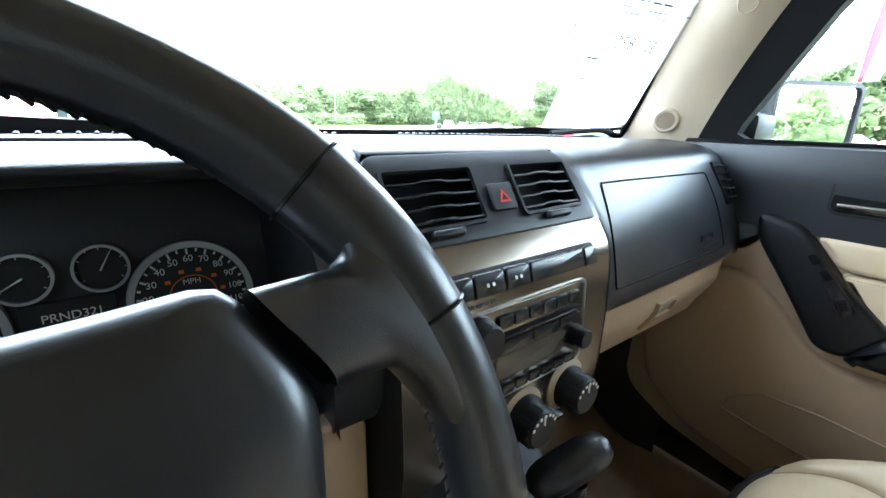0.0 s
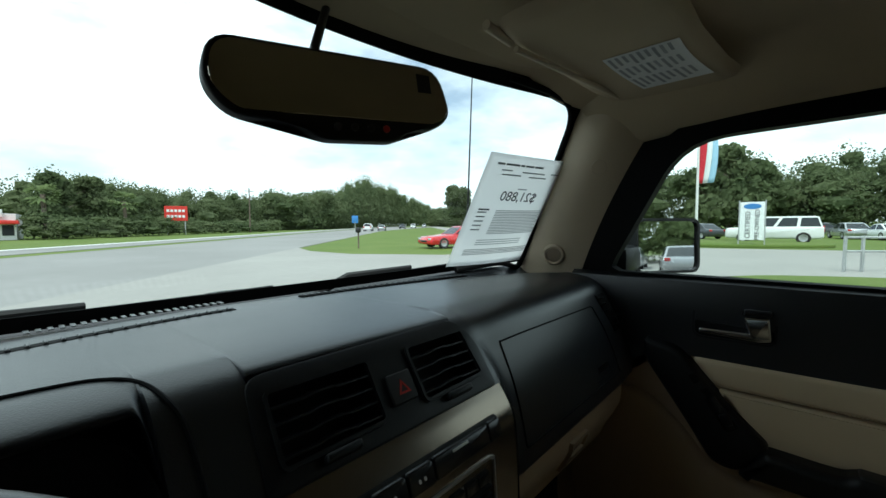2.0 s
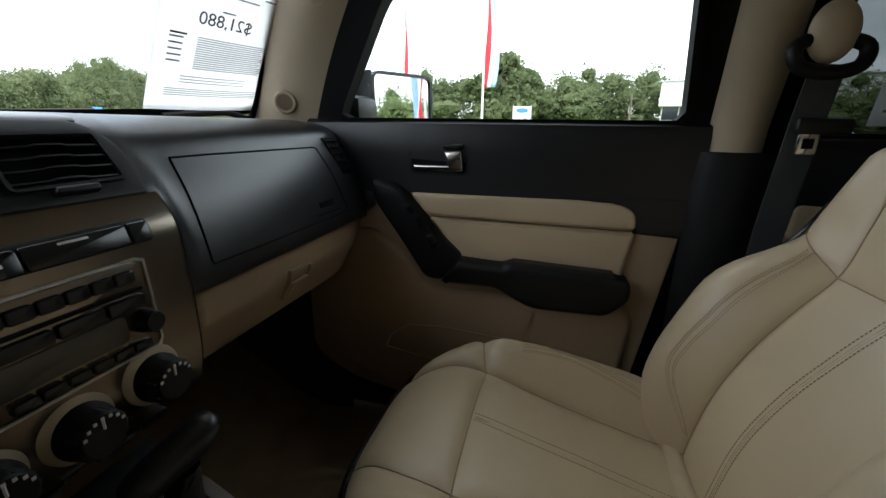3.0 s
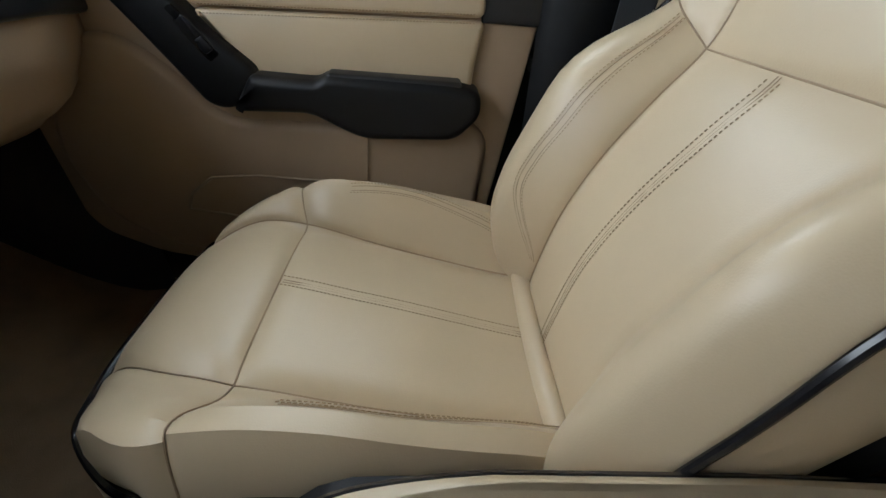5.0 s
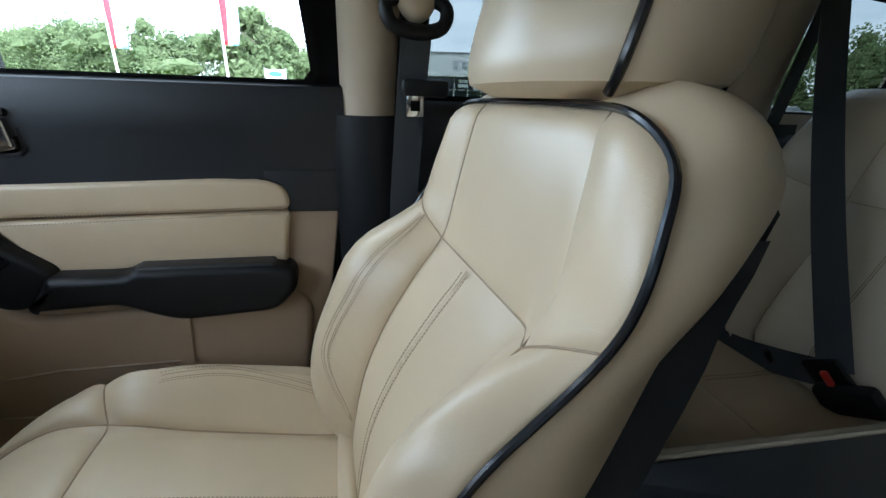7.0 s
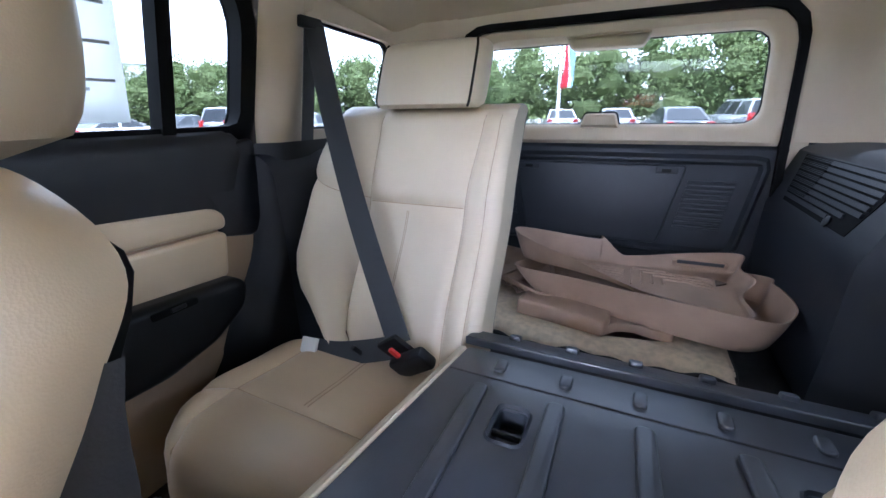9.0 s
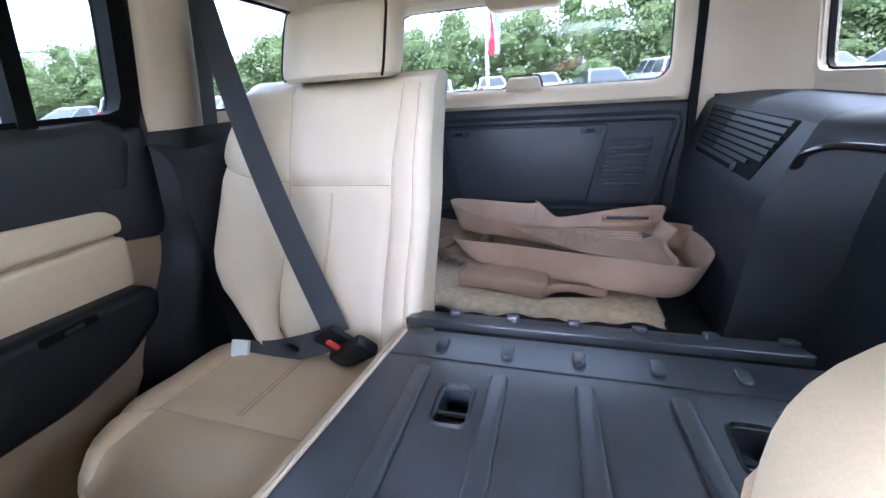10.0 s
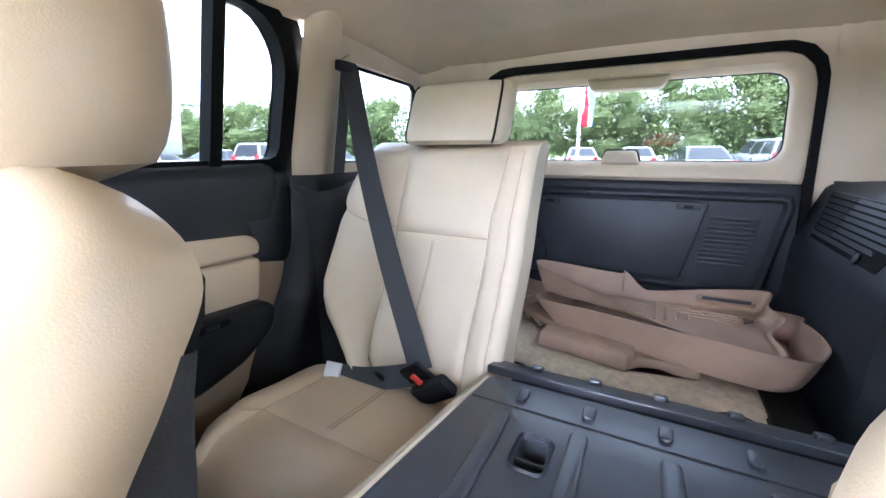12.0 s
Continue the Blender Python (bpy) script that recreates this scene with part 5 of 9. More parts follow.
def handle(s, t):
    q = 2 * math.pi * s
    k = lerp(-1, 1, t)
    rr = max(0.0, 1 - abs(k) ** 4) ** 0.4
    ax, up = V(0.93, -0.28, 0.22).normalized(), V(-0.2, 0.1, 1).normalized()
    ot = ax.cross(up)
    return V(0.055, 0.738, 0.918) + ax * 0.056 * k + (ot * math.cos(q) * 0.024 + up * math.sin(q) * 0.020) * max(0.05, rr) + up * 0.006 * k


grid(bm, handle, 28, 18, loop=True)
part("shift_handle", bm, BLACK_SOFT, shifter, "black grained shift handle")

# ---- doors ----
def door_put(side, x0=0.700):
    return lambda y, z, hgt: V(side * (x0 - hgt), y, z)


def front_door(side):
    door = thing("front_door", "closed front door with black upper trim and beige padded panel", "car door", (side * 0.70, 0.45, 0.9), "doors")
    put = door_put(side)

    def mk(name, outline, depth, mat, label="", bev=0.006, parent=None, base=-0.03, r=0.0, x0=0.700, seg=3):
        bm = B()
        slab(bm, rounded(outline, r) if r else outline, door_put(side, x0), depth, bev, seg, base)
        return part(name, bm, mat, parent or door, label)

    # black upper: rolled sill
    bm = B()
    prof = [(0.735, 1.268), (0.712, 1.278), (0.698, 1.278), (0.686, 1.270), (0.681, 1.25), (0.684, 1.20), (0.690, 1.15), (0.690, 1.115)]
    ys = [0.945 - 0.865 * k / 30 for k in range(31)]
    loft(bm, [[V(side * (x - 0.004 * math.sin(math.pi * (0.945 - y) / 0.865)), y, z) for x, z in prof] for y in ys], closed=False, caps=False)
    part("upper_trim", bm, DOOR_BLACK, door, "black grained upper door trim")
    mk("rear_trim", [(0.30, 1.13), (0.082, 1.13), (0.094, 1.048), (0.19, 1.052), (0.196, 1.10), (0.24, 1.118)], 0.012, DOOR_BLACK, "", 0.004)
    # beige lower panel
    low = [(0.93, 1.05), (0.80, 1.058), (0.74, 1.125), (0.64, 1.125), (0.094, 1.125), (0.098, 1.05), (0.15, 0.70), (0.19, 0.545), (0.70, 0.545), (0.86, 0.575), (0.965, 0.63), (1.02, 0.76), (1.0, 0.95)]
    mk("lower_panel", low, 0.004, BEIGE, "beige moulded lower door panel", 0.004, r=0.03)
    mk("lower_bulge", [(0.90, 0.99), (0.79, 1.03), (0.70, 0.965), (0.64, 0.885), (0.40, 0.88), (0.20, 0.90), (0.16, 0.86), (0.185, 0.60), (0.60, 0.57), (0.82, 0.60), (0.93, 0.68), (0.96, 0.82)], 0.020, BEIGE, "", 0.016, r=0.05, seg=5)
    # pocket line and rib
    bm = B()
    tube(bm, [put(y, z, 0.0205) for y, z in ((0.755, 0.700), (0.74, 0.735), (0.69, 0.772), (0.60, 0.778), (0.50, 0.772), (0.38, 0.765))], 0.003, 6)
    part("pocket_line", bm, GROOVE, door)
    bm = B()
    tube(bm, [put(y, z, 0.0205) for y, z in ((0.755, 0.700), (0.66, 0.685), (0.50, 0.675))], 0.003, 6)
    part("pocket_line", bm, GROOVE, door)
    bm = B()
    ribbon(bm, [put(0.392, 0.876, 0.022), put(0.398, 0.80, 0.022), put(0.405, 0.70, 0.020)], 0.022, 0.008, (0, 1, 0))
    part("panel_rib", bm, BEIGE, door)
    # padded insert
    up_o = [(0.688, 1.116), (0.30, 1.118), (0.215, 1.112), (0.188, 1.095), (0.184, 1.058), (0.642, 1.062)]
    lo_o = [(0.640, 1.058), (0.184, 1.054), (0.196, 0.995), (0.200, 0.950), (0.45, 0.965), (0.555, 0.945)]
    mk("insert_upper", up_o, 0.020, LEATHER, "beige leather door insert", 0.010, r=0.018, seg=5)
    mk("insert_lower", lo_o, 0.020, LEATHER, "", 0.010, r=0.012, seg=5)
    bm = B()
    for dz in (0.004, -0.008):
        stitches(bm, [put(lerp(0.625, 0.20, k / 20), 1.060 + dz, 0.0205 if dz < 0 else 0.0195) for k in range(21)], V(-side, 0, 0))
    ob = part("stitching", bm, THREAD, door, "tan stitching along the insert")
    ob["kind"] = "stuff"
    # strap and armrest
    bm = B()
    strap = rounded([(0.775, 1.148), (0.705, 1.132), (0.630, 1.045), (0.548, 0.972), (0.595, 0.912), (0.640, 0.915), (0.700, 1.005), (0.765, 1.095)], [0.02, 0.02, 0.03, 0.02, 0.03, 0.02, 0.04, 0.02])
    slab(bm, strap, put, 0.046, 0.012, 4, base=-0.01)
    st = part("pull_strap", bm, BLACK, door, "black diagonal pull handle")
    bm = B()
    arm = rounded([(0.560, 0.972), (0.455, 0.966), (0.440, 0.976), (0.225, 0.966), (0.186, 0.955), (0.182, 0.915), (0.225, 0.872), (0.385, 0.870), (0.430, 0.890), (0.470, 0.912), (0.60, 0.912)], [0.01, 0.01, 0.012, 0.02, 0.015, 0.03, 0.02, 0.03, 0.03, 0.02, 0.01])
    slab(bm, arm, put, 0.060, 0.016, 5, base=-0.01)
    part("armrest", bm, BLACK, door, "black door armrest")
    bm = B()
    slab(bm, rounded([(0.438, 0.978), (0.22, 0.970), (0.215, 0.955), (0.445, 0.955)], 0.006), put, 0.052, 0.006, 3, base=0.0)
    part("armrest_pad", bm, DOOR_BLACK, door, "soft pad on the armrest")
    for y, z in ((0.628, 1.020),):
        bm = B()
        slab(bm, rounded([(y + 0.030, z + 0.026), (y + 0.012, z + 0.034), (y - 0.030, z - 0.020), (y - 0.010, z - 0.034)], 0.008), put, 0.0475, 0.001, 2, base=0.04)
        sp_ = part("switch_plate", bm, BLACK_GLOSS, st)
        bm = B()
        slab(bm, rounded([(y + 0.004, z - 0.002), (y - 0.010, z + 0.006), (y - 0.022, z - 0.014), (y - 0.008, z - 0.022)], 0.004), put, 0.052, 0.003, 2, base=0.04)
        part("window_switch", bm, BLACK, st, "black window switch")
    for k in range(2):
        bm = B()
        y, z = 0.675 - 0.022 * k, 1.078 - 0.024 * k
        slab(bm, rounded([(y + 0.010, z + 0.006), (y, z + 0.012), (y - 0.012, z - 0.002), (y - 0.002, z - 0.010)], 0.003), put, 0.048, 0.001, 2, base=0.04)
        part("strap_slot", bm, SEAL, st)
    # handle
    bm = B()
    rec = [Vector(p) for p in [(0.680, 1.163), (0.680, 1.224), (0.553, 1.226), (0.553, 1.163)]]
    put2 = lambda y, z, hgt: V(side * (0.690 - hgt), y, z)
    ro = resample(rounded(rec, 0.014), 60)
    ring_slab(bm, inset2(ro, -0.004) if area2(ro) > 0 else inset2(ro, 0.004), ro, put2, -0.01, 0.010)
    rc = part("handle_bezel", bm, BLACK, door, "black recess frame for the handle")
    bm = B()
    slab(bm, ro, put2, 0.0085, 0.0005, 1, base=0.0)
    part("handle_recess", bm, SEAL, door)
    bm = B()
    slab(bm, rounded([(0.672, 1.181), (0.672, 1.171), (0.575, 1.166), (0.556, 1.170), (0.556, 1.186), (0.575, 1.182)], 0.004), put2, 0.020, 0.004, 3, base=0.006)
    hd = part("door_handle", bm, CHROME, door, "chrome inner door handle")
    bm = B()
    slab(bm, rounded([(0.600, 1.212), (0.560, 1.214), (0.556, 1.172), (0.586, 1.170)], 0.004), put2, 0.024, 0.004, 3, base=0.006)
    part("handle_block", bm, CHROME, hd)
    bm = B()
    slab(bm, rounded([(0.600, 1.228), (0.556, 1.228), (0.556, 1.216), (0.602, 1.214)], 0.004), put2, 0.022, 0.004, 3, base=0.004)
    part("lock_slider", bm, BLACK_GLOSS, door, "black lock slider")
    return door


def rear_door(side):
    door = thing("rear_door", "closed rear door with black upper trim and beige panel", "car door", (side * 0.70, -0.4, 0.9), "doors")
    put = door_put(side)
    bm = B()
    prof = [(0.735, 1.248), (0.712, 1.256), (0.695, 1.256), (0.682, 1.246), (0.676, 1.22), (0.682, 1.15), (0.688, 1.08)]
    ys = [-0.05 - 0.70 * k / 24 for k in range(25)]
    rows_ = []
    for y in ys:
        e = smooth01(-0.70, -0.752, y)
        rows_.append([V(side * (x + 0.02 * e), y, z - 0.025 * e) for x, z in prof])
    loft(bm, rows_, closed=False, caps=False)
    part("upper_trim", bm, DOOR_BLACK, door, "black grained upper door trim")

    def mk(name, outline, depth, mat, label="", bev=0.006, base=-0.03, r=0.0, seg=3):
        bm = B()
        slab(bm, rounded(outline, r) if r else outline, put, depth, bev, seg, base)
        return part(name, bm, mat, door, label)

    mk("rear_trim", [(-0.05, 1.16), (-0.765, 1.235), (-0.772, 1.10), (-0.735, 1.010), (-0.640, 1.030), (-0.640, 1.090), (-0.62, 1.122), (-0.56, 1.136), (-0.05, 1.145)], 0.016, DOOR_BLACK, "", 0.008, r=0.02)
    low = [(-0.05, 1.12), (-0.735, 1.12), (-0.735, 1.01), (-0.70, 0.92), (-0.60, 0.76), (-0.52, 0.66), (-0.46, 0.55), (-0.08, 0.55)]
    mk("lower_panel", low, 0.006, BEIGE, "beige moulded lower door panel", 0.004, r=0.02)
    mk("insert_upper", [(-0.08, 1.135), (-0.46, 1.113), (-0.63, 1.098), (-0.657, 1.080), (-0.655, 1.048), (-0.08, 1.062)], 0.020, LEATHER, "beige leather door insert", 0.010, r=0.018, seg=5)
    mk("insert_lower", [(-0.08, 1.056), (-0.655, 1.042), (-0.640, 0.94), (-0.08, 0.92)], 0.020, LEATHER, "", 0.010, r=0.018, seg=5)
    mk("armrest", [(-0.16, 0.965), (-0.40, 0.960), (-0.52, 0.952), (-0.632, 0.945), (-0.654, 0.925), (-0.640, 0.875), (-0.56, 0.825), (-0.45, 0.800), (-0.30, 0.805), (-0.16, 0.84)], 0.062, BLACK, "black door armrest pod", 0.02, r=0.02, seg=5)
    mk("armrest_cup", [(-0.44, 0.945), (-0.53, 0.944), (-0.53, 0.930), (-0.44, 0.930)], 0.064, SEAL, "", 0.001, base=0.03, r=0.006)
    mk("window_switch", [(-0.475, 0.942), (-0.505, 0.942), (-0.505, 0.934), (-0.475, 0.934)], 0.067, BLACK, "black window switch", 0.002, base=0.03, r=0.003)
    return door


front_door(1)
rear_door(1)
rear_door(-1)
front_door(-1)

# door speaker grille and clip on the passenger's pillar
for side in (1, -1):
    sp_ = thing("tweeter", "small round beige tweeter grille on the pillar", "speaker", (side * 0.672, 0.985, 1.317))
    ax = V(-side * 0.90, -0.36, -0.20)
    bm = B()
    disc(bm, V(side * 0.670, 0.986, 1.314), ax, [(0.028, -0.012), (0.027, 0.004), (0.023, 0.009), (0.019, 0.009), (0.018, 0.006), (0, 0.006)], 32)
    part("speaker_ring", bm, BEIGE_TRIM, sp_)
    bm = B()
    disc(bm, V(side * 0.670, 0.986, 1.314), ax, [(0.0175, 0.004), (0.0175, 0.0075), (0.0, 0.009)], 24)
    part("grille", bm, M("tan_speaker_mesh", (0.33, 0.25, 0.18), 0.8, bump=0.9, bscale=1500, cells=True), sp_, "tan speaker mesh")
    bm = B()
    c, u = V(side * 0.631, 0.863, 1.514), V(-side * 0.81, -0.41, -0.42)
    disc(bm, c, u, [(0.0165, -0.01), (0.0165, 0.0008), (0.0155, 0.0016), (0.0148, 0.0002), (0, 0.0010)], 28)
    single("pillar_cap", bm, BEIGE_TRIM, "round beige cap plug on the windscreen pillar", "cap")

# ---- belts at the pillar ----
for side in (1, -1):
    belt = thing("seat_belt", "black front seat belt hanging from a pillar anchor", "seat belt", (side * 0.62, -0.03, 1.2), "seat belts")
    xo = side * 0.628
    bm = B()
    ribbon(bm, [V(side * 0.60, -0.034, 1.365), V(side * 0.602, -0.026, 1.28), V(side * 0.602, -0.012, 1.10), V(side * 0.60, 0.0, 0.80), V(side * 0.60, 0.0, 0.60)], 0.048, 0.0025, (0, 1, 0.05))
    part("webbing", bm, BELT, belt, "black belt webbing")
    bm = B()

    def knobf(s, t, side=side):
        q = 2 * math.pi * s
        k = math.sin(t * math.pi / 2)
        return V(side * (0.612 - 0.022 * (1 - k * k) ** 0.5), -0.034 + 0.034 * math.cos(q) * k, 1.412 + 0.046 * math.sin(q) * k)

    grid(bm, knobf, 32, 10, loop=True)
    bmesh.ops.remove_doubles(bm, verts=bm.verts, dist=1e-5)
    cov = part("anchor_cover", bm, BEIGE_TRIM, belt, "beige oval anchor cover")
    bm = B()
    slab(bm, rounded([(-0.050, 1.425), (-0.018, 1.425), (-0.018, 1.447), (-0.050, 1.447)], 0.006), lambda y, z, hgt: V(side * (0.600 - hgt), y, z), 0.004, 0.002, base=-0.02)
    part("height_button", bm, BEIGE_TRIM, cov)
    bm = B()
    tube(bm, spline([V(side * 0.606, -0.078, 1.392), V(side * 0.600, -0.074, 1.362), V(side * 0.598, -0.034, 1.352), V(side * 0.600, 0.006, 1.362), V(side * 0.606, 0.012, 1.392), V(side * 0.616, -0.03, 1.405)], 6, closed=True), 0.011, 10, closed=True)
    part("guide_loop", bm, BLACK, belt, "black belt guide loop")
    bm = B()
    rbox(bm, V(side * 0.596, -0.046, 1.272), (0.022, 0.078, 0.028), 0.008)
    part("belt_stop", bm, BLACK, belt, "black belt stop")
    bm = B()
    rbox(bm, V(side * 0.592, -0.028, 1.250), (0.006, 0.030, 0.045), 0.003)
    tg = part("tongue", bm, CHROME, belt, "steel belt tongue")
    bm = B()
    rbox(bm, V(side * 0.5885, -0.028, 1.245), (0.003, 0.016, 0.016), 0.001)
    part("tongue_slot", bm, SEAL, tg)

# kick panels ahead of the doors
for side in (1, -1):
    bm = B()
    grid(bm, lambda s, t, side=side: V(side * (0.715 - 0.03 * math.sin(math.pi * s)), lerp(0.88, 1.34, s), lerp(0.44, 1.26, t)), 10, 12)
    single("kick_panel", bm, BLACK_MATT, "black kick panel ahead of the door", "kick panel", "structure")

# ---- rear-view mirror, visors, price sheet, outside mirrors, wipers, bonnet ----
mir = thing("rear_view_mirror", "black-framed rear-view mirror on a stalk", "mirror", (0, 0.92, 1.53))
MC = V(-0.001, 0.893, 1.535)
MU, MW = V(0.972, -0.20, 0.085).normalized(), V(-0.07, 0.12, 0.985).normalized()
MW = (MW - MU * MW.dot(MU)).normalized()
MN = MW.cross(MU).normalized() * -1


def on_mir(a, b, hgt):
    return MC + MU * (a * 0.965 - 0.003) + MW * b + MN * hgt


shape = rounded([(-0.136, 0.040), (0.128, 0.040), (0.140, -0.018), (0.115, -0.036), (0.072, -0.040), (0.052, -0.054), (-0.040, -0.054), (-0.066, -0.038), (-0.126, -0.034), (-0.148, -0.005)], [0.03, 0.03, 0.03, 0.015, 0.008, 0.012, 0.012, 0.012, 0.03, 0.03])
if MN.y > 0:
    MN = -MN
bm = B()
slab(bm, shape, on_mir, 0.0, 0.004, 3, base=-0.016)
mb = part("mirror_housing", bm, BLACK, mir, "black mirror housing")
inner = rounded([(-0.1315, 0.0355), (0.1235, 0.0355), (0.1345, -0.017), (0.112, -0.0315), (-0.122, -0.0295), (-0.1425, -0.004)], 0.026)
bm = B()
slab(bm, inner, on_mir, 0.0015, 0.0005, 1, base=-0.002)
part("mirror_glass", bm, DIM_MIRROR, mir, "dim tinted mirror glass")
bm = B()
slab(bm, [(0.090, 0.006), (0.110, 0.006), (0.110, 0.028), (0.090, 0.028)], on_mir, 0.002, 0.0003, 1, base=0.0015)
part("compass_display", bm, BLACK_MATT, mir, "small dark display window")
for k in range(4):
    bm = B()
    disc(bm, on_mir(-0.022 + 0.02 * k, -0.0405, -0.002), MN, [(0.004, 0), (0.004, 0.004), (0.003, 0.005), (0, 0.005)], 16)
    part("mirror_button", bm, RED if k == 3 else BLACK_MATT, mb)
bm = B()
tube(bm, [V(-0.03, 0.915, 1.545), V(-0.015, 0.945, 1.59), V(0.045, 1.012, 1.680)], 0.0055, 10)
part("stalk", bm, BLACK, mir)

for side in (1, -1):
    vis = thing("sun_visor", "beige padded sun visor folded up", "sun visor", (side * 0.42, 0.74, 1.655), "visors")
    def on_vis(a, b, hgt, side=side):
        return V(side * (0.415 + a), 0.750 + b - 0.06 * (max(0, a) / 0.22) ** 2, 1.668 - hgt - 0.10 * b * 0.3 - 0.030 * (max(0, a + 0.05) / 0.27) ** 2)

    bm = B()
    for sgn in (1, -1):
        def face(s, t, sgn=sgn):
            q = 2 * math.pi * s
            e = 7
            cs, sn = math.cos(q), math.sin(q)
            a = 0.222 * math.copysign(abs(cs) ** (2 / e), cs) * t
            b = 0.110 * math.copysign(abs(sn) ** (2 / e), sn) * t
            return on_vis(a, b, sgn * 0.013 * (1 - t ** 8) ** 0.5)

        grid(bm, face, 56, 14, loop=True)
    bmesh.ops.remove_doubles(bm, verts=bm.verts, dist=1e-5)
    vp = part("visor_panel", bm, BEIGE_CLOTH, vis, "beige cloth visor panel")

    bm = B()
    lab = [(-0.015, 0.04), (0.135, 0.04), (0.135, -0.055), (-0.015, -0.055)]
    grid(bm, lambda s, t: on_vis(lerp(-0.015, 0.135, s), lerp(0.025, -0.085, t), 0.0142), 12, 6)
    lb = part("warning_label", bm, WHITE, vp, "white printed warning label")
    for r_ in range(9):
        for c_ in range(3):
            bm = B()
            b0 = 0.019 - r_ * 0.0108
            a0 = -0.010 + c_ * 0.048
            ln = 0.040 - 0.012 * ((r_ * 7 + c_ * 3) % 3) / 2
            grid(bm, lambda s, t: on_vis(a0 + ln * s, b0 - 0.005 * t, 0.0150), 4, 1)
            part("print_line", bm, GREY_INK, vp, smooth=False)
    bm = B()
    tube(bm, [V(side * 0.195, 0.858, 1.662), V(side * 0.26, 0.858, 1.660)], 0.007, 10)
    part("visor_clip", bm, BEIGE_TRIM, vis)
    bm = B()
    tube(bm, [V(side * 0.26, 0.850, 1.648), V(side * 0.60, 0.80, 1.640)], 0.005, 8)
    part("visor_rod", bm, BEIGE_TRIM, vis)

# price sheet behind the windscreen
sheet = thing("price_sheet", "white printed price sheet standing against the windscreen", "paper sheet", (0.55, 1.06, 1.42))
P0, P1, P2, P3 = V(0.405, 0.993, 1.535), V(0.648, 0.930, 1.532), V(0.690, 1.085, 1.296), V(0.445, 1.150, 1.290)


def on_sheet(s, t, hgt=0.0):
    p = P0.lerp(P1, s).lerp(P3.lerp(P2, s), t)
    n = (P1 - P0).cross(P3 - P0).normalized()
    if n.y > 0:
        n = -n
    return p + n * (hgt + 0.004 * math.sin(math.pi * s) * math.sin(2.2 * t))


SHEET_MAT = bpy.data.materials.new("thin_white_paper")
SHEET_MAT.use_nodes = True
snt = SHEET_MAT.node_tree
sb = snt.nodes["Principled BSDF"]
sb.inputs["Base Color"].default_value = (0.82, 0.82, 0.83, 1)
sb.inputs["Roughness"].default_value = 0.7
str_ = snt.nodes.new("ShaderNodeBsdfTranslucent")
str_.inputs["Color"].default_value = (0.97, 0.97, 0.96, 1)
smx = snt.nodes.new("ShaderNodeMixShader")
smx.inputs["Fac"].default_value = 0.72
snt.links.new(sb.outputs[0], smx.inputs[1])
snt.links.new(str_.outputs[0], smx.inputs[2])
snt.links.new(smx.outputs[0], snt.nodes["Material Output"].inputs["Surface"])
bm = B()
grid(bm, lambda s, t: on_sheet(s, t), 16, 20)
sob = part("paper", bm, SHEET_MAT, sheet)
sol = sob.modifiers.new("thick", "SOLIDIFY")
sol.thickness = 0.0004
# the print shows through from its face, mirror-wise
sx, sy = (P0 - P1).normalized(), (P0 - P3).normalized()
lettering(sheet, "$21,880", on_sheet(0.50, 0.335, 0.0012), 0.034, INK, right=sx, up=sy, name="price_figure", label="mirrored dark price figure")


def sheet_bar(s0, s1, t0, t1, mat=GREY_INK):
    bm = B()
    grid(bm, lambda s, t: on_sheet(lerp(s0, s1, s), lerp(t0, t1, t), 0.0012), 3, 1)
    part("print_line", bm, mat, sheet, smooth=False)


for s0, s1 in ((0.11, 0.19), (0.205, 0.36), (0.375, 0.42), (0.435, 0.53), (0.545, 0.65)):
    sheet_bar(s0, s1, 0.066, 0.082, GREY_INK)
for s0, s1, t0 in ((0.18, 0.30, 0.115), (0.42, 0.70, 0.12), (0.78, 0.90, 0.115), (0.20, 0.42, 0.15), (0.52, 0.74, 0.155), (0.45, 0.56, 0.26)):
    sheet_bar(s0, s1, t0, t0 + 0.010)
prnd = random.Random(5)
for k in range(15):
    t0 = 0.455 + k * 0.0155
    sheet_bar(0.30, 0.92 - prnd.uniform(0, 0.06), t0, t0 + 0.007)
for k in range(5):
    sheet_bar(0.10, 0.20, 0.47 + 0.04 * k, 0.482 + 0.04 * k)
sheet_bar(0.10, 0.22, 0.445, 0.458, INK)
for k in range(3):
    sheet_bar(0.22, 0.78, 0.735 + 0.022 * k, 0.742 + 0.022 * k)
for k in range(4):
    sheet_bar(0.12, 0.92, 0.83 + 0.016 * k, 0.837 + 0.016 * k)

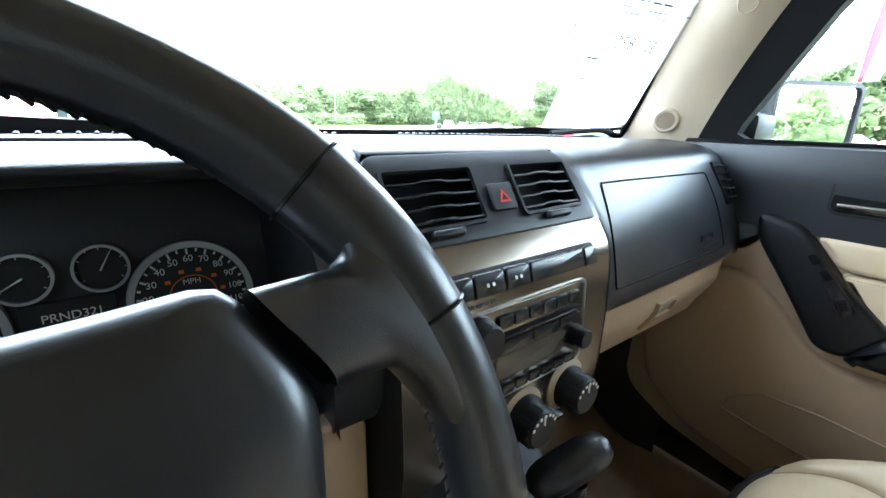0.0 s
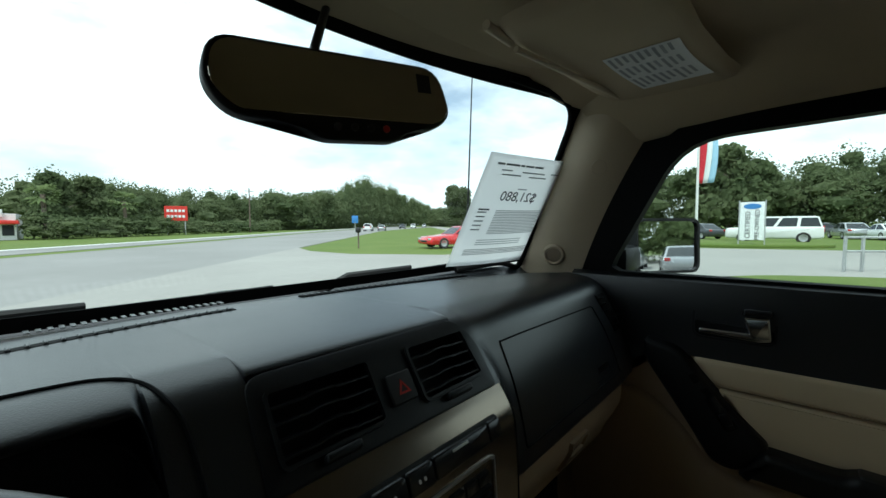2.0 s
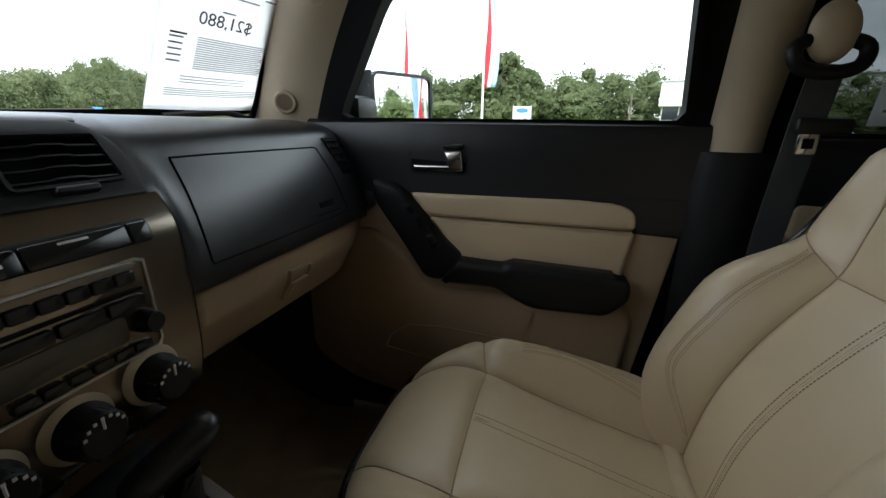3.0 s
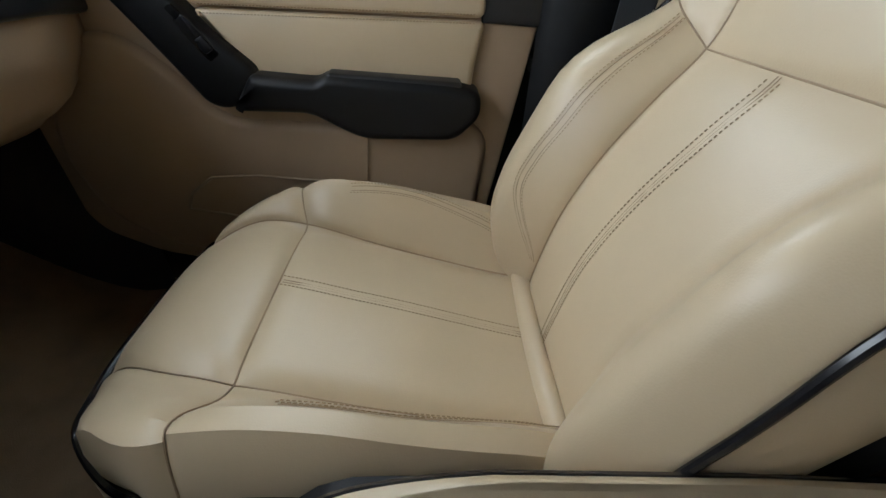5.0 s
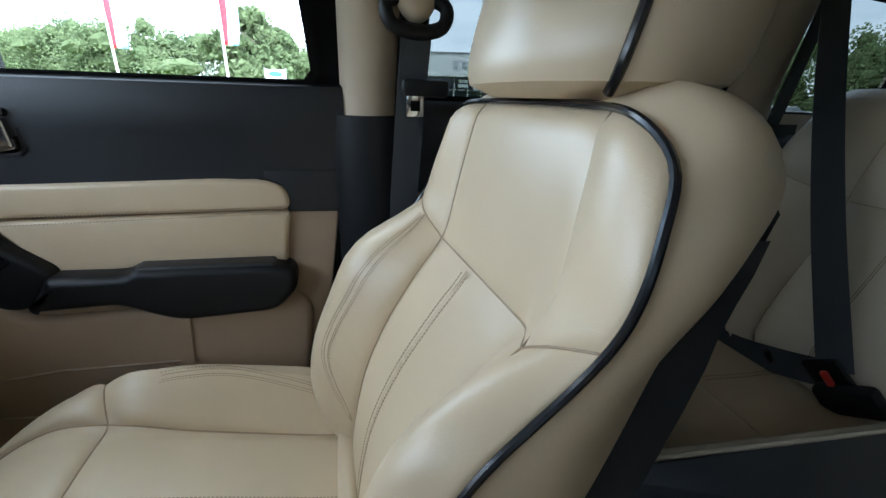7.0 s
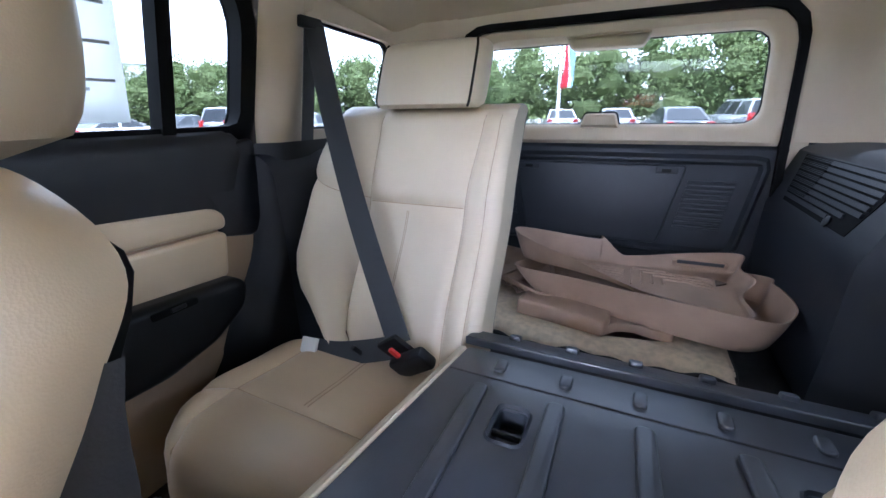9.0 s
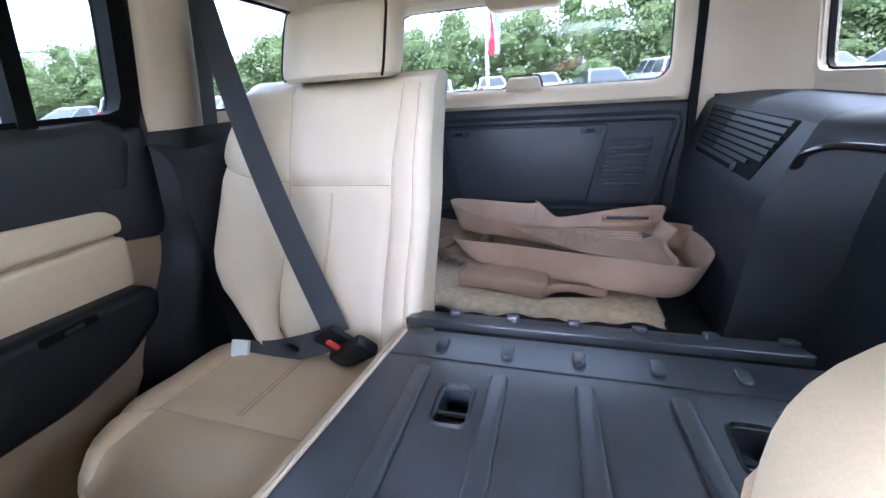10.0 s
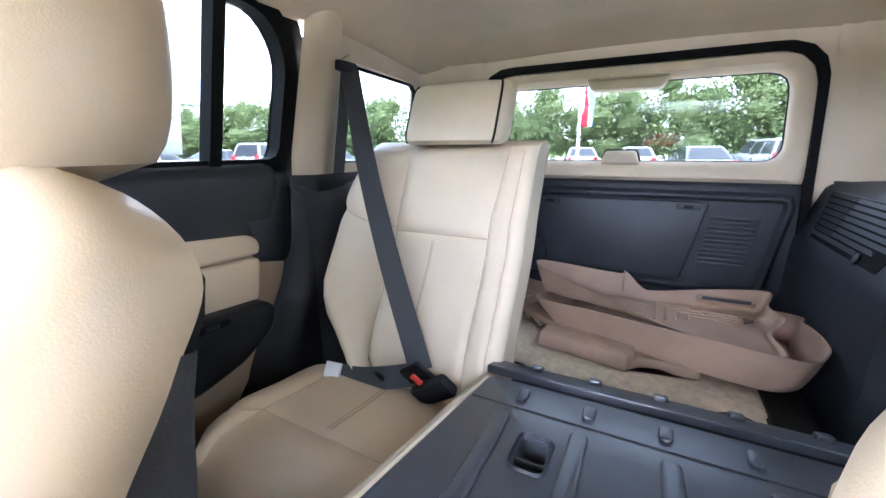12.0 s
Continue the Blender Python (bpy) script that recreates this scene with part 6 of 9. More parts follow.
# outside mirrors: the glass turns towards the driver
for side in (1, -1):
    om = thing("door_mirror", "black door mirror housing with a clear glass", "door mirror", (side * 0.95, 0.80, 1.30), "door mirrors")
    ex, ey = V(side * 0.838, -0.545, 0).normalized(), V(-side * 0.545, -0.838, 0).normalized()
    oc = V(side * 0.938, 0.790, 1.330)

    def on_om(a, b, hgt, ex=ex, ey=ey, oc=oc):
        return oc + ex * a + V(0, 0, b) - ey * 0.035 * b + ey * hgt

    oo = [Vector(p) for p in [(-0.098, -0.066), (0.096, -0.066), (0.096, 0.066), (-0.098, 0.066)]]
    gl_ = resample(rounded(oo, 0.018), 60)
    bm = B()
    slab(bm, gl_, on_om, 0.0, 0.0005, 1, base=-0.01)
    part("mirror_glass", bm, MIRROR, om, "clear mirror glass")
    bm = B()
    ring_slab(bm, inset2(gl_, -0.008), inset2(gl_, 0.0), on_om, -0.03, 0.006)
    part("mirror_rim", bm, BLACK_GLOSS, om, "glossy black rim")
    bm = B()
    big = inset2(gl_, -0.007)
    loft(bm, [[on_om(p.x * f - (0.0 if f == 1 else 0.02 * (1 - f)), p.y * f, -d) for p in big] for f, d in ((1, 0.014), (1.0, 0.04), (0.95, 0.08), (0.8, 0.115), (0.5, 0.135), (0.1, 0.14))])
    part("mirror_housing", bm, BLACK, om, "black plastic housing")
    bm = B()
    cheek = rounded([(-0.172, -0.074), (-0.104, -0.074), (-0.104, 0.074), (-0.122, 0.073), (-0.145, 0.045)], [0.012, 0.004, 0.004, 0.012, 0.03])
    slab(bm, cheek if side > 0 else cheek[::-1], on_om, 0.006, 0.004, 3, base=-0.06)
    part("mirror_cheek", bm, BLACK, om, "flat black inner side of the housing")
    bm = B()
    rbox(bm, V(side * 0.80, 0.865, 1.30), (0.12, 0.07, 0.07), 0.02)
    part("mirror_arm", bm, BLACK, om)

# bonnet and wipers
bm = B()


def bonnet(s, t):
    x = lerp(-0.82, 0.82, s)
    y = lerp(1.36, 2.55, t) - 0.35 * x * x * (1 - t) * 0.8
    z = lerp(1.168, 1.085, t) - 0.03 * abs(x / 0.82) ** 3 + 0.012 * smooth01(0.32, 0.40, abs(x)) * smooth01(0.02, 0.1, t)
    return V(x, y, z - 0.05 * smooth01(0.93, 1, t))


grid(bm, bonnet, 40, 30)
bo = single("bonnet", bm, HOOD, "dark glossy bonnet ahead of the windscreen", "bonnet", "structure")
bm = B()
grid(bm, lambda s, t: V(lerp(-0.76, 0.76, s), wind_base(lerp(-0.76, 0.76, s)).y + lerp(0.0, 0.12, t), wind_base(lerp(-0.7, 0.7, s)).z - lerp(0.02, 0.06, t)), 30, 4)
single("cowl", bm, BLACK_MATT, "black plastic cowl under the windscreen", "cowl", "structure")
for x0, x1, nm in ((-0.46, 0.10, "w"), (0.20, 0.66, "w")):
    wp = thing("wiper", "black windscreen wiper resting at the glass base", "wiper", (x0, 1.25, 1.27), "wipers")
    pts = [wind(( x / 0.985 + 0.72) / 1.44, 0.004 + 0.012 * k / 12) + V(0, 0.035, 0.004) for k, x in enumerate([lerp(x0, x1, j / 12) for j in range(13)])]
    bm = B()
    tube(bm, pts, 0.0055, 8)
    part("blade", bm, SEAL, wp, "black rubber blade")
    bm = B()
    tube(bm, [pts[0] + V(0.02, 0.05, -0.03), pts[2] + V(0, 0.02, 0.006), pts[6] + V(0, 0.01, 0.008)], [0.010, 0.009, 0.006], 8)
    part("arm", bm, BLACK_MATT, wp)

# radio aerial on the wing
bm = B()
tube(bm, [V(0.78, 1.36, 1.13), V(0.775, 1.34, 1.45), V(0.765, 1.31, 1.95)], [0.006, 0.003, 0.0015], 8)
single("aerial", bm, BLACK, "thin black radio aerial on the front wing", "aerial")

# ---- rear cabin ----
# rear seat, passenger side, upright
rs = thing("rear_bench_seat", "upright cream leather rear seat beside a folded one", "car seat", (0.38, -0.6, 0.6))


def rs_edge(z):
    return curve_at([(0.70, 0.40), (0.81, 0.435), (0.846, 0.48), (0.88, 0.522), (0.905, 0.562), (0.93, 0.592), (0.974, 0.612), (1.03, 0.612), (1.18, 0.592), (1.29, 0.562)], z)


def rs_y(z):
    return curve_at([(0.74, -0.665), (0.84, -0.705), (1.096, -0.832), (1.29, -0.905)], z)


def S3(a, v):
    """a: 0 at the inner seam, 1 at the outer seam, 2 at the outer edge, -1 at the inner edge."""
    z = lerp(0.74, 1.288, v)
    xi, xo, xe = 0.186 - 0.016 * smooth01(1.1, 1.29, z), min(0.418, rs_edge(z) - 0.03), rs_edge(z)
    f = 0.0
    if a > 1:
        x = lerp(xo, xe, a - 1)
        f = 0.035 * math.sin(math.pi * min(1, (a - 1))) * (1 - smooth01(0.75, 1.0, v)) - 0.03 * smooth01(1.75, 2.05, a)
    elif a < 0:
        x = lerp(xi, 0.110, -a)
        f = 0.008 * math.sin(math.pi * min(1, -a)) - 0.012 * smooth01(-0.8, -1.0, a)
    else:
        x = lerp(xi, xo, a)
    f -= 0.02 * smooth01(0.95, 1.01, v)
    return V(x, rs_y(z) + f, z)


def flip(quad):
    return [quad[1], quad[0], quad[3], quad[2]]


for nm, quad, nu, nv, puff, edge in (("back_upper", [(0, 0.648), (1, 0.648), (1, 1.0), (0, 1.0)], 20, 18, 0.009, 0.08), ("back_insert", [(0, 0.0), (1, 0.0), (1, 0.648), (0, 0.648)], 22, 24, 0.009, 0.06),
                                     ("back_bolster", [(1, 0.0), (2, 0.0), (2, 0.74), (1, 0.66)], 16, 22, 0.010, 0.09), ("back_shoulder", [(1, 0.66), (2, 0.74), (2, 1.0), (1, 1.0)], 14, 14, 0.009, 0.10),
                                     ("back_strip", [(-0.6, 0.0), (0, 0.0), (0, 1.0), (-0.6, 1.0)], 10, 24, 0.005, 0.15), ("back_edge", [(-1, 0.0), (-0.6, 0.0), (-0.6, 1.0), (-1, 1.0)], 8, 24, 0.005, 0.15)):
    bm = B()
    quilt(bm, S3, flip(quad), nu, nv, -puff, edge)
    for v in bm.verts:
        pass
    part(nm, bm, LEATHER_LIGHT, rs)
# sides and back
bm = B()
rimv = [S3(2, k / 24) for k in range(25)] + [S3(lerp(2, -1, k / 20), 1.0) for k in range(1, 21)] + [S3(-1, 1 - k / 24) for k in range(1, 25)]
loft(bm, [[p + V(0, -0.085 * k, 0.012 * math.sin(math.pi * k)) for p in rimv] for k in (0, 0.15, 0.4, 0.7, 1.0)], closed=False, caps=False)
part("back_side", bm, LEATHER_LIGHT, rs)
bm = B()
grid(bm, lambda s, t: S3(lerp(-1, 2, s), t) + V(0, -0.087, 0), 12, 12)
part("back_shell", bm, CHARCOAL, rs, "dark carpeted back of the seat")
bm = B()
tube(bm, [S3(2, k / 24) + V(0, 0.002, 0) for k in range(25)], 0.0035, 8)
part("piping", bm, BLACK_GLOSS, rs, "thin black piping")
# head restraint
bm = B()
HRC = V(0.304, -0.940, 1.360)


def rhead(s, t):
    q = 2 * math.pi * s
    k = lerp(-1, 1, t)
    e = 3.6
    cs, sn = math.cos(q), math.sin(q)
    rr = max(0.0, 1 - abs(k) ** 5) ** 0.4
    x = 0.124 * math.copysign(abs(cs) ** (2 / e), cs) * lerp(0.90, 1, rr)
    y = 0.055 * math.copysign(abs(sn) ** (2 / e), sn) * lerp(0.6, 1, rr)
    return HRC + V(x, y - 0.03 * k + 0.014 * (1 - (x / 0.125) ** 2) * (1 if sn > 0 else 0), 0.068 * k)


rows = grid(bm, rhead, 48, 16, loop=True)
for tt in (0.0, 1.0):
    bm.faces.new([bm.verts.new(rhead(i / 48, tt)) for i in range(48)])
bmesh.ops.remove_doubles(bm, verts=bm.verts, dist=1e-4)
rh = part("head_restraint", bm, LEATHER_LIGHT, rs, "cream leather head restraint")
for sdq in (0.10, 0.40):
    bm = B()
    tube(bm, [rhead(sdq, 0.02 + 0.96 * k / 20) for k in range(21)], 0.0028, 8)
    part("piping", bm, BLACK_GLOSS, rh)


# cushion
def S4(u, v):
    y = -0.70 + 0.385 * v
    x = lerp(0.135, 0.630, u)
    z = curve_at([(0, 0.775), (0.25, 0.785), (0.6, 0.80), (0.85, 0.795), (0.96, 0.765), (1.02, 0.71)], v) + 0.012 * math.sin(math.pi * min(1, max(0, u)))
    z -= 0.06 * smooth01(0.80, 1.03, u) + 0.03 * smooth01(0.06, 0.0, u) + 0.02 * max(0, u - 0.6) * smooth01(0.6, 1, v)
    y -= 0.075 * max(0, u - 0.45) ** 2.2 * 4 * smooth01(0.3, 1, v)
    x -= 0.02 * smooth01(0.55, 1.0, v) ** 2 * smooth01(0.5, 1.0, u)
    return V(x, y, z)


for nm, quad, nu, nv, puff, edge in (("cushion_rear", [(0.02, 0.02), (0.72, 0.02), (0.72, 0.60), (0.02, 0.60)], 22, 18, 0.009, 0.08), ("cushion_front", [(0.02, 0.60), (0.72, 0.60), (0.78, 1.0), (0.02, 1.0)], 22, 14, 0.010, 0.10), ("cushion_bolster", [(0.72, 0.02), (1.0, 0.02), (1.0, 0.78), (0.72, 0.60)], 14, 20, 0.010, 0.10), ("cushion_corner", [(0.72, 0.60), (1.0, 0.78), (1.0, 1.0), (0.78, 1.0)], 12, 12, 0.010, 0.12)):
    bm = B()
    quilt(bm, S4, quad, nu, nv, puff, edge, (lambda u, v: -0.002 * math.exp(-(((u - 0.37) / 0.012) ** 2))) if nm in ("cushion_rear",) else None)
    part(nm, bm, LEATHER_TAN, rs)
bm = B()
rimv = [S4(1, k / 16) for k in range(17)] + [S4(lerp(1, 0.02, k / 20), 1.0) for k in range(1, 21)] + [S4(0.02, 1 - k / 16) for k in range(1, 17)]
loft(bm, [[V(p.x, p.y, lerp(p.z, 0.52, k)) + V(0, 0.01 * math.sin(math.pi * k), 0) for p in rimv] for k in (0, 0.2, 0.6, 1.0)], closed=False, caps=False)
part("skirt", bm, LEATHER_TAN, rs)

# seams of the rear seat, drawn in the same seam shade colour
sm = B()


def seam_run(S, pts, lift, flipn):
    out = []
    for p in spline([(a, b, 0) for a, b in pts], 12):
        e = 1e-3
        nr = (S(p.x + e, p.y) - S(p.x - e, p.y)).cross(S(p.x, p.y + e) - S(p.x, p.y - e)).normalized() * flipn
        out.append(S(p.x, p.y) + nr * lift)
    return out


for pts in ([(0, 0.02), (0, 0.5), (0, 0.98)], [(1, 0.1), (1, 0.5), (1, 0.98)], [(0.02, 0.648), (0.5, 0.648), (0.98, 0.648)], [(1, 0.66), (1.5, 0.70), (1.95, 0.74)], [(-0.6, 0.02), (-0.6, 0.5), (-0.6, 0.98)]):
    tube(sm, seam_run(S3, pts, 0.0, -1), 0.0009, 5)
for pts in ([(0.02, 0.60), (0.4, 0.60), (0.72, 0.60)], [(0.72, 0.04), (0.72, 0.3), (0.72, 0.60)], [(0.72, 0.60), (0.86, 0.70), (0.98, 0.775)], [(0.72, 0.60), (0.76, 0.8), (0.78, 0.97)]):
    tube(sm, seam_run(S4, pts, 0.0, 1), 0.0009, 5)
for off in (-0.008, 0.008):
    tube(sm, seam_run(S4, [(0.40 + off, 0.06), (0.40 + off, 0.3), (0.40 + off, 0.57)], 0.0085, 1), 0.0008, 5)
    tube(sm, seam_run(S3, [(0.55 + off, 0.03), (0.55 + off, 0.3), (0.55 + off, 0.62)], 0.0088, -1), 0.0008, 5)
ob = part("seam", sm, SEAM_SHADE, rs, "seam lines between the panels, their shade put into the colour")
ob["kind"] = "stuff"
# folded seat back
fold = thing("folded_rear_seat", "rear seat folded flat showing its charcoal ribbed plastic back", "car seat", (-0.18, -0.45, 0.8))
FZ = 0.886


def on_fold(x, y, hgt):
    return V(x, y, FZ + hgt)


bm = B()
POCKETS = [(-0.029, 0.012, -0.538, -0.472), (-0.376, -0.330, -0.538, -0.472)]


holed(bm, rounded([(0.113, -0.668), (-0.49, -0.668), (-0.49, -0.12), (0.182, -0.12)], 0.012), [rounded([(x1, y0), (x0, y0), (x0, y1), (x1, y1)], 0.010) for x0, x1, y0, y1 in POCKETS], on_fold, 0.008, -0.06, 0.035)
fb = part("back_plate", bm, PLATE, fold, "charcoal moulded back plate")
bm = B()
slab(bm, rounded([(0.127, -0.666), (0.113, -0.666), (0.182, -0.12), (0.200, -0.12)], 0.004), on_fold, -0.001, 0.006, 3, base=-0.12)
part("leather_edge", bm, LEATHER_LIGHT, fold, "cream leather edge")
bm = B()
rbox(bm, V(-0.17, -0.40, 0.76), (0.62, 0.54, 0.12), 0.03)
part("folded_pad", bm, LEATHER, fold)
for k in range(5):
    x = 0.052 - 0.1125 * k
    lo = x - 0.022 * max(0, k - 1) * 0.9
    bm = B()
    outline = rounded([(x + 0.0125, -0.568), (x - 0.0125, -0.568), (lo - 0.014, -0.16), (lo + 0.014, -0.16)], 0.010)
    slab(bm, outline, on_fold, 0.0075, 0.004, 4, base=-0.002)
    part("rib", bm, PLATE, fold)
for k in range(5):
    x = 0.039 - 0.1035 * k
    bm = B()
    oo = [Vector(p) for p in [(x + 0.0095, -0.643), (x - 0.0095, -0.643), (x - 0.0095, -0.610), (x + 0.0095, -0.610)]]
    slab(bm, rounded(oo, 0.009), on_fold, 0.0055, 0.003, 3, base=-0.002)
    part("bump", bm, PLATE, fold)
bm = B()
tube(bm, [on_fold(0.115, -0.592, 0.0), on_fold(-0.48, -0.592, 0.0)], 0.0018, 5)
part("crease_line", bm, BLACK_MATT, fold)


def cup(parent, x0, x1, y0, y1):
    bm = B()
    oo = [Vector(p) for p in [(x1, y0), (x0, y0), (x0, y1), (x1, y1)]]
    if area2(oo) < 0:
        oo.reverse()
    a = resample(rounded(oo, 0.010), 48)
    b_ = inset2(a, 0.006)
    c_ = inset2(a, 0.010)
    loft(bm, [[on_fold(p.x, p.y, 0.0005) for p in inset2(a, -0.006)], [on_fold(p.x, p.y, 0.004) for p in inset2(a, -0.003)], [on_fold(p.x, p.y, -0.006) for p in inset2(a, 0.001)]], caps=False)
    rm = part("pocket_rim", bm, CHARCOAL, parent, "rim of the release pocket")
    bm = B()
    tube(bm, [on_fold(x0 + 0.001, lerp(y0, y1, 0.62), -0.012), on_fold(x1 - 0.001, lerp(y0, y1, 0.62), -0.012)], 0.005, 8)
    part("release_bar", bm, BLACK, parent, "black release bar")


for pocket in POCKETS:
    cup(fold, *pocket)

# hinge bar behind the folded seat
hb = thing("hinge_cover", "charcoal hinge cover strip with raised clips", "hinge cover", (-0.18, -0.74, 0.85))
bm = B()


def bar(x, y, hgt):
    return V(x, y, 0.884 + hgt + 0.30 * (y + 0.713))


slab(bm, rounded([(0.126, -0.742), (-0.482, -0.742), (-0.482, -0.683), (0.126, -0.683)], 0.006), bar, 0.0, 0.004, 3, base=-0.016)
part("cover_strip", bm, PLATE, hb)
for k in range(6):
    x = 0.042 - 0.102 * k
    bm = B()
    slab(bm, rounded([(x + 0.011, -0.738), (x - 0.011, -0.738), (x - 0.011, -0.718), (x + 0.011, -0.718)], 0.005), bar, 0.009, 0.004, 2, base=-0.002)
    part("clip", bm, PLATE, hb)

# black side trim between the rear door and the seat
for side in (1, -1):
    bm = B()

    def flank(s, t, side=side):
        z = lerp(0.50, 1.222, t)
        lean = curve_at([(0.5, 0.17), (0.75, 0.16), (1.0, 0.02), (1.222, 0.0)], z)
        y = lerp(-0.745 + lean, -0.97 + lean * 0.2, s)
        x = 0.695 - 0.055 * smooth01(0.0, 0.3, s) - 0.03 * smooth01(0.35, 0.6, s) * smooth01(1.0, 0.8, z)
        return V(side * x, y, z)

    grid(bm, flank, 20, 24)
    single("pillar", bm, BLACK, "black lower trim between rear door and seat", "pillar", "structure")

# rear belt
rb = thing("seat_belt", "black rear seat belt buckled across the rear seat", "seat belt", (0.4, -0.8, 1.1), "seat belts")
bm = B()
top, mid_, buck = V(0.628, -0.945, 1.485), V(0.44, -0.78, 1.11), V(0.262, -0.672, 0.848)
ribbon(bm, spline([top, top.lerp(buck, 0.33) + V(0, 0.02, 0), top.lerp(buck, 0.66) + V(0, 0.02, 0), buck], 8), 0.047, 0.0022, (0.8, 0.1, 0.55))
part("webbing", bm, BELT, rb, "black shoulder webbing")
bm = B()
ribbon(bm, spline([buck + V(0.01, 0, -0.01), V(0.335, -0.655, 0.822), V(0.41, -0.645, 0.806), V(0.50, -0.65, 0.795)], 8), 0.047, 0.0025, (0.0, -0.5, 0.85))
part("lap_webbing", bm, BELT, rb, "black lap webbing")
bm = B()
ribbon(bm, [V(0.452, -0.640, 0.806), V(0.497, -0.644, 0.800)], 0.044, 0.006, (0.0, -0.5, 0.85))
part("care_tag", bm, WHITE, rb, "white belt tag")
bm = B()
rbox(bm, V(0.262, -0.660, 0.845), (0.055, 0.014, 0.060), 0.006, turned(-25, 35, 0))
part("belt_tongue", bm, BLACK, rb)
bm = B()
rbox(bm, V(0.222, -0.652, 0.828), (0.085, 0.026, 0.05), 0.008, turned(-25, 32, 0))
bk = part("buckle", bm, BLACK, rb, "black buckle")
bm = B()
rbox(bm, V(0.250, -0.640, 0.846), (0.010, 0.008, 0.036), 0.002, turned(-25, 32, 0))
part("buckle_button", bm, RED, bk, "red release button")
bm = B()
rbox(bm, V(0.345, -0.648, 0.822), (0.010, 0.010, 0.056), 0.003, turned(-40, 0, 0))
part("slide_guide", bm, BLACK, rb)
bm = B()
rbox(bm, V(0.632, -0.935, 1.492), (0.02, 0.075, 0.026), 0.006)
part("top_guide", bm, BLACK, rb, "black belt guide")

bm = B()
ribbon(bm, [V(0.640, -0.945, 1.485), V(0.645, -0.925, 1.36), V(0.650, -0.900, 1.215)], 0.040, 0.003, (0, 1, 0.1))
part("retractor_webbing", bm, BELT, rb, "black webbing running down the pillar")

# ---- tailgate ----
tg = thing("tailgate", "tailgate with a wide window over a black lined panel", "tailgate", (0, -1.56, 0.9))
GY = -1.55


def on_gate(x, z, hgt):
    return V(x, GY + hgt, z)


win = [Vector(p) for p in rounded([(-0.432, 1.238), (0.432, 1.238), (0.418, 1.487), (-0.418, 1.487)], 0.055)]
wr = resample(win, 96)
outer = resample([Vector(p) for p in rounded([(-0.500, 1.178), (0.500, 1.178), (0.472, 1.540), (-0.472, 1.540)], [0.01, 0.01, 0.10, 0.10], 9)], 96)
k0 = min(range(96), key=lambda k: (outer[k] - wr[0]).length)
outer = outer[k0:] + outer[:k0]
bm = B()
mid2 = [a.lerp(b, 0.35) for a, b in zip(wr, outer)]
rowsr = []
for pts, hgt in ((wr, -0.035), (wr, 0.0), (inset2(wr, -0.006), 0.010), (mid2, 0.024), ([a.lerp(b, 0.8) for a, b in zip(wr, outer)], 0.026), (outer, 0.012), (outer, -0.03)):
    rowsr.append([on_gate(p.x, p.y, hgt) for p in pts])
loft(bm, rowsr, caps=False)
part("window_frame", bm, BEIGE_TRIM, tg, "beige moulded window surround")
bm = B()
slab(bm, inset2(wr, -0.02), on_gate, -0.026, 0.001, 1, base=-0.032)
gg = part("window_glass", bm, DARK_GLASS, tg, "grey tinted rear window glass")
bm = B()
ring_slab(bm, inset2(wr, -0.004), inset2(wr, 0.003), on_gate, -0.024, -0.016)
part("window_seal", bm, SEAL, tg)
bm = B()
slab(bm, rounded([(-0.102, 1.462), (0.102, 1.462), (0.125, 1.50), (-0.125, 1.50)], 0.012), on_gate, 0.030, 0.01, 3, base=-0.03)
part("lamp_cover", bm, BEIGE_TRIM, tg, "beige cover over the rear window")
bm = B()
slab(bm, rounded([(-0.062, 1.228), (0.062, 1.228), (0.046, 1.272), (-0.046, 1.272)], 0.010), on_gate, 0.022, 0.01, 3, base=-0.035)
wc = part("wiper_cover", bm, BEIGE_TRIM, tg, "beige wiper motor cover")
bm = B()
oo = [Vector(p) for p in rounded([(-0.064, 1.226), (0.064, 1.226), (0.049, 1.276), (-0.049, 1.276)], 0.010)]
ring_slab(bm, inset2(oo, -0.002), inset2(oo, 0.003), on_gate, -0.03, -0.005)
part("cover_seal", bm, SEAL, tg)
# lower black panel
bm = B()
slab(bm, rounded([(-0.500, 0.70), (0.500, 0.70), (0.512, 1.177), (-0.512, 1.177)], 0.01), lambda x, z, hgt: V(x, GY + 0.02 + hgt - 0.10 * max(0, 0.85 - z) * 0, z), 0.0, 0.012, 3, base=-0.05)
part("lower_panel", bm, CHARCOAL, tg, "charcoal lower tailgate panel")
put_l = lambda x, z, hgt: V(x, GY + 0.020 + hgt, z)
fr_o = [Vector(p) for p in [(-0.425, 0.842), (0.425, 0.842), (0.470, 1.140), (-0.470, 1.140)]]
a_ = resample(rounded(fr_o, 0.03), 96)
bm = B()
loft(bm, [[put_l(p.x, p.y, 0.0) for p in inset2(a_, -0.012)], [put_l(p.x, p.y, 0.014) for p in a_], [put_l(p.x, p.y, 0.014) for p in inset2(a_, 0.008)], [put_l(p.x, p.y, 0.002) for p in inset2(a_, 0.018)]], caps=False)
part("panel_frame", bm, CHARCOAL, tg)
lid_o = [Vector(p) for p in [(-0.215, 0.862), (0.215, 0.862), (0.270, 1.118), (-0.270, 1.118)]]
bm = B()
slab(bm, rounded(lid_o, 0.016), put_l, 0.012, 0.006, 3, base=-0.002)
gl = part("access_lid", bm, CHARCOAL, tg, "charcoal access lid")
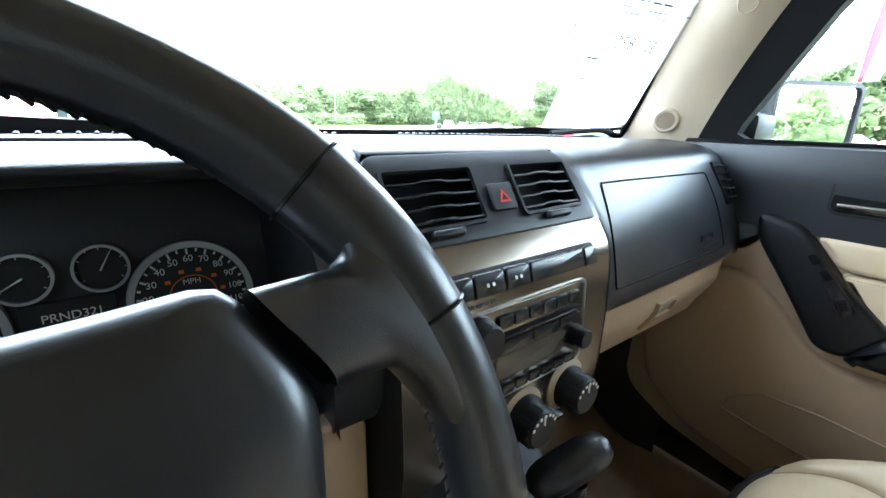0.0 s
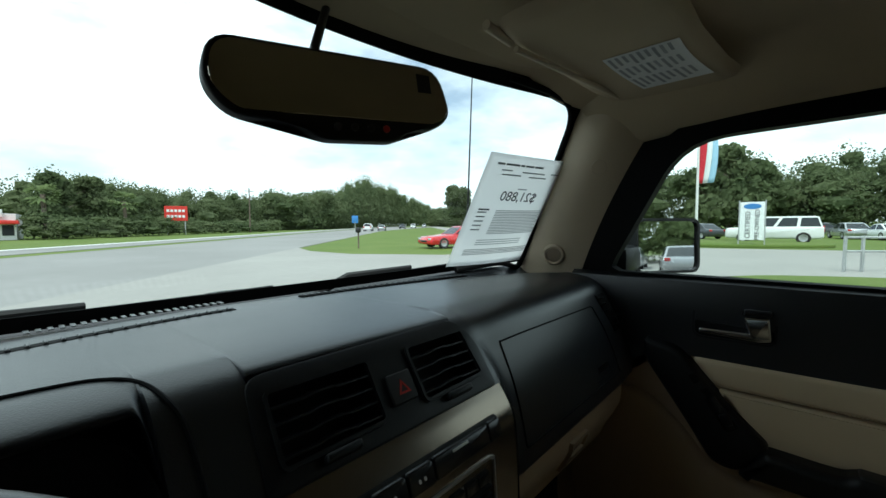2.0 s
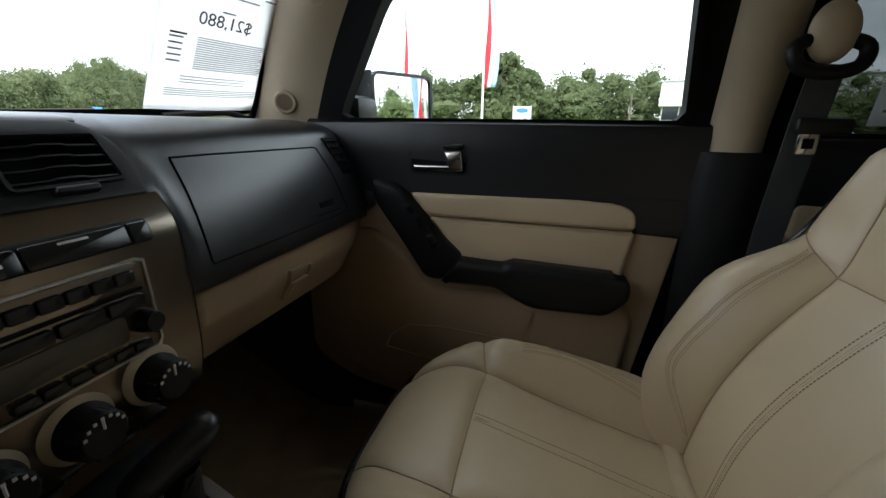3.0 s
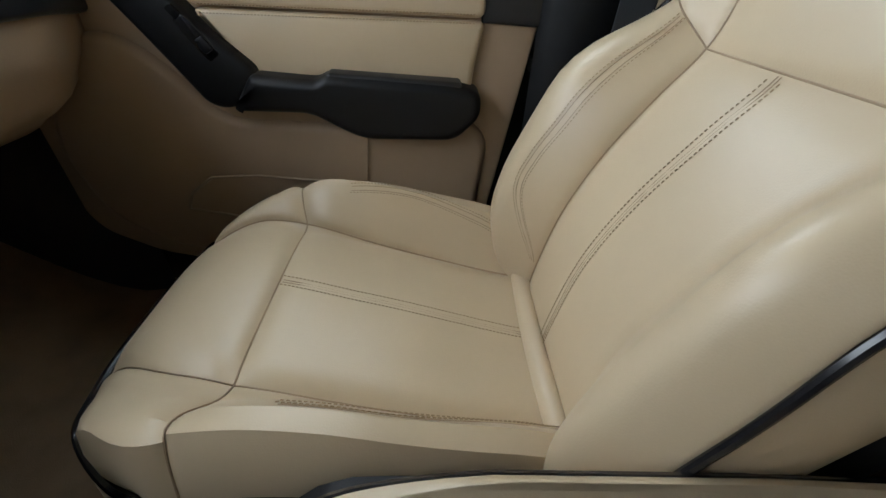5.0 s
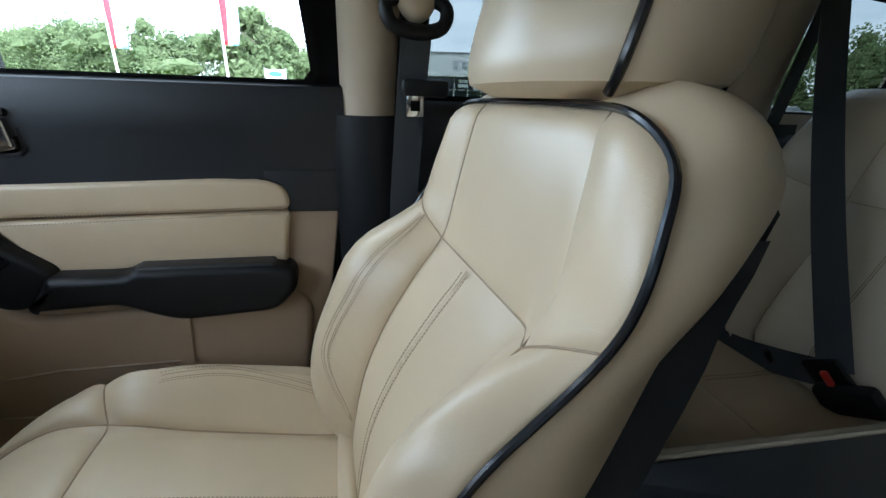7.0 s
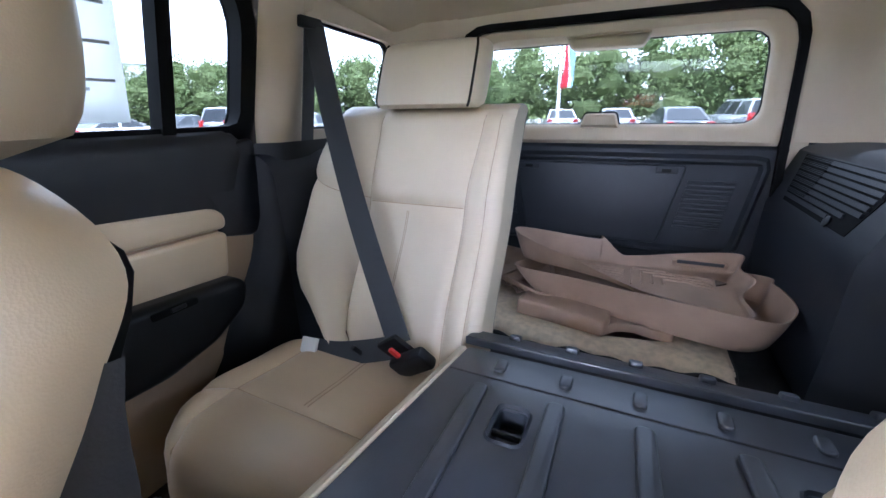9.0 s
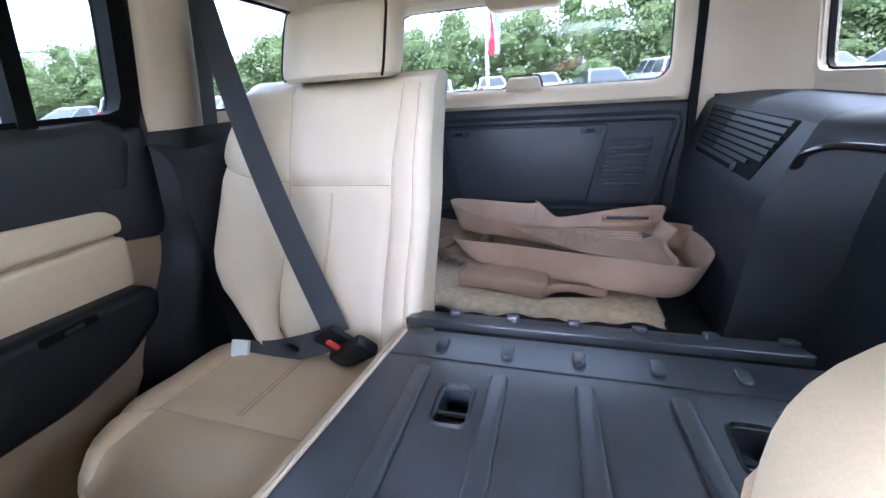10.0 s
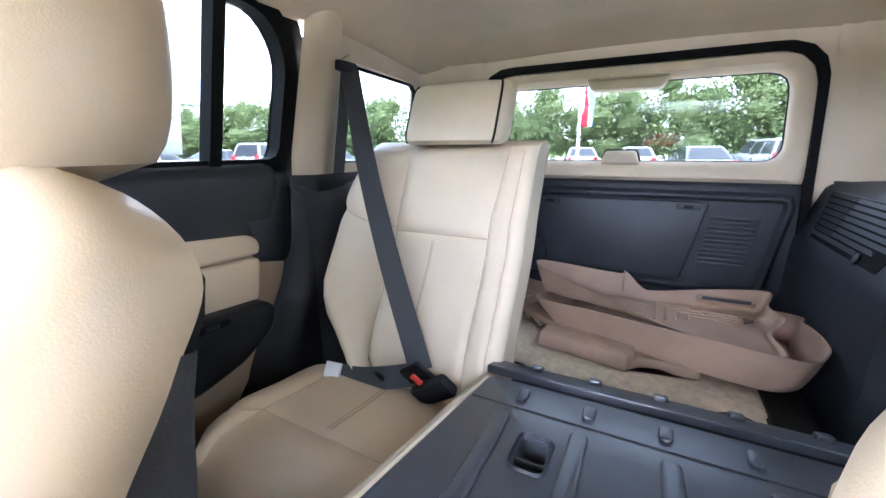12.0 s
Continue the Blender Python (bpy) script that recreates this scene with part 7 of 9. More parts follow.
for sd in (-1, 1):
    bm = B()
    slab(bm, rounded([(sd * 0.215 - 0.032, 1.092), (sd * 0.215 + 0.032, 1.092), (sd * 0.215 + 0.032, 1.110), (sd * 0.215 - 0.032, 1.110)], 0.005), put_l, 0.0145, 0.002, 2, base=0.008)
    lk = part("lid_catch", bm, CHARCOAL, gl, "recessed lid catch")
    bm = B()
    slab(bm, rounded([(sd * 0.215 - 0.012, 1.097), (sd * 0.215 + 0.014, 1.097), (sd * 0.215 + 0.014, 1.106), (sd * 0.215 - 0.012, 1.106)], 0.002), put_l, 0.0155, 0.0005, 1, base=0.012)
    part("catch_slot", bm, SEAL, gl)
    for k in range(11):
        z = 0.925 + 0.0145 * k
        x0 = lerp(0.245, 0.285, (z - 0.86) / 0.26)
        bm = B()
        tube(bm, [put_l(sd * x0, z, 0.004), put_l(sd * (x0 + 0.125), z, 0.004)], 0.0045, 6)
        part("grille_slat", bm, CHARCOAL, tg)
# body ring round the tailgate
bm = B()
ro = [Vector(p) for p in rounded([(-0.522, 0.69), (0.522, 0.69), (0.486, 1.558), (-0.486, 1.558)], [0.05, 0.05, 0.11, 0.11], 9)]
ri = [Vector(p) for p in rounded([(-0.502, 0.70), (0.502, 0.70), (0.466, 1.536), (-0.466, 1.536)], [0.05, 0.05, 0.10, 0.10], 9)]
ring_slab(bm, resample(ro, 80), resample(ri, 80), lambda x, z, hgt: V(x, -1.56 + hgt, z), -0.045, 0.050)
single("frame", bm, SEAL, "black rubber seal round the tailgate opening", "seal", "structure")
bm = B()
ro2 = [Vector(p) for p in rounded([(-0.66, 0.62), (0.66, 0.62), (0.64, 1.70), (-0.64, 1.70)], 0.05)]
ring_slab(bm, resample(ro2, 80), resample(ro, 80), lambda x, z, hgt: V(x, -1.56 + hgt, z), -0.04, 0.012)
single("frame", bm, BEIGE_TRIM, "beige trim round the tailgate opening", "trim", "structure")
bm = B()
for a, b_ in (((-0.80, 0.4), (-0.555, 1.75)), ((0.555, 0.4), (0.80, 1.75))):
    slab(bm, [(a[0], a[1]), (b_[0], a[1]), (b_[0], b_[1]), (a[0], b_[1])], lambda x, z, hgt: V(x, -1.60 + hgt, z), 0.0, 0.002, 1, base=-0.06)
slab(bm, [(-0.56, 1.58), (0.56, 1.58), (0.56, 1.76), (-0.56, 1.76)], lambda x, z, hgt: V(x, -1.60 + hgt, z), 0.0, 0.002, 1, base=-0.06)
slab(bm, [(-0.56, 0.4), (0.56, 0.4), (0.56, 0.71), (-0.56, 0.71)], lambda x, z, hgt: V(x, -1.60 + hgt, z), 0.0, 0.002, 1, base=-0.06)
single("wall_south", bm, HOOD, "dark painted body round the tailgate", "body", "structure")

for side in (1, -1):
    bm = B()

    def dpillar(s, t, side=side):
        z = lerp(1.19, 1.64, t)
        x0, x1 = lerp(0.515, 0.498, t), side_x(z) - 0.004
        return V(side * lerp(x0, x1, s ** 0.8), -1.545 + 0.19 * s ** 1.6, z)

    grid(bm, dpillar, 16, 12)
    single("pillar", bm, BEIGE_TRIM, "beige trim on the rear corner pillar", "pillar", "structure")
    bm = B()
    grid(bm, lambda s, t, side=side: V(side * lerp(0.515, 0.70, s), -1.552 + 0.02 * s, lerp(0.66, 1.19, t)), 6, 8)
    single("trim", bm, CHARCOAL, "charcoal corner trim beside the tailgate", "trim", "structure")

# ---- load bay side trims with louvres ----
for side in (1, -1):
    qt = thing("load_bay_trim", "charcoal moulded load bay side trim with louvred grille", "side trim", (side * 0.6, -1.25, 0.9), "load bay trims")
    bm = B()
    prof_q = [(0.700, 1.200), (0.640, 1.198), (0.580, 1.190), (0.548, 1.180), (0.536, 1.170), (0.490, 1.045), (0.484, 1.028), (0.481, 1.00), (0.478, 0.85), (0.470, 0.70)]
    deep = [(0.700, 1.200), (0.662, 1.195), (0.640, 1.180), (0.628, 1.165), (0.622, 1.150), (0.614, 1.045), (0.612, 1.028), (0.610, 1.00), (0.606, 0.85), (0.600, 0.70)]
    rows_q = [[V(side * x, y, z) for x, z in prof_q] for y in (-1.56, -1.40, -1.22, -1.08, -1.00, -0.962, -0.950)]
    # the block ends at a ridge; the trim steps back to a hollow beyond it
    for k, dy in ((0.06, 0.004), (0.25, 0.018), (0.6, 0.035), (0.9, 0.060), (1.0, 0.10), (1.0, 0.20)):
        rows_q.append([V(side * lerp(x, xd, k), -0.950 + dy + 0.05 * max(0, 1.10 - z) * 0.4, lerp(z, zd, k)) for (x, z), (xd, zd) in zip(prof_q, deep)])
    loft(bm, rows_q, closed=False, caps=False)
    part("trim_body", bm, CHARCOAL, qt, "charcoal moulded trim body", sharp=28)

    def on_lv(a, b, hgt, side=side):
        """a: along y, b: 0 at the top edge, 1 at the lower edge."""
        x, z = lerp(0.534, 0.492, b), lerp(1.166, 1.051, b)
        return V(side * (x - 0.94 * hgt), a, z + 0.34 * hgt)

    bm = B()
    slab(bm, rounded([(-1.475, 0.0), (-1.000, -0.03), (-1.045, 1.0), (-1.42, 1.0)], 0.012), on_lv, 0.0012, 0.0004, 1, base=-0.002)
    part("louvre_back", bm, SEAL, qt, "dark hollow behind the louvres")
    for k in range(8):
        b = 0.045 + 0.118 * k
        y0, y1 = lerp(-1.455, -1.415, b), lerp(-1.012, -1.052, b)
        if k > 5:
            y1 -= 0.05 * (k - 5)
        bm = B()
        ribbon(bm, [on_lv(y0, b, 0.003), on_lv(y1, b, 0.003)], 0.0098, 0.0045, on_lv(0, 1, 0) - on_lv(0, 0, 0))
        part("louvre", bm, CHARCOAL, qt)
    bm = B()
    for k in range(26):
        b = 0.02 + 0.030 * k
        tube(bm, [on_lv(lerp(-1.452, -1.415, b), b, 0.0046), on_lv(lerp(-1.29, -1.30, b), b, 0.0046)], 0.0014, 4)
    ob = part("grille_mesh", bm, SEAL, qt, "dark mesh over the louvres")
    ob["kind"] = "stuff"
    bm = B()
    disc(bm, on_lv(-1.135, 0.93, 0.002), on_lv(0, 0, 1) - on_lv(0, 0, 0), [(0.012, 0), (0.012, 0.003), (0.009, 0.0045), (0.0, 0.0045)], 20)
    part("round_knob", bm, CHARCOAL, qt, "small round turn knob")
    if side < 0:
        bm = B()
        hp = [V(-0.518, -0.945, 1.100), V(-0.512, -0.915, 1.126), V(-0.522, -0.87, 1.146), V(-0.550, -0.82, 1.150), V(-0.590, -0.79, 1.145)]
        tube(bm, spline(hp, 8), 0.010, 10, squash=0.6)
        part("grab_handle", bm, BLACK_GLOSS, qt, "glossy black grab handle")

# ---- load floor and the mats on it ----
bm = B()
rbox(bm, V(0, -1.22, 0.715), (1.02, 0.74, 0.03), 0.006)
single("load_floor", bm, DARK_CARPET, "dark carpeted load bay floor", "load floor", "structure")

carpet = thing("carpet_mat", "sand coloured carpet mat with a dark bound edge", "floor mat", (-0.1, -1.2, 0.74))


def wavy(t):
    return 0.008 * math.sin(9 * t) + 0.006 * math.sin(23 * t + 1)


def edge_y(x):
    return -0.948 + wavy(x * 3) - 0.01 * smooth01(0.1, 0.2, x)


bm = B()


def pile(s, t):
    x = lerp(0.235, -0.362, s)
    y = lerp(edge_y(x), -1.50, t)
    z = 0.764 + 0.006 * noise.noise(V(x * 9, y * 9, 0)) - 0.012 * (1 - smooth01(0, 0.06, t))
    return V(x, y, z)


grid(bm, pile, 60, 40)
cm = part("carpet_top", bm, CARPET_LIGHT, carpet, "sand carpet pile")
sol = cm.modifiers.new("thick", "SOLIDIFY")
sol.thickness, sol.offset = 0.012, -1
bm = B()
tube(bm, [pile(1, lerp(0.6, 0, k / 20)) + V(0, 0, -0.006) for k in range(21)] + [pile(1 - k / 60, 0) + V(0, 0.002, -0.006) for k in range(1, 61)], 0.006, 8)
part("binding", bm, BLACK_MATT, carpet, "dark bound edge")


def tray(name, label, base, wall_h, outline, floor_z, flare, tilt=(0, 0), grooves=True, at=(0, 0, 0), cut=None):
    """A moulded mat: a grooved floor with a thin raised wall round it."""
    ob = thing(name, label, "floor mat", at, "rubber mats")
    pts = resample([Vector(p) for p in outline], 120)
    if area2(pts) < 0:
        pts.reverse()
    cx_, cy_ = sum(p.x for p in pts) / 120, sum(p.y for p in pts) / 120

    def lift(x, y):
        return floor_z + tilt[0] * (x - cx_) + tilt[1] * (y - cy_)

    rings = []
    for d, hgt in ((0.05, 0.0), (0.018, 0.002), (0.006, 0.012), (0.0, 0.03), (-flare * 0.5, 0.5), (-flare, 1.0), (-flare - 0.004, 1.0), (-flare * 0.5 - 0.004, 0.5), (-0.004, 0.03), (0.004, -0.004), (0.05, -0.006)):
        src = inset2(pts, d)
        ring = []
        for k, p in enumerate(src):
            w = wall_h(pts[k].x, pts[k].y)
            hh = hgt * w if abs(hgt) > 0.02 else hgt
            ring.append(V(p.x, p.y, lift(p.x, p.y) + hh))
        rings.append(ring)
    bm = B()
    loft(bm, rings, caps=False)
    part("wall", bm, TAN_RUBBER, ob, "tan moulded wall", sharp=50)
    bm = B()
    fl = inset2(pts, 0.05)
    top = bm.faces.new([bm.verts.new(V(p.x, p.y, lift(p.x, p.y))) for p in fl])
    bmesh.ops.triangulate(bm, faces=[top], ngon_method="EAR_CLIP")
    fo_ = part("mat_floor", bm, TAN_RUBBER, ob, "tan rubber floor")
    return ob, lift


def liner(label, base, top, floor_z):
    """A deep moulded floor liner: a thin flared wall from a base outline to an uneven top edge."""
    ob = thing("rubber_mat", label, "floor mat", (base[0][0], base[0][1], floor_z), "rubber mats")
    lo = spline([(x, y, floor_z) for x, y in base], 8, closed=True)
    hi = spline(top, 8, closed=True)
    n = len(lo)
    mid = sum(lo, V(0, 0, 0)) / n

    def out(p, d):
        v = V(p.x - mid.x, p.y - mid.y, 0).normalized()
        return p + v * d

    rings = [[p.lerp(mid, 0.16) for p in lo], [p.lerp(mid, 0.03) + V(0, 0, 0.001) for p in lo]]
    for k in (0.08, 0.3, 0.6, 0.9, 1.0):
        rings.append([a.lerp(b, k) + V(0, 0, -0.006 * math.sin(math.pi * k)) for a, b in zip(lo, hi)])
    for k in (1.0, 0.9, 0.6, 0.3, 0.05):
        rings.append([out(a.lerp(b, k) + V(0, 0, -0.006 * math.sin(math.pi * k)), 0.0035) for a, b in zip(lo, hi)])
    rings.append([p.lerp(mid, 0.1) + V(0, 0, -0.004) for p in lo])
    bm = B()
    loft(bm, rings, caps=False)
    part("wall", bm, TAN_RUBBER, ob, "tan moulded wall", sharp=55)
    bm = B()
    f = bm.faces.new([bm.verts.new(p.lerp(mid, 0.158)) for p in lo])
    bmesh.ops.triangulate(bm, faces=[f], ngon_method="EAR_CLIP")
    part("mat_floor", bm, TAN_RUBBER, ob, "tan rubber floor")
    return ob


liner("tan moulded rubber floor liner with high walls",
      [(0.075, -1.140), (-0.020, -1.112), (-0.157, -1.068), (-0.285, -1.030), (-0.362, -1.018), (-0.408, -1.040), (-0.440, -1.085), (-0.452, -1.150), (-0.448, -1.240), (-0.420, -1.330), (0.020, -1.420), (0.110, -1.300)],
      [(0.146, -1.124, 0.873), (-0.016, -1.087, 0.875), (-0.157, -1.053, 0.875), (-0.280, -1.024, 0.876), (-0.378, -1.002, 0.876), (-0.428, -1.004, 0.878), (-0.462, -1.061, 0.880), (-0.471, -1.129, 0.880), (-0.462, -1.223, 0.876), (-0.430, -1.330, 0.862), (0.020, -1.440, 0.830), (0.140, -1.300, 0.835)], 0.786)
UF = 0.845
ta = liner("tan grooved rubber floor liner lying inside another",
           [(0.150, -1.262), (0.060, -1.235), (-0.020, -1.205), (-0.090, -1.180), (-0.170, -1.140), (-0.280, -1.110), (-0.380, -1.088), (-0.385, -1.190), (-0.385, -1.250), (-0.385, -1.290), (-0.390, -1.340), (-0.300, -1.335), (-0.155, -1.318), (-0.115, -1.316), (-0.064, -1.318), (-0.040, -1.318), (0.140, -1.325)],
           [(0.180, -1.270, 0.925), (0.082, -1.218, 0.905), (-0.003, -1.192, 0.889), (-0.084, -1.150, 0.874), (-0.184, -1.098, 0.861), (-0.290, -1.085, 0.852), (-0.398, -1.072, 0.849), (-0.398, -1.190, 0.850), (-0.430, -1.248, 0.872), (-0.403, -1.290, 0.885), (-0.418, -1.368, 0.900), (-0.312, -1.348, 0.898), (-0.156, -1.324, 0.876), (-0.114, -1.322, 0.880), (-0.063, -1.338, 0.921), (-0.042, -1.328, 0.914), (0.178, -1.338, 0.925)], UF)
# tread ridges: nested angles and a few straight runs
for k in range(4):
    d = 0.020 * k
    bm = B()
    pts_ = [(-0.150 - d * 1.3, -1.175 - d * 0.5), (-0.150 - d * 1.3, -1.298 + d), (-0.240 - d * 0.8, -1.302 + d), (-0.250 - d * 0.9, -1.290 + d), (-0.345, -1.285 + d * 1.1)]
    for a, b in zip(pts_, pts_[1:]):
        tube(bm, [V(a[0], a[1], UF + 0.0005), V(b[0], b[1], UF + 0.0005)], 0.0032, 6)
    part("tread_ridge", bm, TAN_RUBBER, ta)
for k in range(5):
    bm = B()
    y = -1.205 - 0.019 * k
    tube(bm, [V(-0.130, y, UF + 0.0005), V(0.0 + 0.012 * k, y - 0.012, UF + 0.0005)], 0.0026, 6)
    part("tread_ridge", bm, TAN_RUBBER, ta)
bm = B()
rbox(bm, V(-0.318, -1.322, UF + 0.030), (0.135, 0.016, 0.020), 0.005, turned(-30, 0, 2))
part("retainer", bm, TAN_RUBBER, ta, "tan retainer lip")
bm = B()
rbox(bm, V(-0.318, -1.312, UF + 0.034), (0.112, 0.004, 0.011), 0.001, turned(-30, 0, 2))
part("retainer_label", bm, INK, ta, "dark label strip")
bm = B()
slab(bm, rounded([(-0.350, -1.235), (-0.378, -1.262), (-0.352, -1.275)], 0.003), lambda x, y, hgt: V(x, y, UF + 0.002 + hgt), 0.004, 0.001, 1)
part("emblem", bm, M("brown_mark", (0.12, 0.08, 0.06), 0.6, bump=0.0), ta, "small dark embossed mark")

B_OUT = rounded([(0.42, -1.29), (0.258, -1.205), (0.064, -1.106), (0.035, -1.130), (0.10, -1.40), (0.40, -1.44)], 0.015)
tb, lift_b = tray("rubber_mat", "tan ribbed rubber mat under the floor liner", 0, lambda x, y: 0.022 + 0.004 * noise.noise(V(x * 10, y * 10, 0)), B_OUT, 0.800, 0.006, (0.07, 0.0))
for k in range(6):
    bm = B()
    x = 0.36 - 0.045 * k
    y = -1.235 + 0.028 * k
    for dx, dy in ((0.055, -0.085), (-0.05, -0.12)):
        a, b = V(x, y - 0.02, 0), V(x + dx, y - 0.02 + dy, 0)
        tube(bm, [V(p.x, p.y, lift_b(p.x, p.y) + 0.001) for p in (a, b)], 0.0042, 6)
    part("tread_bar", bm, TAN_RUBBER, tb)
tc = thing("rubber_mat", "small tan rubber mat lying on the carpet", "floor mat", (0.0, -1.06, 0.77), "rubber mats")
bm = B()
slab(bm, rounded([(0.126, -1.050), (-0.098, -1.006), (-0.112, -1.030), (-0.108, -1.110), (0.110, -1.150)], [0.012, 0.010, 0.02, 0.01, 0.01]), lambda x, y, hgt: V(x - 0.12 * max(0.0, hgt - 0.01), y - 0.2 * max(0.0, hgt), 0.774 + hgt), 0.030, 0.008, 3, base=-0.008)
part("raised_rest", bm, TAN_RUBBER, tc, "tan raised block of the mat")
bm = B()
slab(bm, rounded([(-0.100, -1.012), (-0.128, -1.046), (-0.166, -1.056), (-0.205, -1.044), (-0.234, -1.040), (-0.252, -1.042), (-0.258, -1.110), (-0.100, -1.110)], 0.010), lambda x, y, hgt: V(x, y, 0.774 + hgt), 0.016, 0.006, 3, base=-0.008)
part("mat_tongue", bm, TAN_RUBBER, tc)

# sticker sheet on the rear door glass
ws_ = thing("window_sheet", "large white printed sheet on the rear door glass", "paper sheet", (0.69, -0.36, 1.40))


def on_ws(y, z, hgt):
    return V(side_x(z) + 0.018 - hgt, y, z)


bm = B()
grid(bm, lambda s, t: on_ws(lerp(-0.175, -0.535, s), lerp(1.275, 1.535, t), 0.0), 8, 6)
pp = part("paper", bm, SHEET_MAT, ws_)
sol = pp.modifiers.new("thick", "SOLIDIFY")
sol.thickness = 0.0004
for k in range(16):
    bm = B()
    z = 1.52 - 0.0145 * k
    y0 = -0.19 - 0.05 * (k % 3)
    y1 = -0.52 + 0.04 * ((k * 5) % 4)
    grid(bm, lambda s, t: on_ws(lerp(y0, y1, s), z - 0.005 * t, 0.001), 2, 1)
    part("print_line", bm, PALE_INK, ws_, smooth=False)

# ---- outside: ground, road, verge, woods ----
def outdoor(name, cols, scale, rough=0.9, bump=0.6):
    """Ground cover with three mixed tones at two scales."""
    m = bpy.data.materials.new(name)
    m.use_nodes = True
    nt = m.node_tree
    b = nt.nodes["Principled BSDF"]
    co = nt.nodes.new("ShaderNodeTexCoord")
    n1, n2 = nt.nodes.new("ShaderNodeTexNoise"), nt.nodes.new("ShaderNodeTexNoise")
    n1.inputs["Scale"].default_value, n2.inputs["Scale"].default_value = scale, scale * 22
    n1.inputs["Detail"].default_value, n2.inputs["Detail"].default_value = 4, 4
    mx1, mx2 = nt.nodes.new("ShaderNodeMixRGB"), nt.nodes.new("ShaderNodeMixRGB")
    mx1.inputs["Color1"].default_value, mx1.inputs["Color2"].default_value = (*cols[0], 1), (*cols[1], 1)
    mx2.inputs["Color2"].default_value = (*cols[2], 1)
    for n in (n1, n2):
        nt.links.new(co.outputs["Object"], n.inputs["Vector"])
    rp = nt.nodes.new("ShaderNodeValToRGB")
    rp.color_ramp.elements[0].position, rp.color_ramp.elements[1].position = 0.35, 0.65
    nt.links.new(n1.outputs["Fac"], rp.inputs["Fac"])
    nt.links.new(rp.outputs["Color"], mx1.inputs["Fac"])
    ml = nt.nodes.new("ShaderNodeMath")
    ml.operation = "MULTIPLY"
    ml.inputs[1].default_value = 0.7
    nt.links.new(n2.outputs["Fac"], ml.inputs[0])
    nt.links.new(ml.outputs[0], mx2.inputs["Fac"])
    nt.links.new(mx1.outputs["Color"], mx2.inputs["Color1"])
    nt.links.new(mx2.outputs["Color"], b.inputs["Base Color"])
    b.inputs["Roughness"].default_value = rough
    b.inputs["Specular IOR Level"].default_value = 0.2
    return m


GRASS = outdoor("mown_grass", [(0.11, 0.16, 0.035), (0.15, 0.19, 0.05), (0.08, 0.115, 0.025)], 0.25)
ASPHALT = outdoor("worn_pale_asphalt", [(0.30, 0.29, 0.275), (0.36, 0.35, 0.33), (0.24, 0.235, 0.225)], 0.18)
ROAD = outdoor("grey_road_surface", [(0.24, 0.235, 0.23), (0.30, 0.295, 0.29), (0.2, 0.195, 0.19)], 0.12)
def leafy(m, fac):
    """Lets some light through the leaves."""
    nt = m.node_tree
    b, out = nt.nodes["Principled BSDF"], nt.nodes["Material Output"]
    tl, mx = nt.nodes.new("ShaderNodeBsdfTranslucent"), nt.nodes.new("ShaderNodeMixShader")
    src = b.inputs["Base Color"].links[0].from_socket
    nt.links.new(src, tl.inputs["Color"])
    mx.inputs["Fac"].default_value = fac
    nt.links.new(b.outputs[0], mx.inputs[1])
    nt.links.new(tl.outputs[0], mx.inputs[2])
    nt.links.new(mx.outputs[0], out.inputs["Surface"])
    return m


LEAF = leafy(outdoor("green_leaves", [(0.095, 0.130, 0.058), (0.195, 0.225, 0.115), (0.085, 0.112, 0.055)], 0.13), 0.45)
LEAF_PALE = leafy(outdoor("pale_green_leaves", [(0.19, 0.25, 0.11), (0.25, 0.30, 0.14), (0.135, 0.18, 0.075)], 0.4), 0.5)
BARK = M("grey_brown_bark", (0.16, 0.125, 0.095), 0.9, var=0.3, bump=0.5, bscale=40)
WHITE_PAINT = M("white_car_paint", (0.78, 0.79, 0.8), 0.2, var=0.02, bump=0.0, coat=0.5)
SILVER_PAINT = M("silver_car_paint", (0.45, 0.46, 0.48), 0.25, metal=0.5, var=0.03, bump=0.0, coat=0.5)
RED_PAINT = M("red_car_paint", (0.55, 0.02, 0.025), 0.2, var=0.03, bump=0.0, coat=0.6)
DARK_PAINT = M("dark_grey_car_paint", (0.05, 0.055, 0.065), 0.2, var=0.03, bump=0.0, coat=0.6)
CAR_GLASS = M("dark_car_glass", (0.02, 0.025, 0.03), 0.08, var=0.05, bump=0.0)
TYRE = M("black_tyre_rubber", (0.02, 0.02, 0.02), 0.85, var=0.1, bump=0.2)
LAMP_RED = M("red_lamp_lens", (0.45, 0.02, 0.02), 0.2, var=0.05, bump=0.0)
STEEL = M("galvanised_steel", (0.5, 0.51, 0.52), 0.45, metal=0.6, var=0.1, bump=0.0)
WALL_WHITE = M("white_render", (0.72, 0.72, 0.72), 0.7, var=0.06, vscale=1.5, bump=0.1, bscale=30)
WALL_GREY = M("grey_panel", (0.35, 0.36, 0.38), 0.6, var=0.06, bump=0.0)
BLUE = M("blue_sign", (0.05, 0.2, 0.5), 0.5, var=0.03, bump=0.0)
CLOTH_WHITE = M("white_flag_cloth", (0.8, 0.82, 0.84), 0.8, var=0.03, bump=0.0)
CLOTH_BLUE = M("pale_blue_flag_cloth", (0.35, 0.55, 0.72), 0.8, var=0.05, bump=0.0)
CLOTH_RED = M("red_flag_cloth", (0.6, 0.03, 0.05), 0.8, var=0.05, bump=0.0)

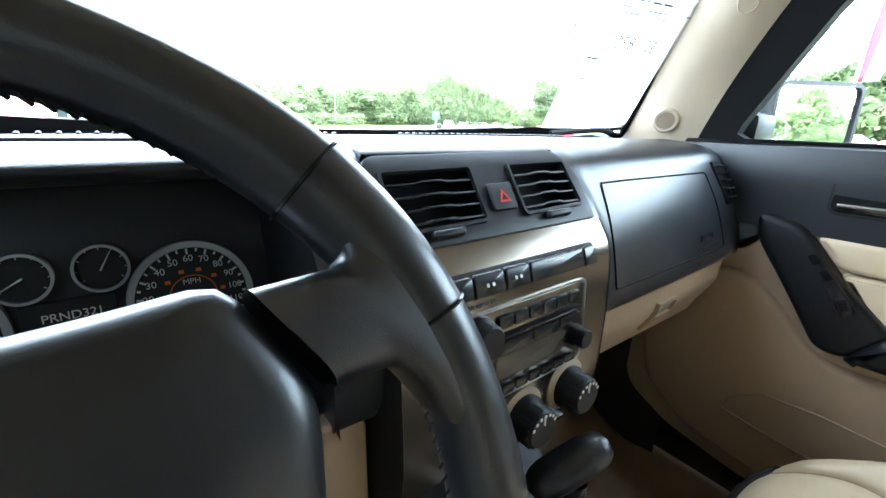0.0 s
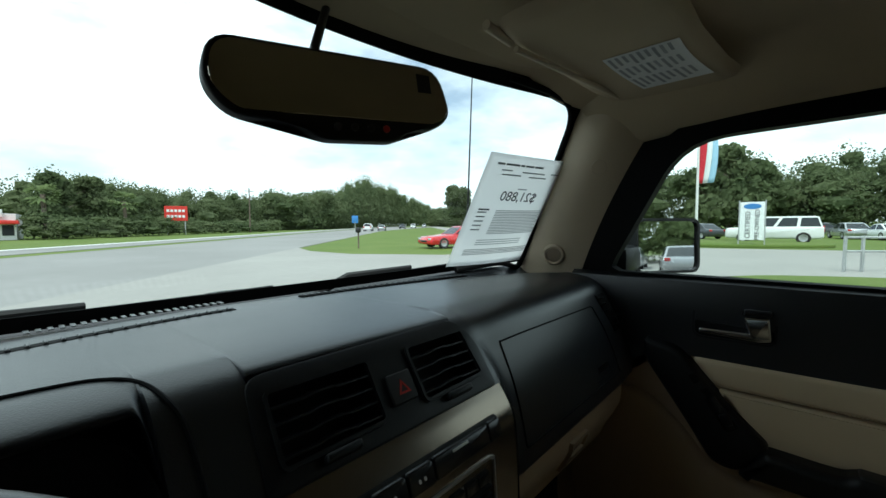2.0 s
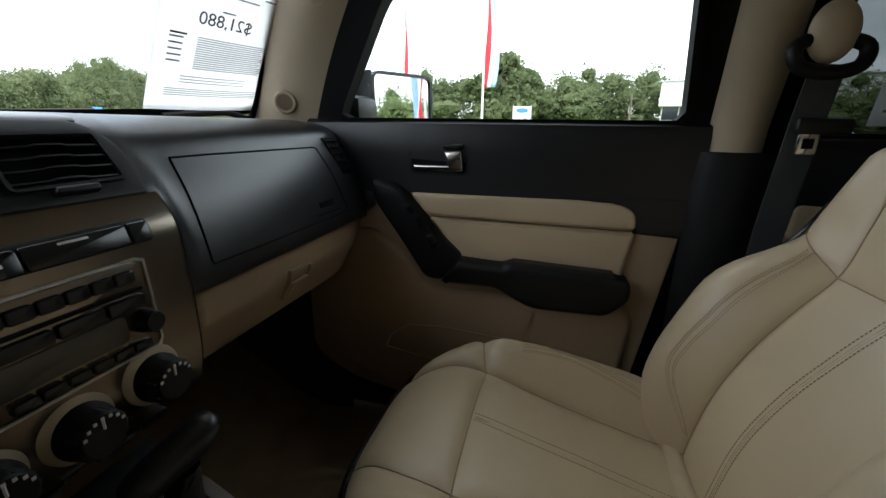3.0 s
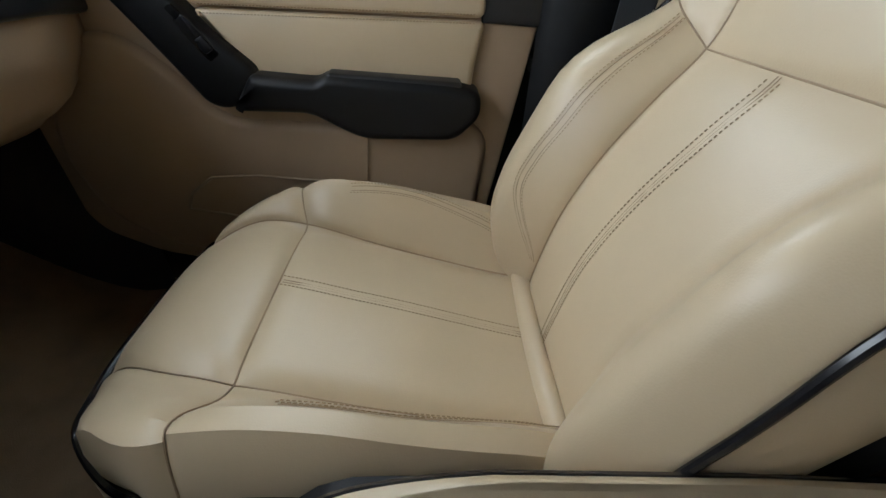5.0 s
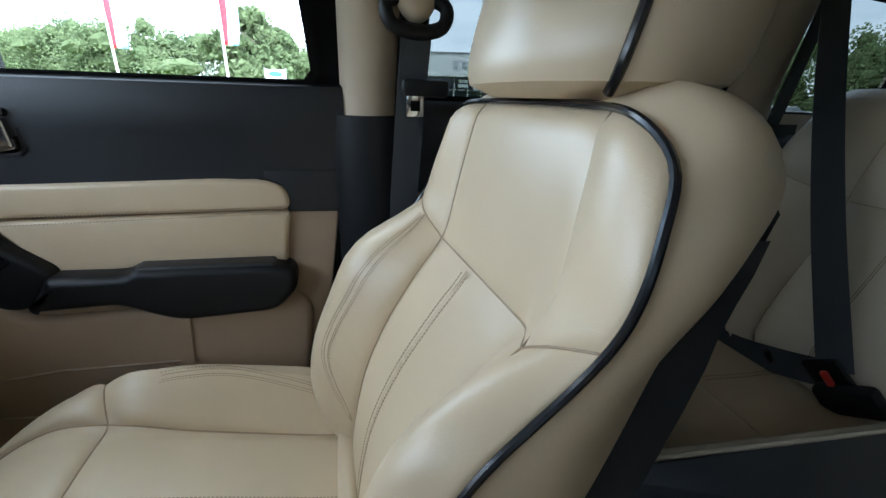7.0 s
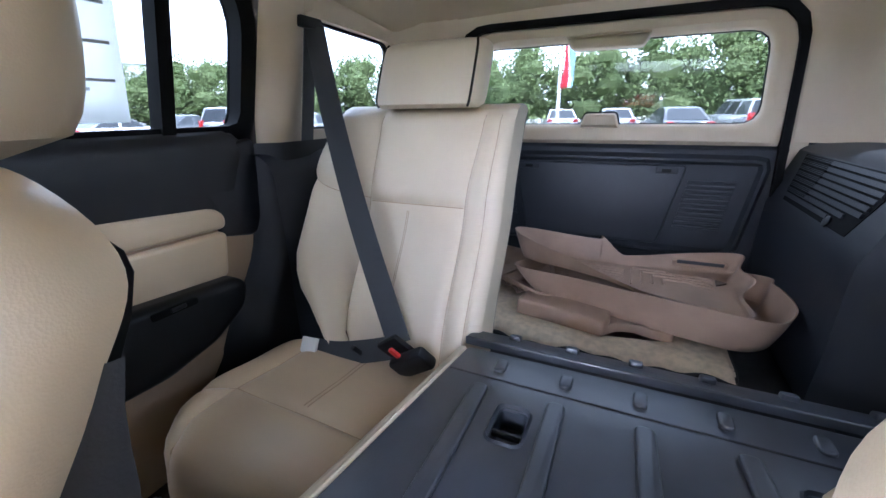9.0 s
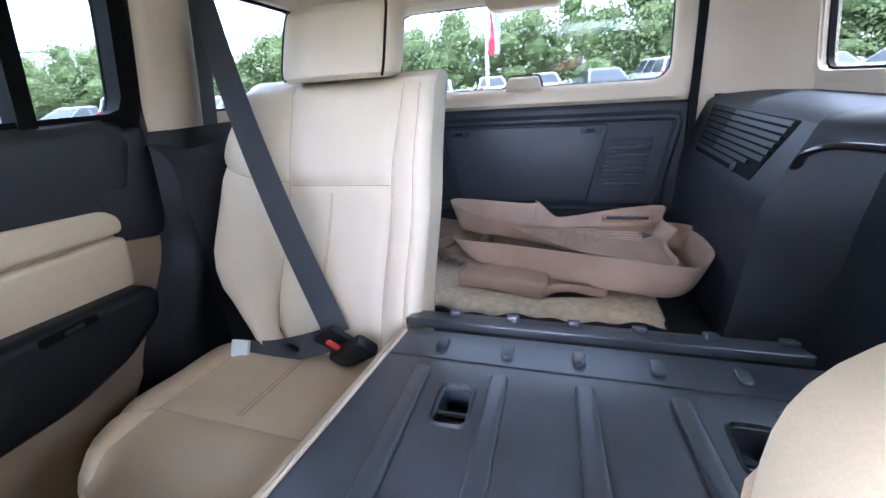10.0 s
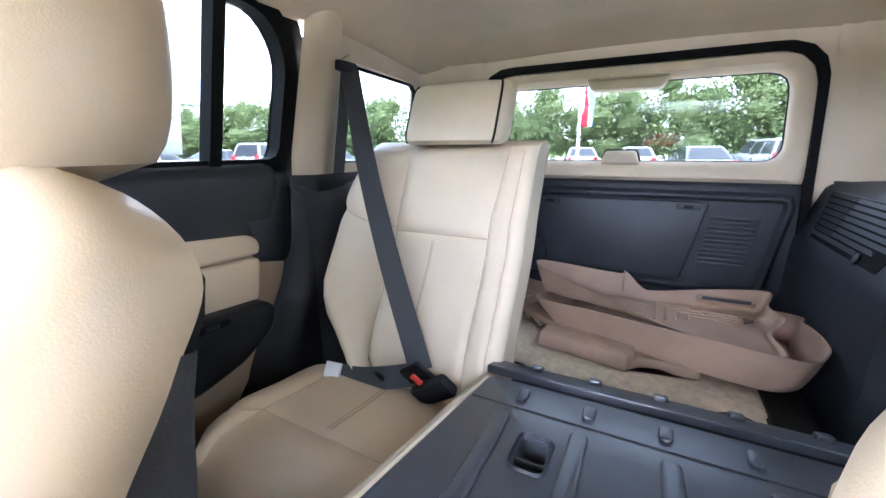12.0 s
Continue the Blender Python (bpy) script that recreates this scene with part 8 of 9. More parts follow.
# road runs at 45 degrees to the vehicle's nose
RD = V(0.70, 0.714, 0).normalized()
RN = V(-RD.y, RD.x, 0)


def road_xy(along, across, z=GROUND):
    p = RD * along + RN * across
    return V(p.x, p.y, z)


bm = B()
R = 900
rings = [[V(r * math.cos(2 * math.pi * k / 48), r * math.sin(2 * math.pi * k / 48), GROUND - 0.02) for k in range(48)] for r in (0.01, 20, 80, 300, R, 4000)]
loft(bm, rings, caps=False)
single("ground", bm, GRASS, "mown green grass ground reaching to the horizon", "ground", "structure")


def strip(name, mat, a0, a1, c0, c1, dz, label, cat):
    bm = B()
    vs = [bm.verts.new(road_xy(a, c, GROUND + dz)) for a, c in ((a0, c0), (a1, c0), (a1, c1), (a0, c1))]
    top = bm.faces.new(vs)
    ex = bmesh.ops.extrude_face_region(bm, geom=[top])
    for v in ex["geom"]:
        if isinstance(v, bmesh.types.BMVert):
            v.co.z -= 0.05
    return single(name, bm, mat, label, cat, "structure", smooth=False)


strip("road", ROAD, -400, 900, 8.0, 19.5, 0.010, "wide pale grey asphalt highway", "road")
strip("pavement", WALL_WHITE, -400, 900, 25.5, 26.2, 0.02, "pale concrete kerb beyond the highway", "kerb")
strip("road", ROAD, -400, 900, 21.5, 25.5, 0.008, "grey far lane of the highway", "road")
bm = B()
bend = spline([(70, 14.5, 0), (110, 12.0, 0), (160, 5.0, 0), (240, -8.0, 0), (380, -34.0, 0), (560, -75.0, 0)], 6)
loft(bm, [[road_xy(p.x, p.y + w, GROUND + 0.016) for w in (-5.5, 5.5)] for p in bend], closed=False, caps=False)
single("road", bm, ROAD, "grey highway bending away in the distance", "road", "structure", smooth=False)
# dealer forecourt: pale asphalt from the highway back round the vehicle
bm = B()
lot = [road_xy(-200, 8.0), road_xy(27, 8.0), road_xy(23.5, 6.4), road_xy(20.8, 3.7), road_xy(19.6, -0.9), road_xy(22, -4.5), road_xy(60, -7), road_xy(300, -10), road_xy(300, -16),
       road_xy(24, -14), road_xy(18, -24), road_xy(26, -60), road_xy(-30, -60), road_xy(-200, -60)]
top = bm.faces.new([bm.verts.new(p + V(0, 0, 0.012)) for p in lot])
bmesh.ops.triangulate(bm, faces=[top], ngon_method="EAR_CLIP")
single("pavement", bm, ASPHALT, "pale worn asphalt of the dealer forecourt", "forecourt", "structure", smooth=False)


def leaf_cloud(bm, c, rad, n, size, rnd):
    """Many small leaf clumps in an uneven lump."""
    for _ in range(n):
        d = Vector((rnd.gauss(0, 1), rnd.gauss(0, 1), rnd.gauss(0, 1))).normalized()
        rr = rnd.random() ** 0.35
        p = Vector(c) + Vector((d.x * rad[0], d.y * rad[1], d.z * rad[2])) * rr * (0.85 + 0.3 * noise.noise(d * 2 + Vector(c) * 0.1))
        s = size * rnd.uniform(0.6, 1.4)
        a = Vector((rnd.gauss(0, 1), rnd.gauss(0, 1), rnd.gauss(0, 1))).normalized()
        b = a.orthogonal().normalized()
        w = a.cross(b)
        ps = [p + (b * math.cos(q) + w * math.sin(q)) * s * rnd.uniform(0.6, 1.2) + a * s * rnd.uniform(-0.25, 0.25) for q in (0, 1.3, 2.5, 3.8, 5.0)]
        bm.faces.new([bm.verts.new(q) for q in ps])


def tree(at, height, spread, rnd, mat, leaves=900, label="broad green tree at the edge of the woods", low=0.2):
    ob = thing("tree", label, "tree", at, "trees of the wood edge")
    bm = B()
    base = Vector(at)
    lean = V(rnd.uniform(-0.05, 0.05), rnd.uniform(-0.05, 0.05), 1)
    pts = [base + Vector((lean.x, lean.y, 1)) * height * k for k in (0, 0.25, 0.5, 0.75)]
    tube(bm, pts, [0.022 * height * k for k in (1, 0.75, 0.5, 0.2)], 7)
    for k in range(5):
        q = rnd.uniform(0, 6.28)
        s = pts[1].lerp(pts[3], k / 5)
        tube(bm, [s, s + V(math.cos(q) * spread * 0.4, math.sin(q) * spread * 0.4, height * 0.1), s + V(math.cos(q) * spread * 0.7, math.sin(q) * spread * 0.7, height * 0.2)], [0.008 * height, 0.005 * height, 0.002 * height], 5)
    part("trunk", bm, BARK, ob)
    bm = B()
    for k in range(9):
        q, r = rnd.uniform(0, 6.28), spread * rnd.uniform(0.1, 0.65)
        z = height * rnd.uniform(low, 0.9)
        f = 1.0 - 0.45 * abs(z / height - 0.5)
        leaf_cloud(bm, base + V(math.cos(q) * r, math.sin(q) * r, z), (spread * 0.5 * f, spread * 0.5 * f, height * 0.17), leaves // 9, spread * 0.048, rnd)
    part("crown", bm, mat, ob, smooth=False)
    return ob


rnd = random.Random(4)


def polar(az, dist, z=GROUND):
    return V(dist * math.sin(radians(az)), dist * math.cos(radians(az)), z)


# woods: many leafy crowns side by side, each clump of leaves its own face
def woods(name, path, h0, h1, rows, gap, leaves, size, mat, label, seed, width=3.0, clear=None, rise=((0, 1), (1, 1))):
    rg = np.random.default_rng(seed)
    verts, faces = [], []
    path = [Vector(q) for q in path]
    total = sum((b - a).length for a, b in zip(path, path[1:]))
    for row in range(rows):
        d = rg.random() * gap
        while d < total:
            e, k = d, 0
            while k < len(path) - 2 and e > (path[k + 1] - path[k]).length:
                e -= (path[k + 1] - path[k]).length
                k += 1
            q = path[k].lerp(path[k + 1], e / (path[k + 1] - path[k]).length)
            outw = Vector((q.x, q.y, 0)).normalized()
            q = q + outw * (row * gap * 0.55 + rg.normal(0, gap * 0.2))
            if clear and clear[0] < math.degrees(math.atan2(q.x, q.y)) < clear[1]:
                if not clear[2]:
                    d += gap * 0.5
                    continue
                q = q + outw * clear[2]
            tall = lerp(h0, h1, 0.5 + 0.5 * noise.noise(V(q.x * 0.03, q.y * 0.03, seed))) * rg.uniform(0.84, 1.12) * (0.82 + 0.18 * (row + 1) / rows) * curve_at(rise, d / total)
            rad = gap * rg.uniform(0.7, 1.1)
            n = int(leaves * rg.uniform(0.8, 1.2))
            for lump in range(4):
                lc = np.array([q.x + rg.normal(0, rad * 0.35), q.y + rg.normal(0, rad * 0.35), GROUND + tall * (0.22, 0.42, 0.62, 0.80)[lump]])
                lr = np.array([rad * (0.95, 0.95, 0.8, 0.55)[lump], rad * (0.95, 0.95, 0.8, 0.55)[lump], tall * (0.26, 0.26, 0.24, 0.2)[lump]])
                m = n // 4
                di = rg.normal(size=(m, 3))
                di /= np.linalg.norm(di, axis=1)[:, None]
                pos = lc + di * lr * (rg.random((m, 1)) ** 0.3) * (1 + 0.18 * np.sin(di[:, :1] * 7 + lump) * np.cos(di[:, 1:2] * 6))
                pos[:, 2] = np.maximum(pos[:, 2], GROUND + 0.1)
                nrm = di + rg.normal(size=(m, 3)) * 0.7
                nrm /= np.linalg.norm(nrm, axis=1)[:, None]
                u = np.cross(nrm, rg.normal(size=(m, 3)))
                u /= np.linalg.norm(u, axis=1)[:, None]
                w = np.cross(nrm, u)
                sc = size * rg.uniform(0.55, 1.35, (m, 1))
                quad = np.stack([pos + u * sc, pos + w * sc * 0.7, pos - u * sc, pos - w * sc * 0.7], 1).reshape(-1, 3)
                base = sum(len(v) for v in verts)
                # leafy heart of the crown
                al, be = np.meshgrid(np.linspace(0, 2 * np.pi, 9)[:-1], np.linspace(-1.4, 1.4, 6))
                hv = np.stack([np.cos(al) * np.cos(be), np.sin(al) * np.cos(be), np.sin(be)], -1).reshape(-1, 3)
                hv = lc + hv * lr * rg.uniform(0.30, 0.52, (len(hv), 1))
                hv[:, 2] = np.maximum(hv[:, 2], GROUND)
                idx = np.arange(48).reshape(6, 8)
                hf = np.stack([idx[:-1], np.roll(idx, -1, 1)[:-1], np.roll(idx, -1, 1)[1:], idx[1:]], -1).reshape(-1, 4)
                verts.append(hv)
                faces.append(hf + base)
                base += len(hv)
                verts.append(quad)
                faces.append(np.arange(base, base + 4 * m).reshape(-1, 4))
            d += gap * rg.uniform(0.7, 1.3) * width / 3
    vs, fs = np.concatenate(verts), np.concatenate(faces)
    me = bpy.data.meshes.new(name)
    me.from_pydata(vs.tolist(), [], fs.tolist())
    me.materials.append(mat)
    return tagged(new(name, me), label, "woods", "", "stuff")


far = [road_xy(-75, 60), road_xy(0, 62), road_xy(60, 56), road_xy(120, 46), road_xy(200, 44), road_xy(420, 42)]
woods("woods", far, 9.0, 13.0, 4, 5.0, 1000, 0.21, LEAF, "dense green woods beyond the highway", 3, clear=(-9.5, 2.6, 22))
hill = [road_xy(120, 42), road_xy(150, 34), road_xy(190, 30), road_xy(250, 23), road_xy(340, 10), road_xy(480, -18)]
woods("woods", hill, 18, 23, 4, 7.0, 1000, 0.30, LEAF, "tall dark green woods far along the highway", 9, rise=((0, 0.62), (0.12, 0.80), (0.24, 1.32), (0.45, 1.45), (0.7, 1.35), (1, 1.2)))
low = [road_xy(-70, 45), road_xy(0, 47), road_xy(50, 42), road_xy(110, 36)]
woods("shrubs", low, 1.6, 4.4, 2, 3.0, 300, 0.15, LEAF, "olive green bushes along the far verge", 12, clear=(-9.5, 3.0, 0))
far2 = [polar(47, 330), polar(58, 150), polar(68, 92), polar(82, 86), polar(92, 82), polar(101, 88)]
woods("woods", far2, 11.5, 15.5, 4, 6.0, 1300, 0.22, LEAF, "dense green woods behind the car lot", 5)
far3 = [polar(112, 62), polar(125, 56), polar(140, 47), polar(160, 41), polar(180, 37), polar(200, 37), polar(220, 42), polar(240, 58), polar(262, 70)]
woods("woods", far3, 6.5, 8.6, 3, 3.6, 1250, 0.135, LEAF_PALE, "leafy green trees behind the vehicle", 7)
for az, ds, hh, sp_, lab in ((83.5, 78, 15.0, 9.0, "tall broad tree standing above the woods"), (51.0, 105, 11.5, 5.0, "lone dark green tree beside the highway"), (5.5, 78, 8.4, 5.0, "broad green tree beside the restaurant")):
    tree(polar(az, ds), hh, sp_, rnd, LEAF, 7200, lab)


def palm(at, height):
    ob = thing("palm_tree", "palmetto with a shaggy grey trunk and fan leaves", "palm tree", at, "palms")
    bm = B()
    b0 = Vector(at)
    tube(bm, [b0, b0 + V(0.1, 0, height * 0.5), b0 + V(0.05, 0.1, height)], [0.28, 0.22, 0.26], 9)
    part("trunk", bm, BARK, ob)
    for k in range(26):
        q, el = rnd.uniform(0, 6.28), rnd.uniform(-0.7, 1.2)
        d = V(math.cos(q) * math.cos(el), math.sin(q) * math.cos(el), math.sin(el))
        c = b0 + V(0.05, 0.1, height) + d * 0.9
        side_ = d.cross(V(0, 0, 1)).normalized()
        bm = B()
        vs = [bm.verts.new(c)]
        for j in range(11):
            a_ = radians(-80 + 16 * j)
            r_ = 1.15 if j % 2 == 0 else 0.7
            vs.append(bm.verts.new(c + d * math.cos(a_) * r_ + side_ * math.sin(a_) * r_ + V(0, 0, -0.25 * r_ * r_)))
        for j in range(1, 11):
            bm.faces.new((vs[0], vs[j], vs[j + 1]))
        part("leaf", bm, LEAF_PALE, ob, smooth=False)


palm(polar(3.8, 70), 5.4)
palm(polar(10.2, 74), 5.0)


# ---- parked cars ----
def car(at, heading, paint, label, length=4.7, width=1.85, height=1.42, kind="sedan", category="car", group="parked cars"):
    ob = thing("car", label, category, at, group)
    ob.rotation_euler = (0, 0, radians(heading))
    hl, hw = length / 2, width / 2
    belt = height * (0.62 if kind != "suv" else 0.60)
    lowz = 0.22 if kind != "suv" else 0.34
    if kind == "suv":
        side = [(-hl, lowz + 0.1), (-hl, belt), (-hl + 0.1, belt + 0.04), (hl * 0.38, belt + 0.02), (hl * 0.96, belt - 0.06), (hl, belt - 0.25), (hl, lowz + 0.05), (hl * 0.9, lowz), (-hl * 0.92, lowz)]
        low_c, top_c = (-hl + 0.06, hl * 0.42), (-hl + 0.28, hl * 0.16)
    elif kind == "coupe":
        side = [(-hl, lowz + 0.25), (-hl + 0.03, belt - 0.04), (-hl * 0.8, belt + 0.03), (hl * 0.25, belt), (hl * 0.9, belt - 0.12), (hl, belt - 0.30), (hl, lowz + 0.05), (hl * 0.92, lowz), (-hl * 0.93, lowz)]
        low_c, top_c = (-hl * 0.80, hl * 0.30), (-hl * 0.38, -hl * 0.02)
    else:
        side = [(-hl, lowz + 0.25), (-hl + 0.03, belt - 0.02), (-hl * 0.8, belt + 0.03), (hl * 0.35, belt), (hl * 0.92, belt - 0.14), (hl, belt - 0.32), (hl, lowz + 0.05), (hl * 0.92, lowz), (-hl * 0.93, lowz)]
        low_c, top_c = (-hl * 0.80, hl * 0.42), (-hl * 0.45, hl * 0.08)
    inv = ob.matrix_basis.copy()

    def add(name, bm, mat, parent=ob, lab="", smooth=True):
        o = new(name, finish(name, bm, mat, smooth))
        o.parent = parent
        return tagged(o, lab) if lab else o

    bm = B()
    outl = rounded(side, 0.10, 3)
    pts = [Vector((q.x, q.y)) for q in outl]
    if area2(pts) < 0:
        pts.reverse()
    rings = []
    for f, d in ((-1, 0.10), (-0.96, 0.03), (-0.88, 0.0), (0.88, 0.0), (0.96, 0.03), (1, 0.10)):
        rings.append([V(q.x, f * hw, q.y) for q in (inset2(pts, d) if d else pts)])
    loft(bm, rings)
    body = add("body", bm, paint, ob)
    bm = B()
    rt = height
    c0 = [V(low_c[0], -hw * 0.93, belt), V(low_c[1], -hw * 0.93, belt - 0.01), V(low_c[1], hw * 0.93, belt - 0.01), V(low_c[0], hw * 0.93, belt)]
    c1 = [V(top_c[0], -hw * 0.72, rt - 0.05), V(top_c[1], -hw * 0.72, rt - 0.05), V(top_c[1], hw * 0.72, rt - 0.05), V(top_c[0], hw * 0.72, rt - 0.05)]
    c2 = [V(top_c[0] + 0.15, -hw * 0.6, rt), V(top_c[1] - 0.12, -hw * 0.6, rt), V(top_c[1] - 0.12, hw * 0.6, rt), V(top_c[0] + 0.15, hw * 0.6, rt)]
    loft(bm, [c0, c1, c2])
    add("cabin", bm, paint, ob)

    def pane(name, quad, shrink=0.86, lift=0.012):
        c = sum(quad, Vector()) / 4
        n = (quad[1] - quad[0]).cross(quad[3] - quad[0]).normalized()
        if n.dot(c - V(0, 0, belt)) < 0:
            n = -n
        bm = B()
        ring0 = [c + (q - c) * shrink - n * 0.02 for q in quad]
        ring1 = [c + (q - c) * shrink + n * lift for q in quad]
        loft(bm, [ring0, ring1])
        add(name, bm, CAR_GLASS, ob, "dark glass", smooth=False)

    for k, nm in ((0, "side_window"), (2, "side_window")):
        a0, b0, a1, b1 = c0[k], c0[(k + 1) % 4], c1[k], c1[(k + 1) % 4]
        npan = 3 if kind == "suv" else 2
        for j in range(npan):
            pane(nm, [a0.lerp(b0, j / npan), a0.lerp(b0, (j + 1) / npan), a1.lerp(b1, (j + 1) / npan), a1.lerp(b1, j / npan)], 0.84)
    pane("windscreen", [c0[1], c0[2], c1[2], c1[1]])
    pane("rear_window", [c0[3], c0[0], c1[0], c1[3]])
    wr_ = 0.33 if kind != "suv" else 0.40
    for fx in (-0.62, 0.60):
        for sy in (-1, 1):
            c = V(hl * fx, sy * (hw - 0.10), wr_)
            bm = B()
            disc(bm, c, (0, sy, 0), [(wr_ * 0.6, -0.1), (wr_, -0.09), (wr_, 0.10), (wr_ * 0.92, 0.12), (wr_ * 0.66, 0.115), (wr_ * 0.64, 0.08), (0, 0.08)], 24)
            wh = add("wheel", bm, TYRE, ob)
            bm = B()
            disc(bm, c, (0, sy, 0), [(wr_ * 0.63, 0.08), (wr_ * 0.62, 0.112), (wr_ * 0.5, 0.10), (wr_ * 0.18, 0.10), (wr_ * 0.15, 0.115), (0, 0.118)], 20)
            add("rim", bm, STEEL, wh)
    for sy in (-1, 1):
        bm = B()
        rbox(bm, V(-hl + 0.03, sy * hw * 0.78, belt - 0.10), (0.10, 0.26, 0.16 if kind != "suv" else 0.42), 0.03)
        add("tail_lamp", bm, LAMP_RED, ob, "red tail lamp")
        bm = B()
        rbox(bm, V(hl - 0.05, sy * hw * 0.74, belt - 0.28), (0.10, 0.34, 0.14), 0.04)
        add("headlamp", bm, CHROME, ob, "clear headlamp")
    bm = B()
    rbox(bm, V(hl - 0.02, 0, lowz + 0.22), (0.06, width * 0.5, 0.12), 0.02)
    add("grille", bm, BLACK_MATT, ob)
    return ob


def head_to(az):
    return 90 - az


# white estate wagon beside the kerb island, row of cars behind, red coupe
car(polar(87.0, 38), head_to(-1), WHITE_PAINT, "white full-size sport utility wagon parked in the lot", 5.5, 2.0, 1.92, "suv")
lot_cars = [(80.2, 46, 40, DARK_PAINT, "sedan"), (93.2, 52, 75, SILVER_PAINT, "sedan"), (95.6, 50, 70, WHITE_PAINT, "coupe"), (98.2, 50, 68, DARK_PAINT, "coupe"), (100.8, 48, 66, DARK_PAINT, "coupe"),
            (91.0, 62, 20, DARK_PAINT, "sedan"), (96.5, 62, 15, WHITE_PAINT, "sedan"), (99.5, 64, 20, SILVER_PAINT, "sedan"), (104.5, 62, 20, WHITE_PAINT, "sedan")]
for az, ds, hd, pt, kd in lot_cars:
    nmx = {"white_car_paint": "white", "silver_car_paint": "silver", "dark_grey_car_paint": "dark grey", "red_car_paint": "red"}[pt.name]
    car(polar(az, ds), head_to(hd), pt, f"{nmx} {kd} parked in the lot row", 4.7, 1.85, 1.36 if kd == "coupe" else 1.45, kd)
car(polar(105.2, 42), head_to(20), RED_PAINT, "red convertible coupe parked near the rail", 4.75, 1.88, 1.36, "coupe")
car(V(20.0, 17.2, GROUND), head_to(-70), RED_PAINT, "red sports coupe parked on the grass verge", 4.75, 1.88, 1.36, "coupe")
for al, ac, pt, kd, hd in ((96, 11.0, WHITE_PAINT, "suv", 45), (104, 8.5, SILVER_PAINT, "sedan", 45), (150, 4.5, DARK_PAINT, "suv", 230), (170, 0.5, WHITE_PAINT, "suv", 230), (205, -5.0, SILVER_PAINT, "suv", 232)):
    nmx = {"white_car_paint": "white", "silver_car_paint": "silver", "dark_grey_car_paint": "dark grey"}[pt.name]
    car(road_xy(al, ac), head_to(hd), pt, f"{nmx} vehicle far along the highway", 5.2 if kd == "suv" else 4.7, 1.9, 1.8 if kd == "suv" else 1.45, kd, group="cars on the highway")
# rows behind the vehicle
crn = random.Random(11)
for k in range(15):
    az = 118 + 6.6 * k
    ds = 25 + 3.5 * math.sin(k * 1.7)
    kd = crn.choice(["sedan", "suv", "sedan", "coupe"])
    pt, nmx = crn.choice([(WHITE_PAINT, "white"), (SILVER_PAINT, "silver"), (WHITE_PAINT, "white"), (DARK_PAINT, "dark grey"), (SILVER_PAINT, "silver")])
    car(polar(az, ds), head_to(170 + crn.uniform(-4, 4)), pt, f"{nmx} {'wagon' if kd == 'suv' else kd} parked behind the vehicle", 5.0 if kd == "suv" else 4.7, 1.88, 1.72 if kd == "suv" else 1.42, kd, group="cars behind the vehicle")
for k, (az, ds, pt, nmx, kd) in enumerate(((60.5, 66, WHITE_PAINT, "white", "suv"), (62.5, 70, SILVER_PAINT, "silver", "sedan"), (66, 60, WHITE_PAINT, "white", "sedan"), (72, 58, DARK_PAINT, "dark grey", "sedan"), (75.5, 55, SILVER_PAINT, "silver", "suv"))):
    car(polar(az, ds), head_to(140), pt, f"{nmx} car parked in the far lot row", 4.8, 1.88, 1.75 if kd == "suv" else 1.45, kd)


# ---- signs, flags, poles, buildings ----
def flag(az, ds, height, seed, label):
    at = polar(az, ds)
    ob = thing("flag", label, "flag", at, "flags")
    t_ = V(math.cos(radians(az)), -math.sin(radians(az)), 0)
    bm = B()
    tube(bm, [at, at + V(0, 0, height)], [0.10, 0.07], 10)
    part("flagpole", bm, WALL_WHITE, ob, "white pole")
    z0, z1 = height * 0.33, height * 0.97

    def cloth(s, t, off=0.0):
        w_ = 0.15 + 0.75 * math.sin(math.pi * (0.15 + 0.8 * t)) ** 0.6
        sway = 0.25 * math.sin(3 * t + seed) * s
        return at + V(0, 0, lerp(z0, z1, t)) + t_ * (0.08 + w_ * s + sway) + V(0.12 * math.sin(6 * t + 4 * s + seed), 0.12 * math.cos(5 * t + 3 * s), 0)

    for a, b, mt, nm in ((0, 0.34, CLOTH_RED, "red_stripe"), (0.34, 0.62, CLOTH_WHITE, "white_stripe"), (0.62, 1.0, CLOTH_BLUE, "blue_stripe")):
        bm = B()
        grid(bm, lambda s, t: cloth(lerp(a, b, s), t), 4, 24)
        o = part(nm, bm, mt, ob)
        sl_ = o.modifiers.new("thick", "SOLIDIFY")
        sl_.thickness = 0.01


flag(79.8, 36, 13.5, 1.0, "tall feather flag with red, white and blue cloth")
flag(69.5, 44, 13.0, 2.0, "tall feather flag with red, white and blue cloth")
flag(60.0, 50, 9.0, 4.0, "feather flag with red, white and blue cloth")
flag(170.5, 24, 7.5, 3.0, "feather flag with red, white and blue cloth")

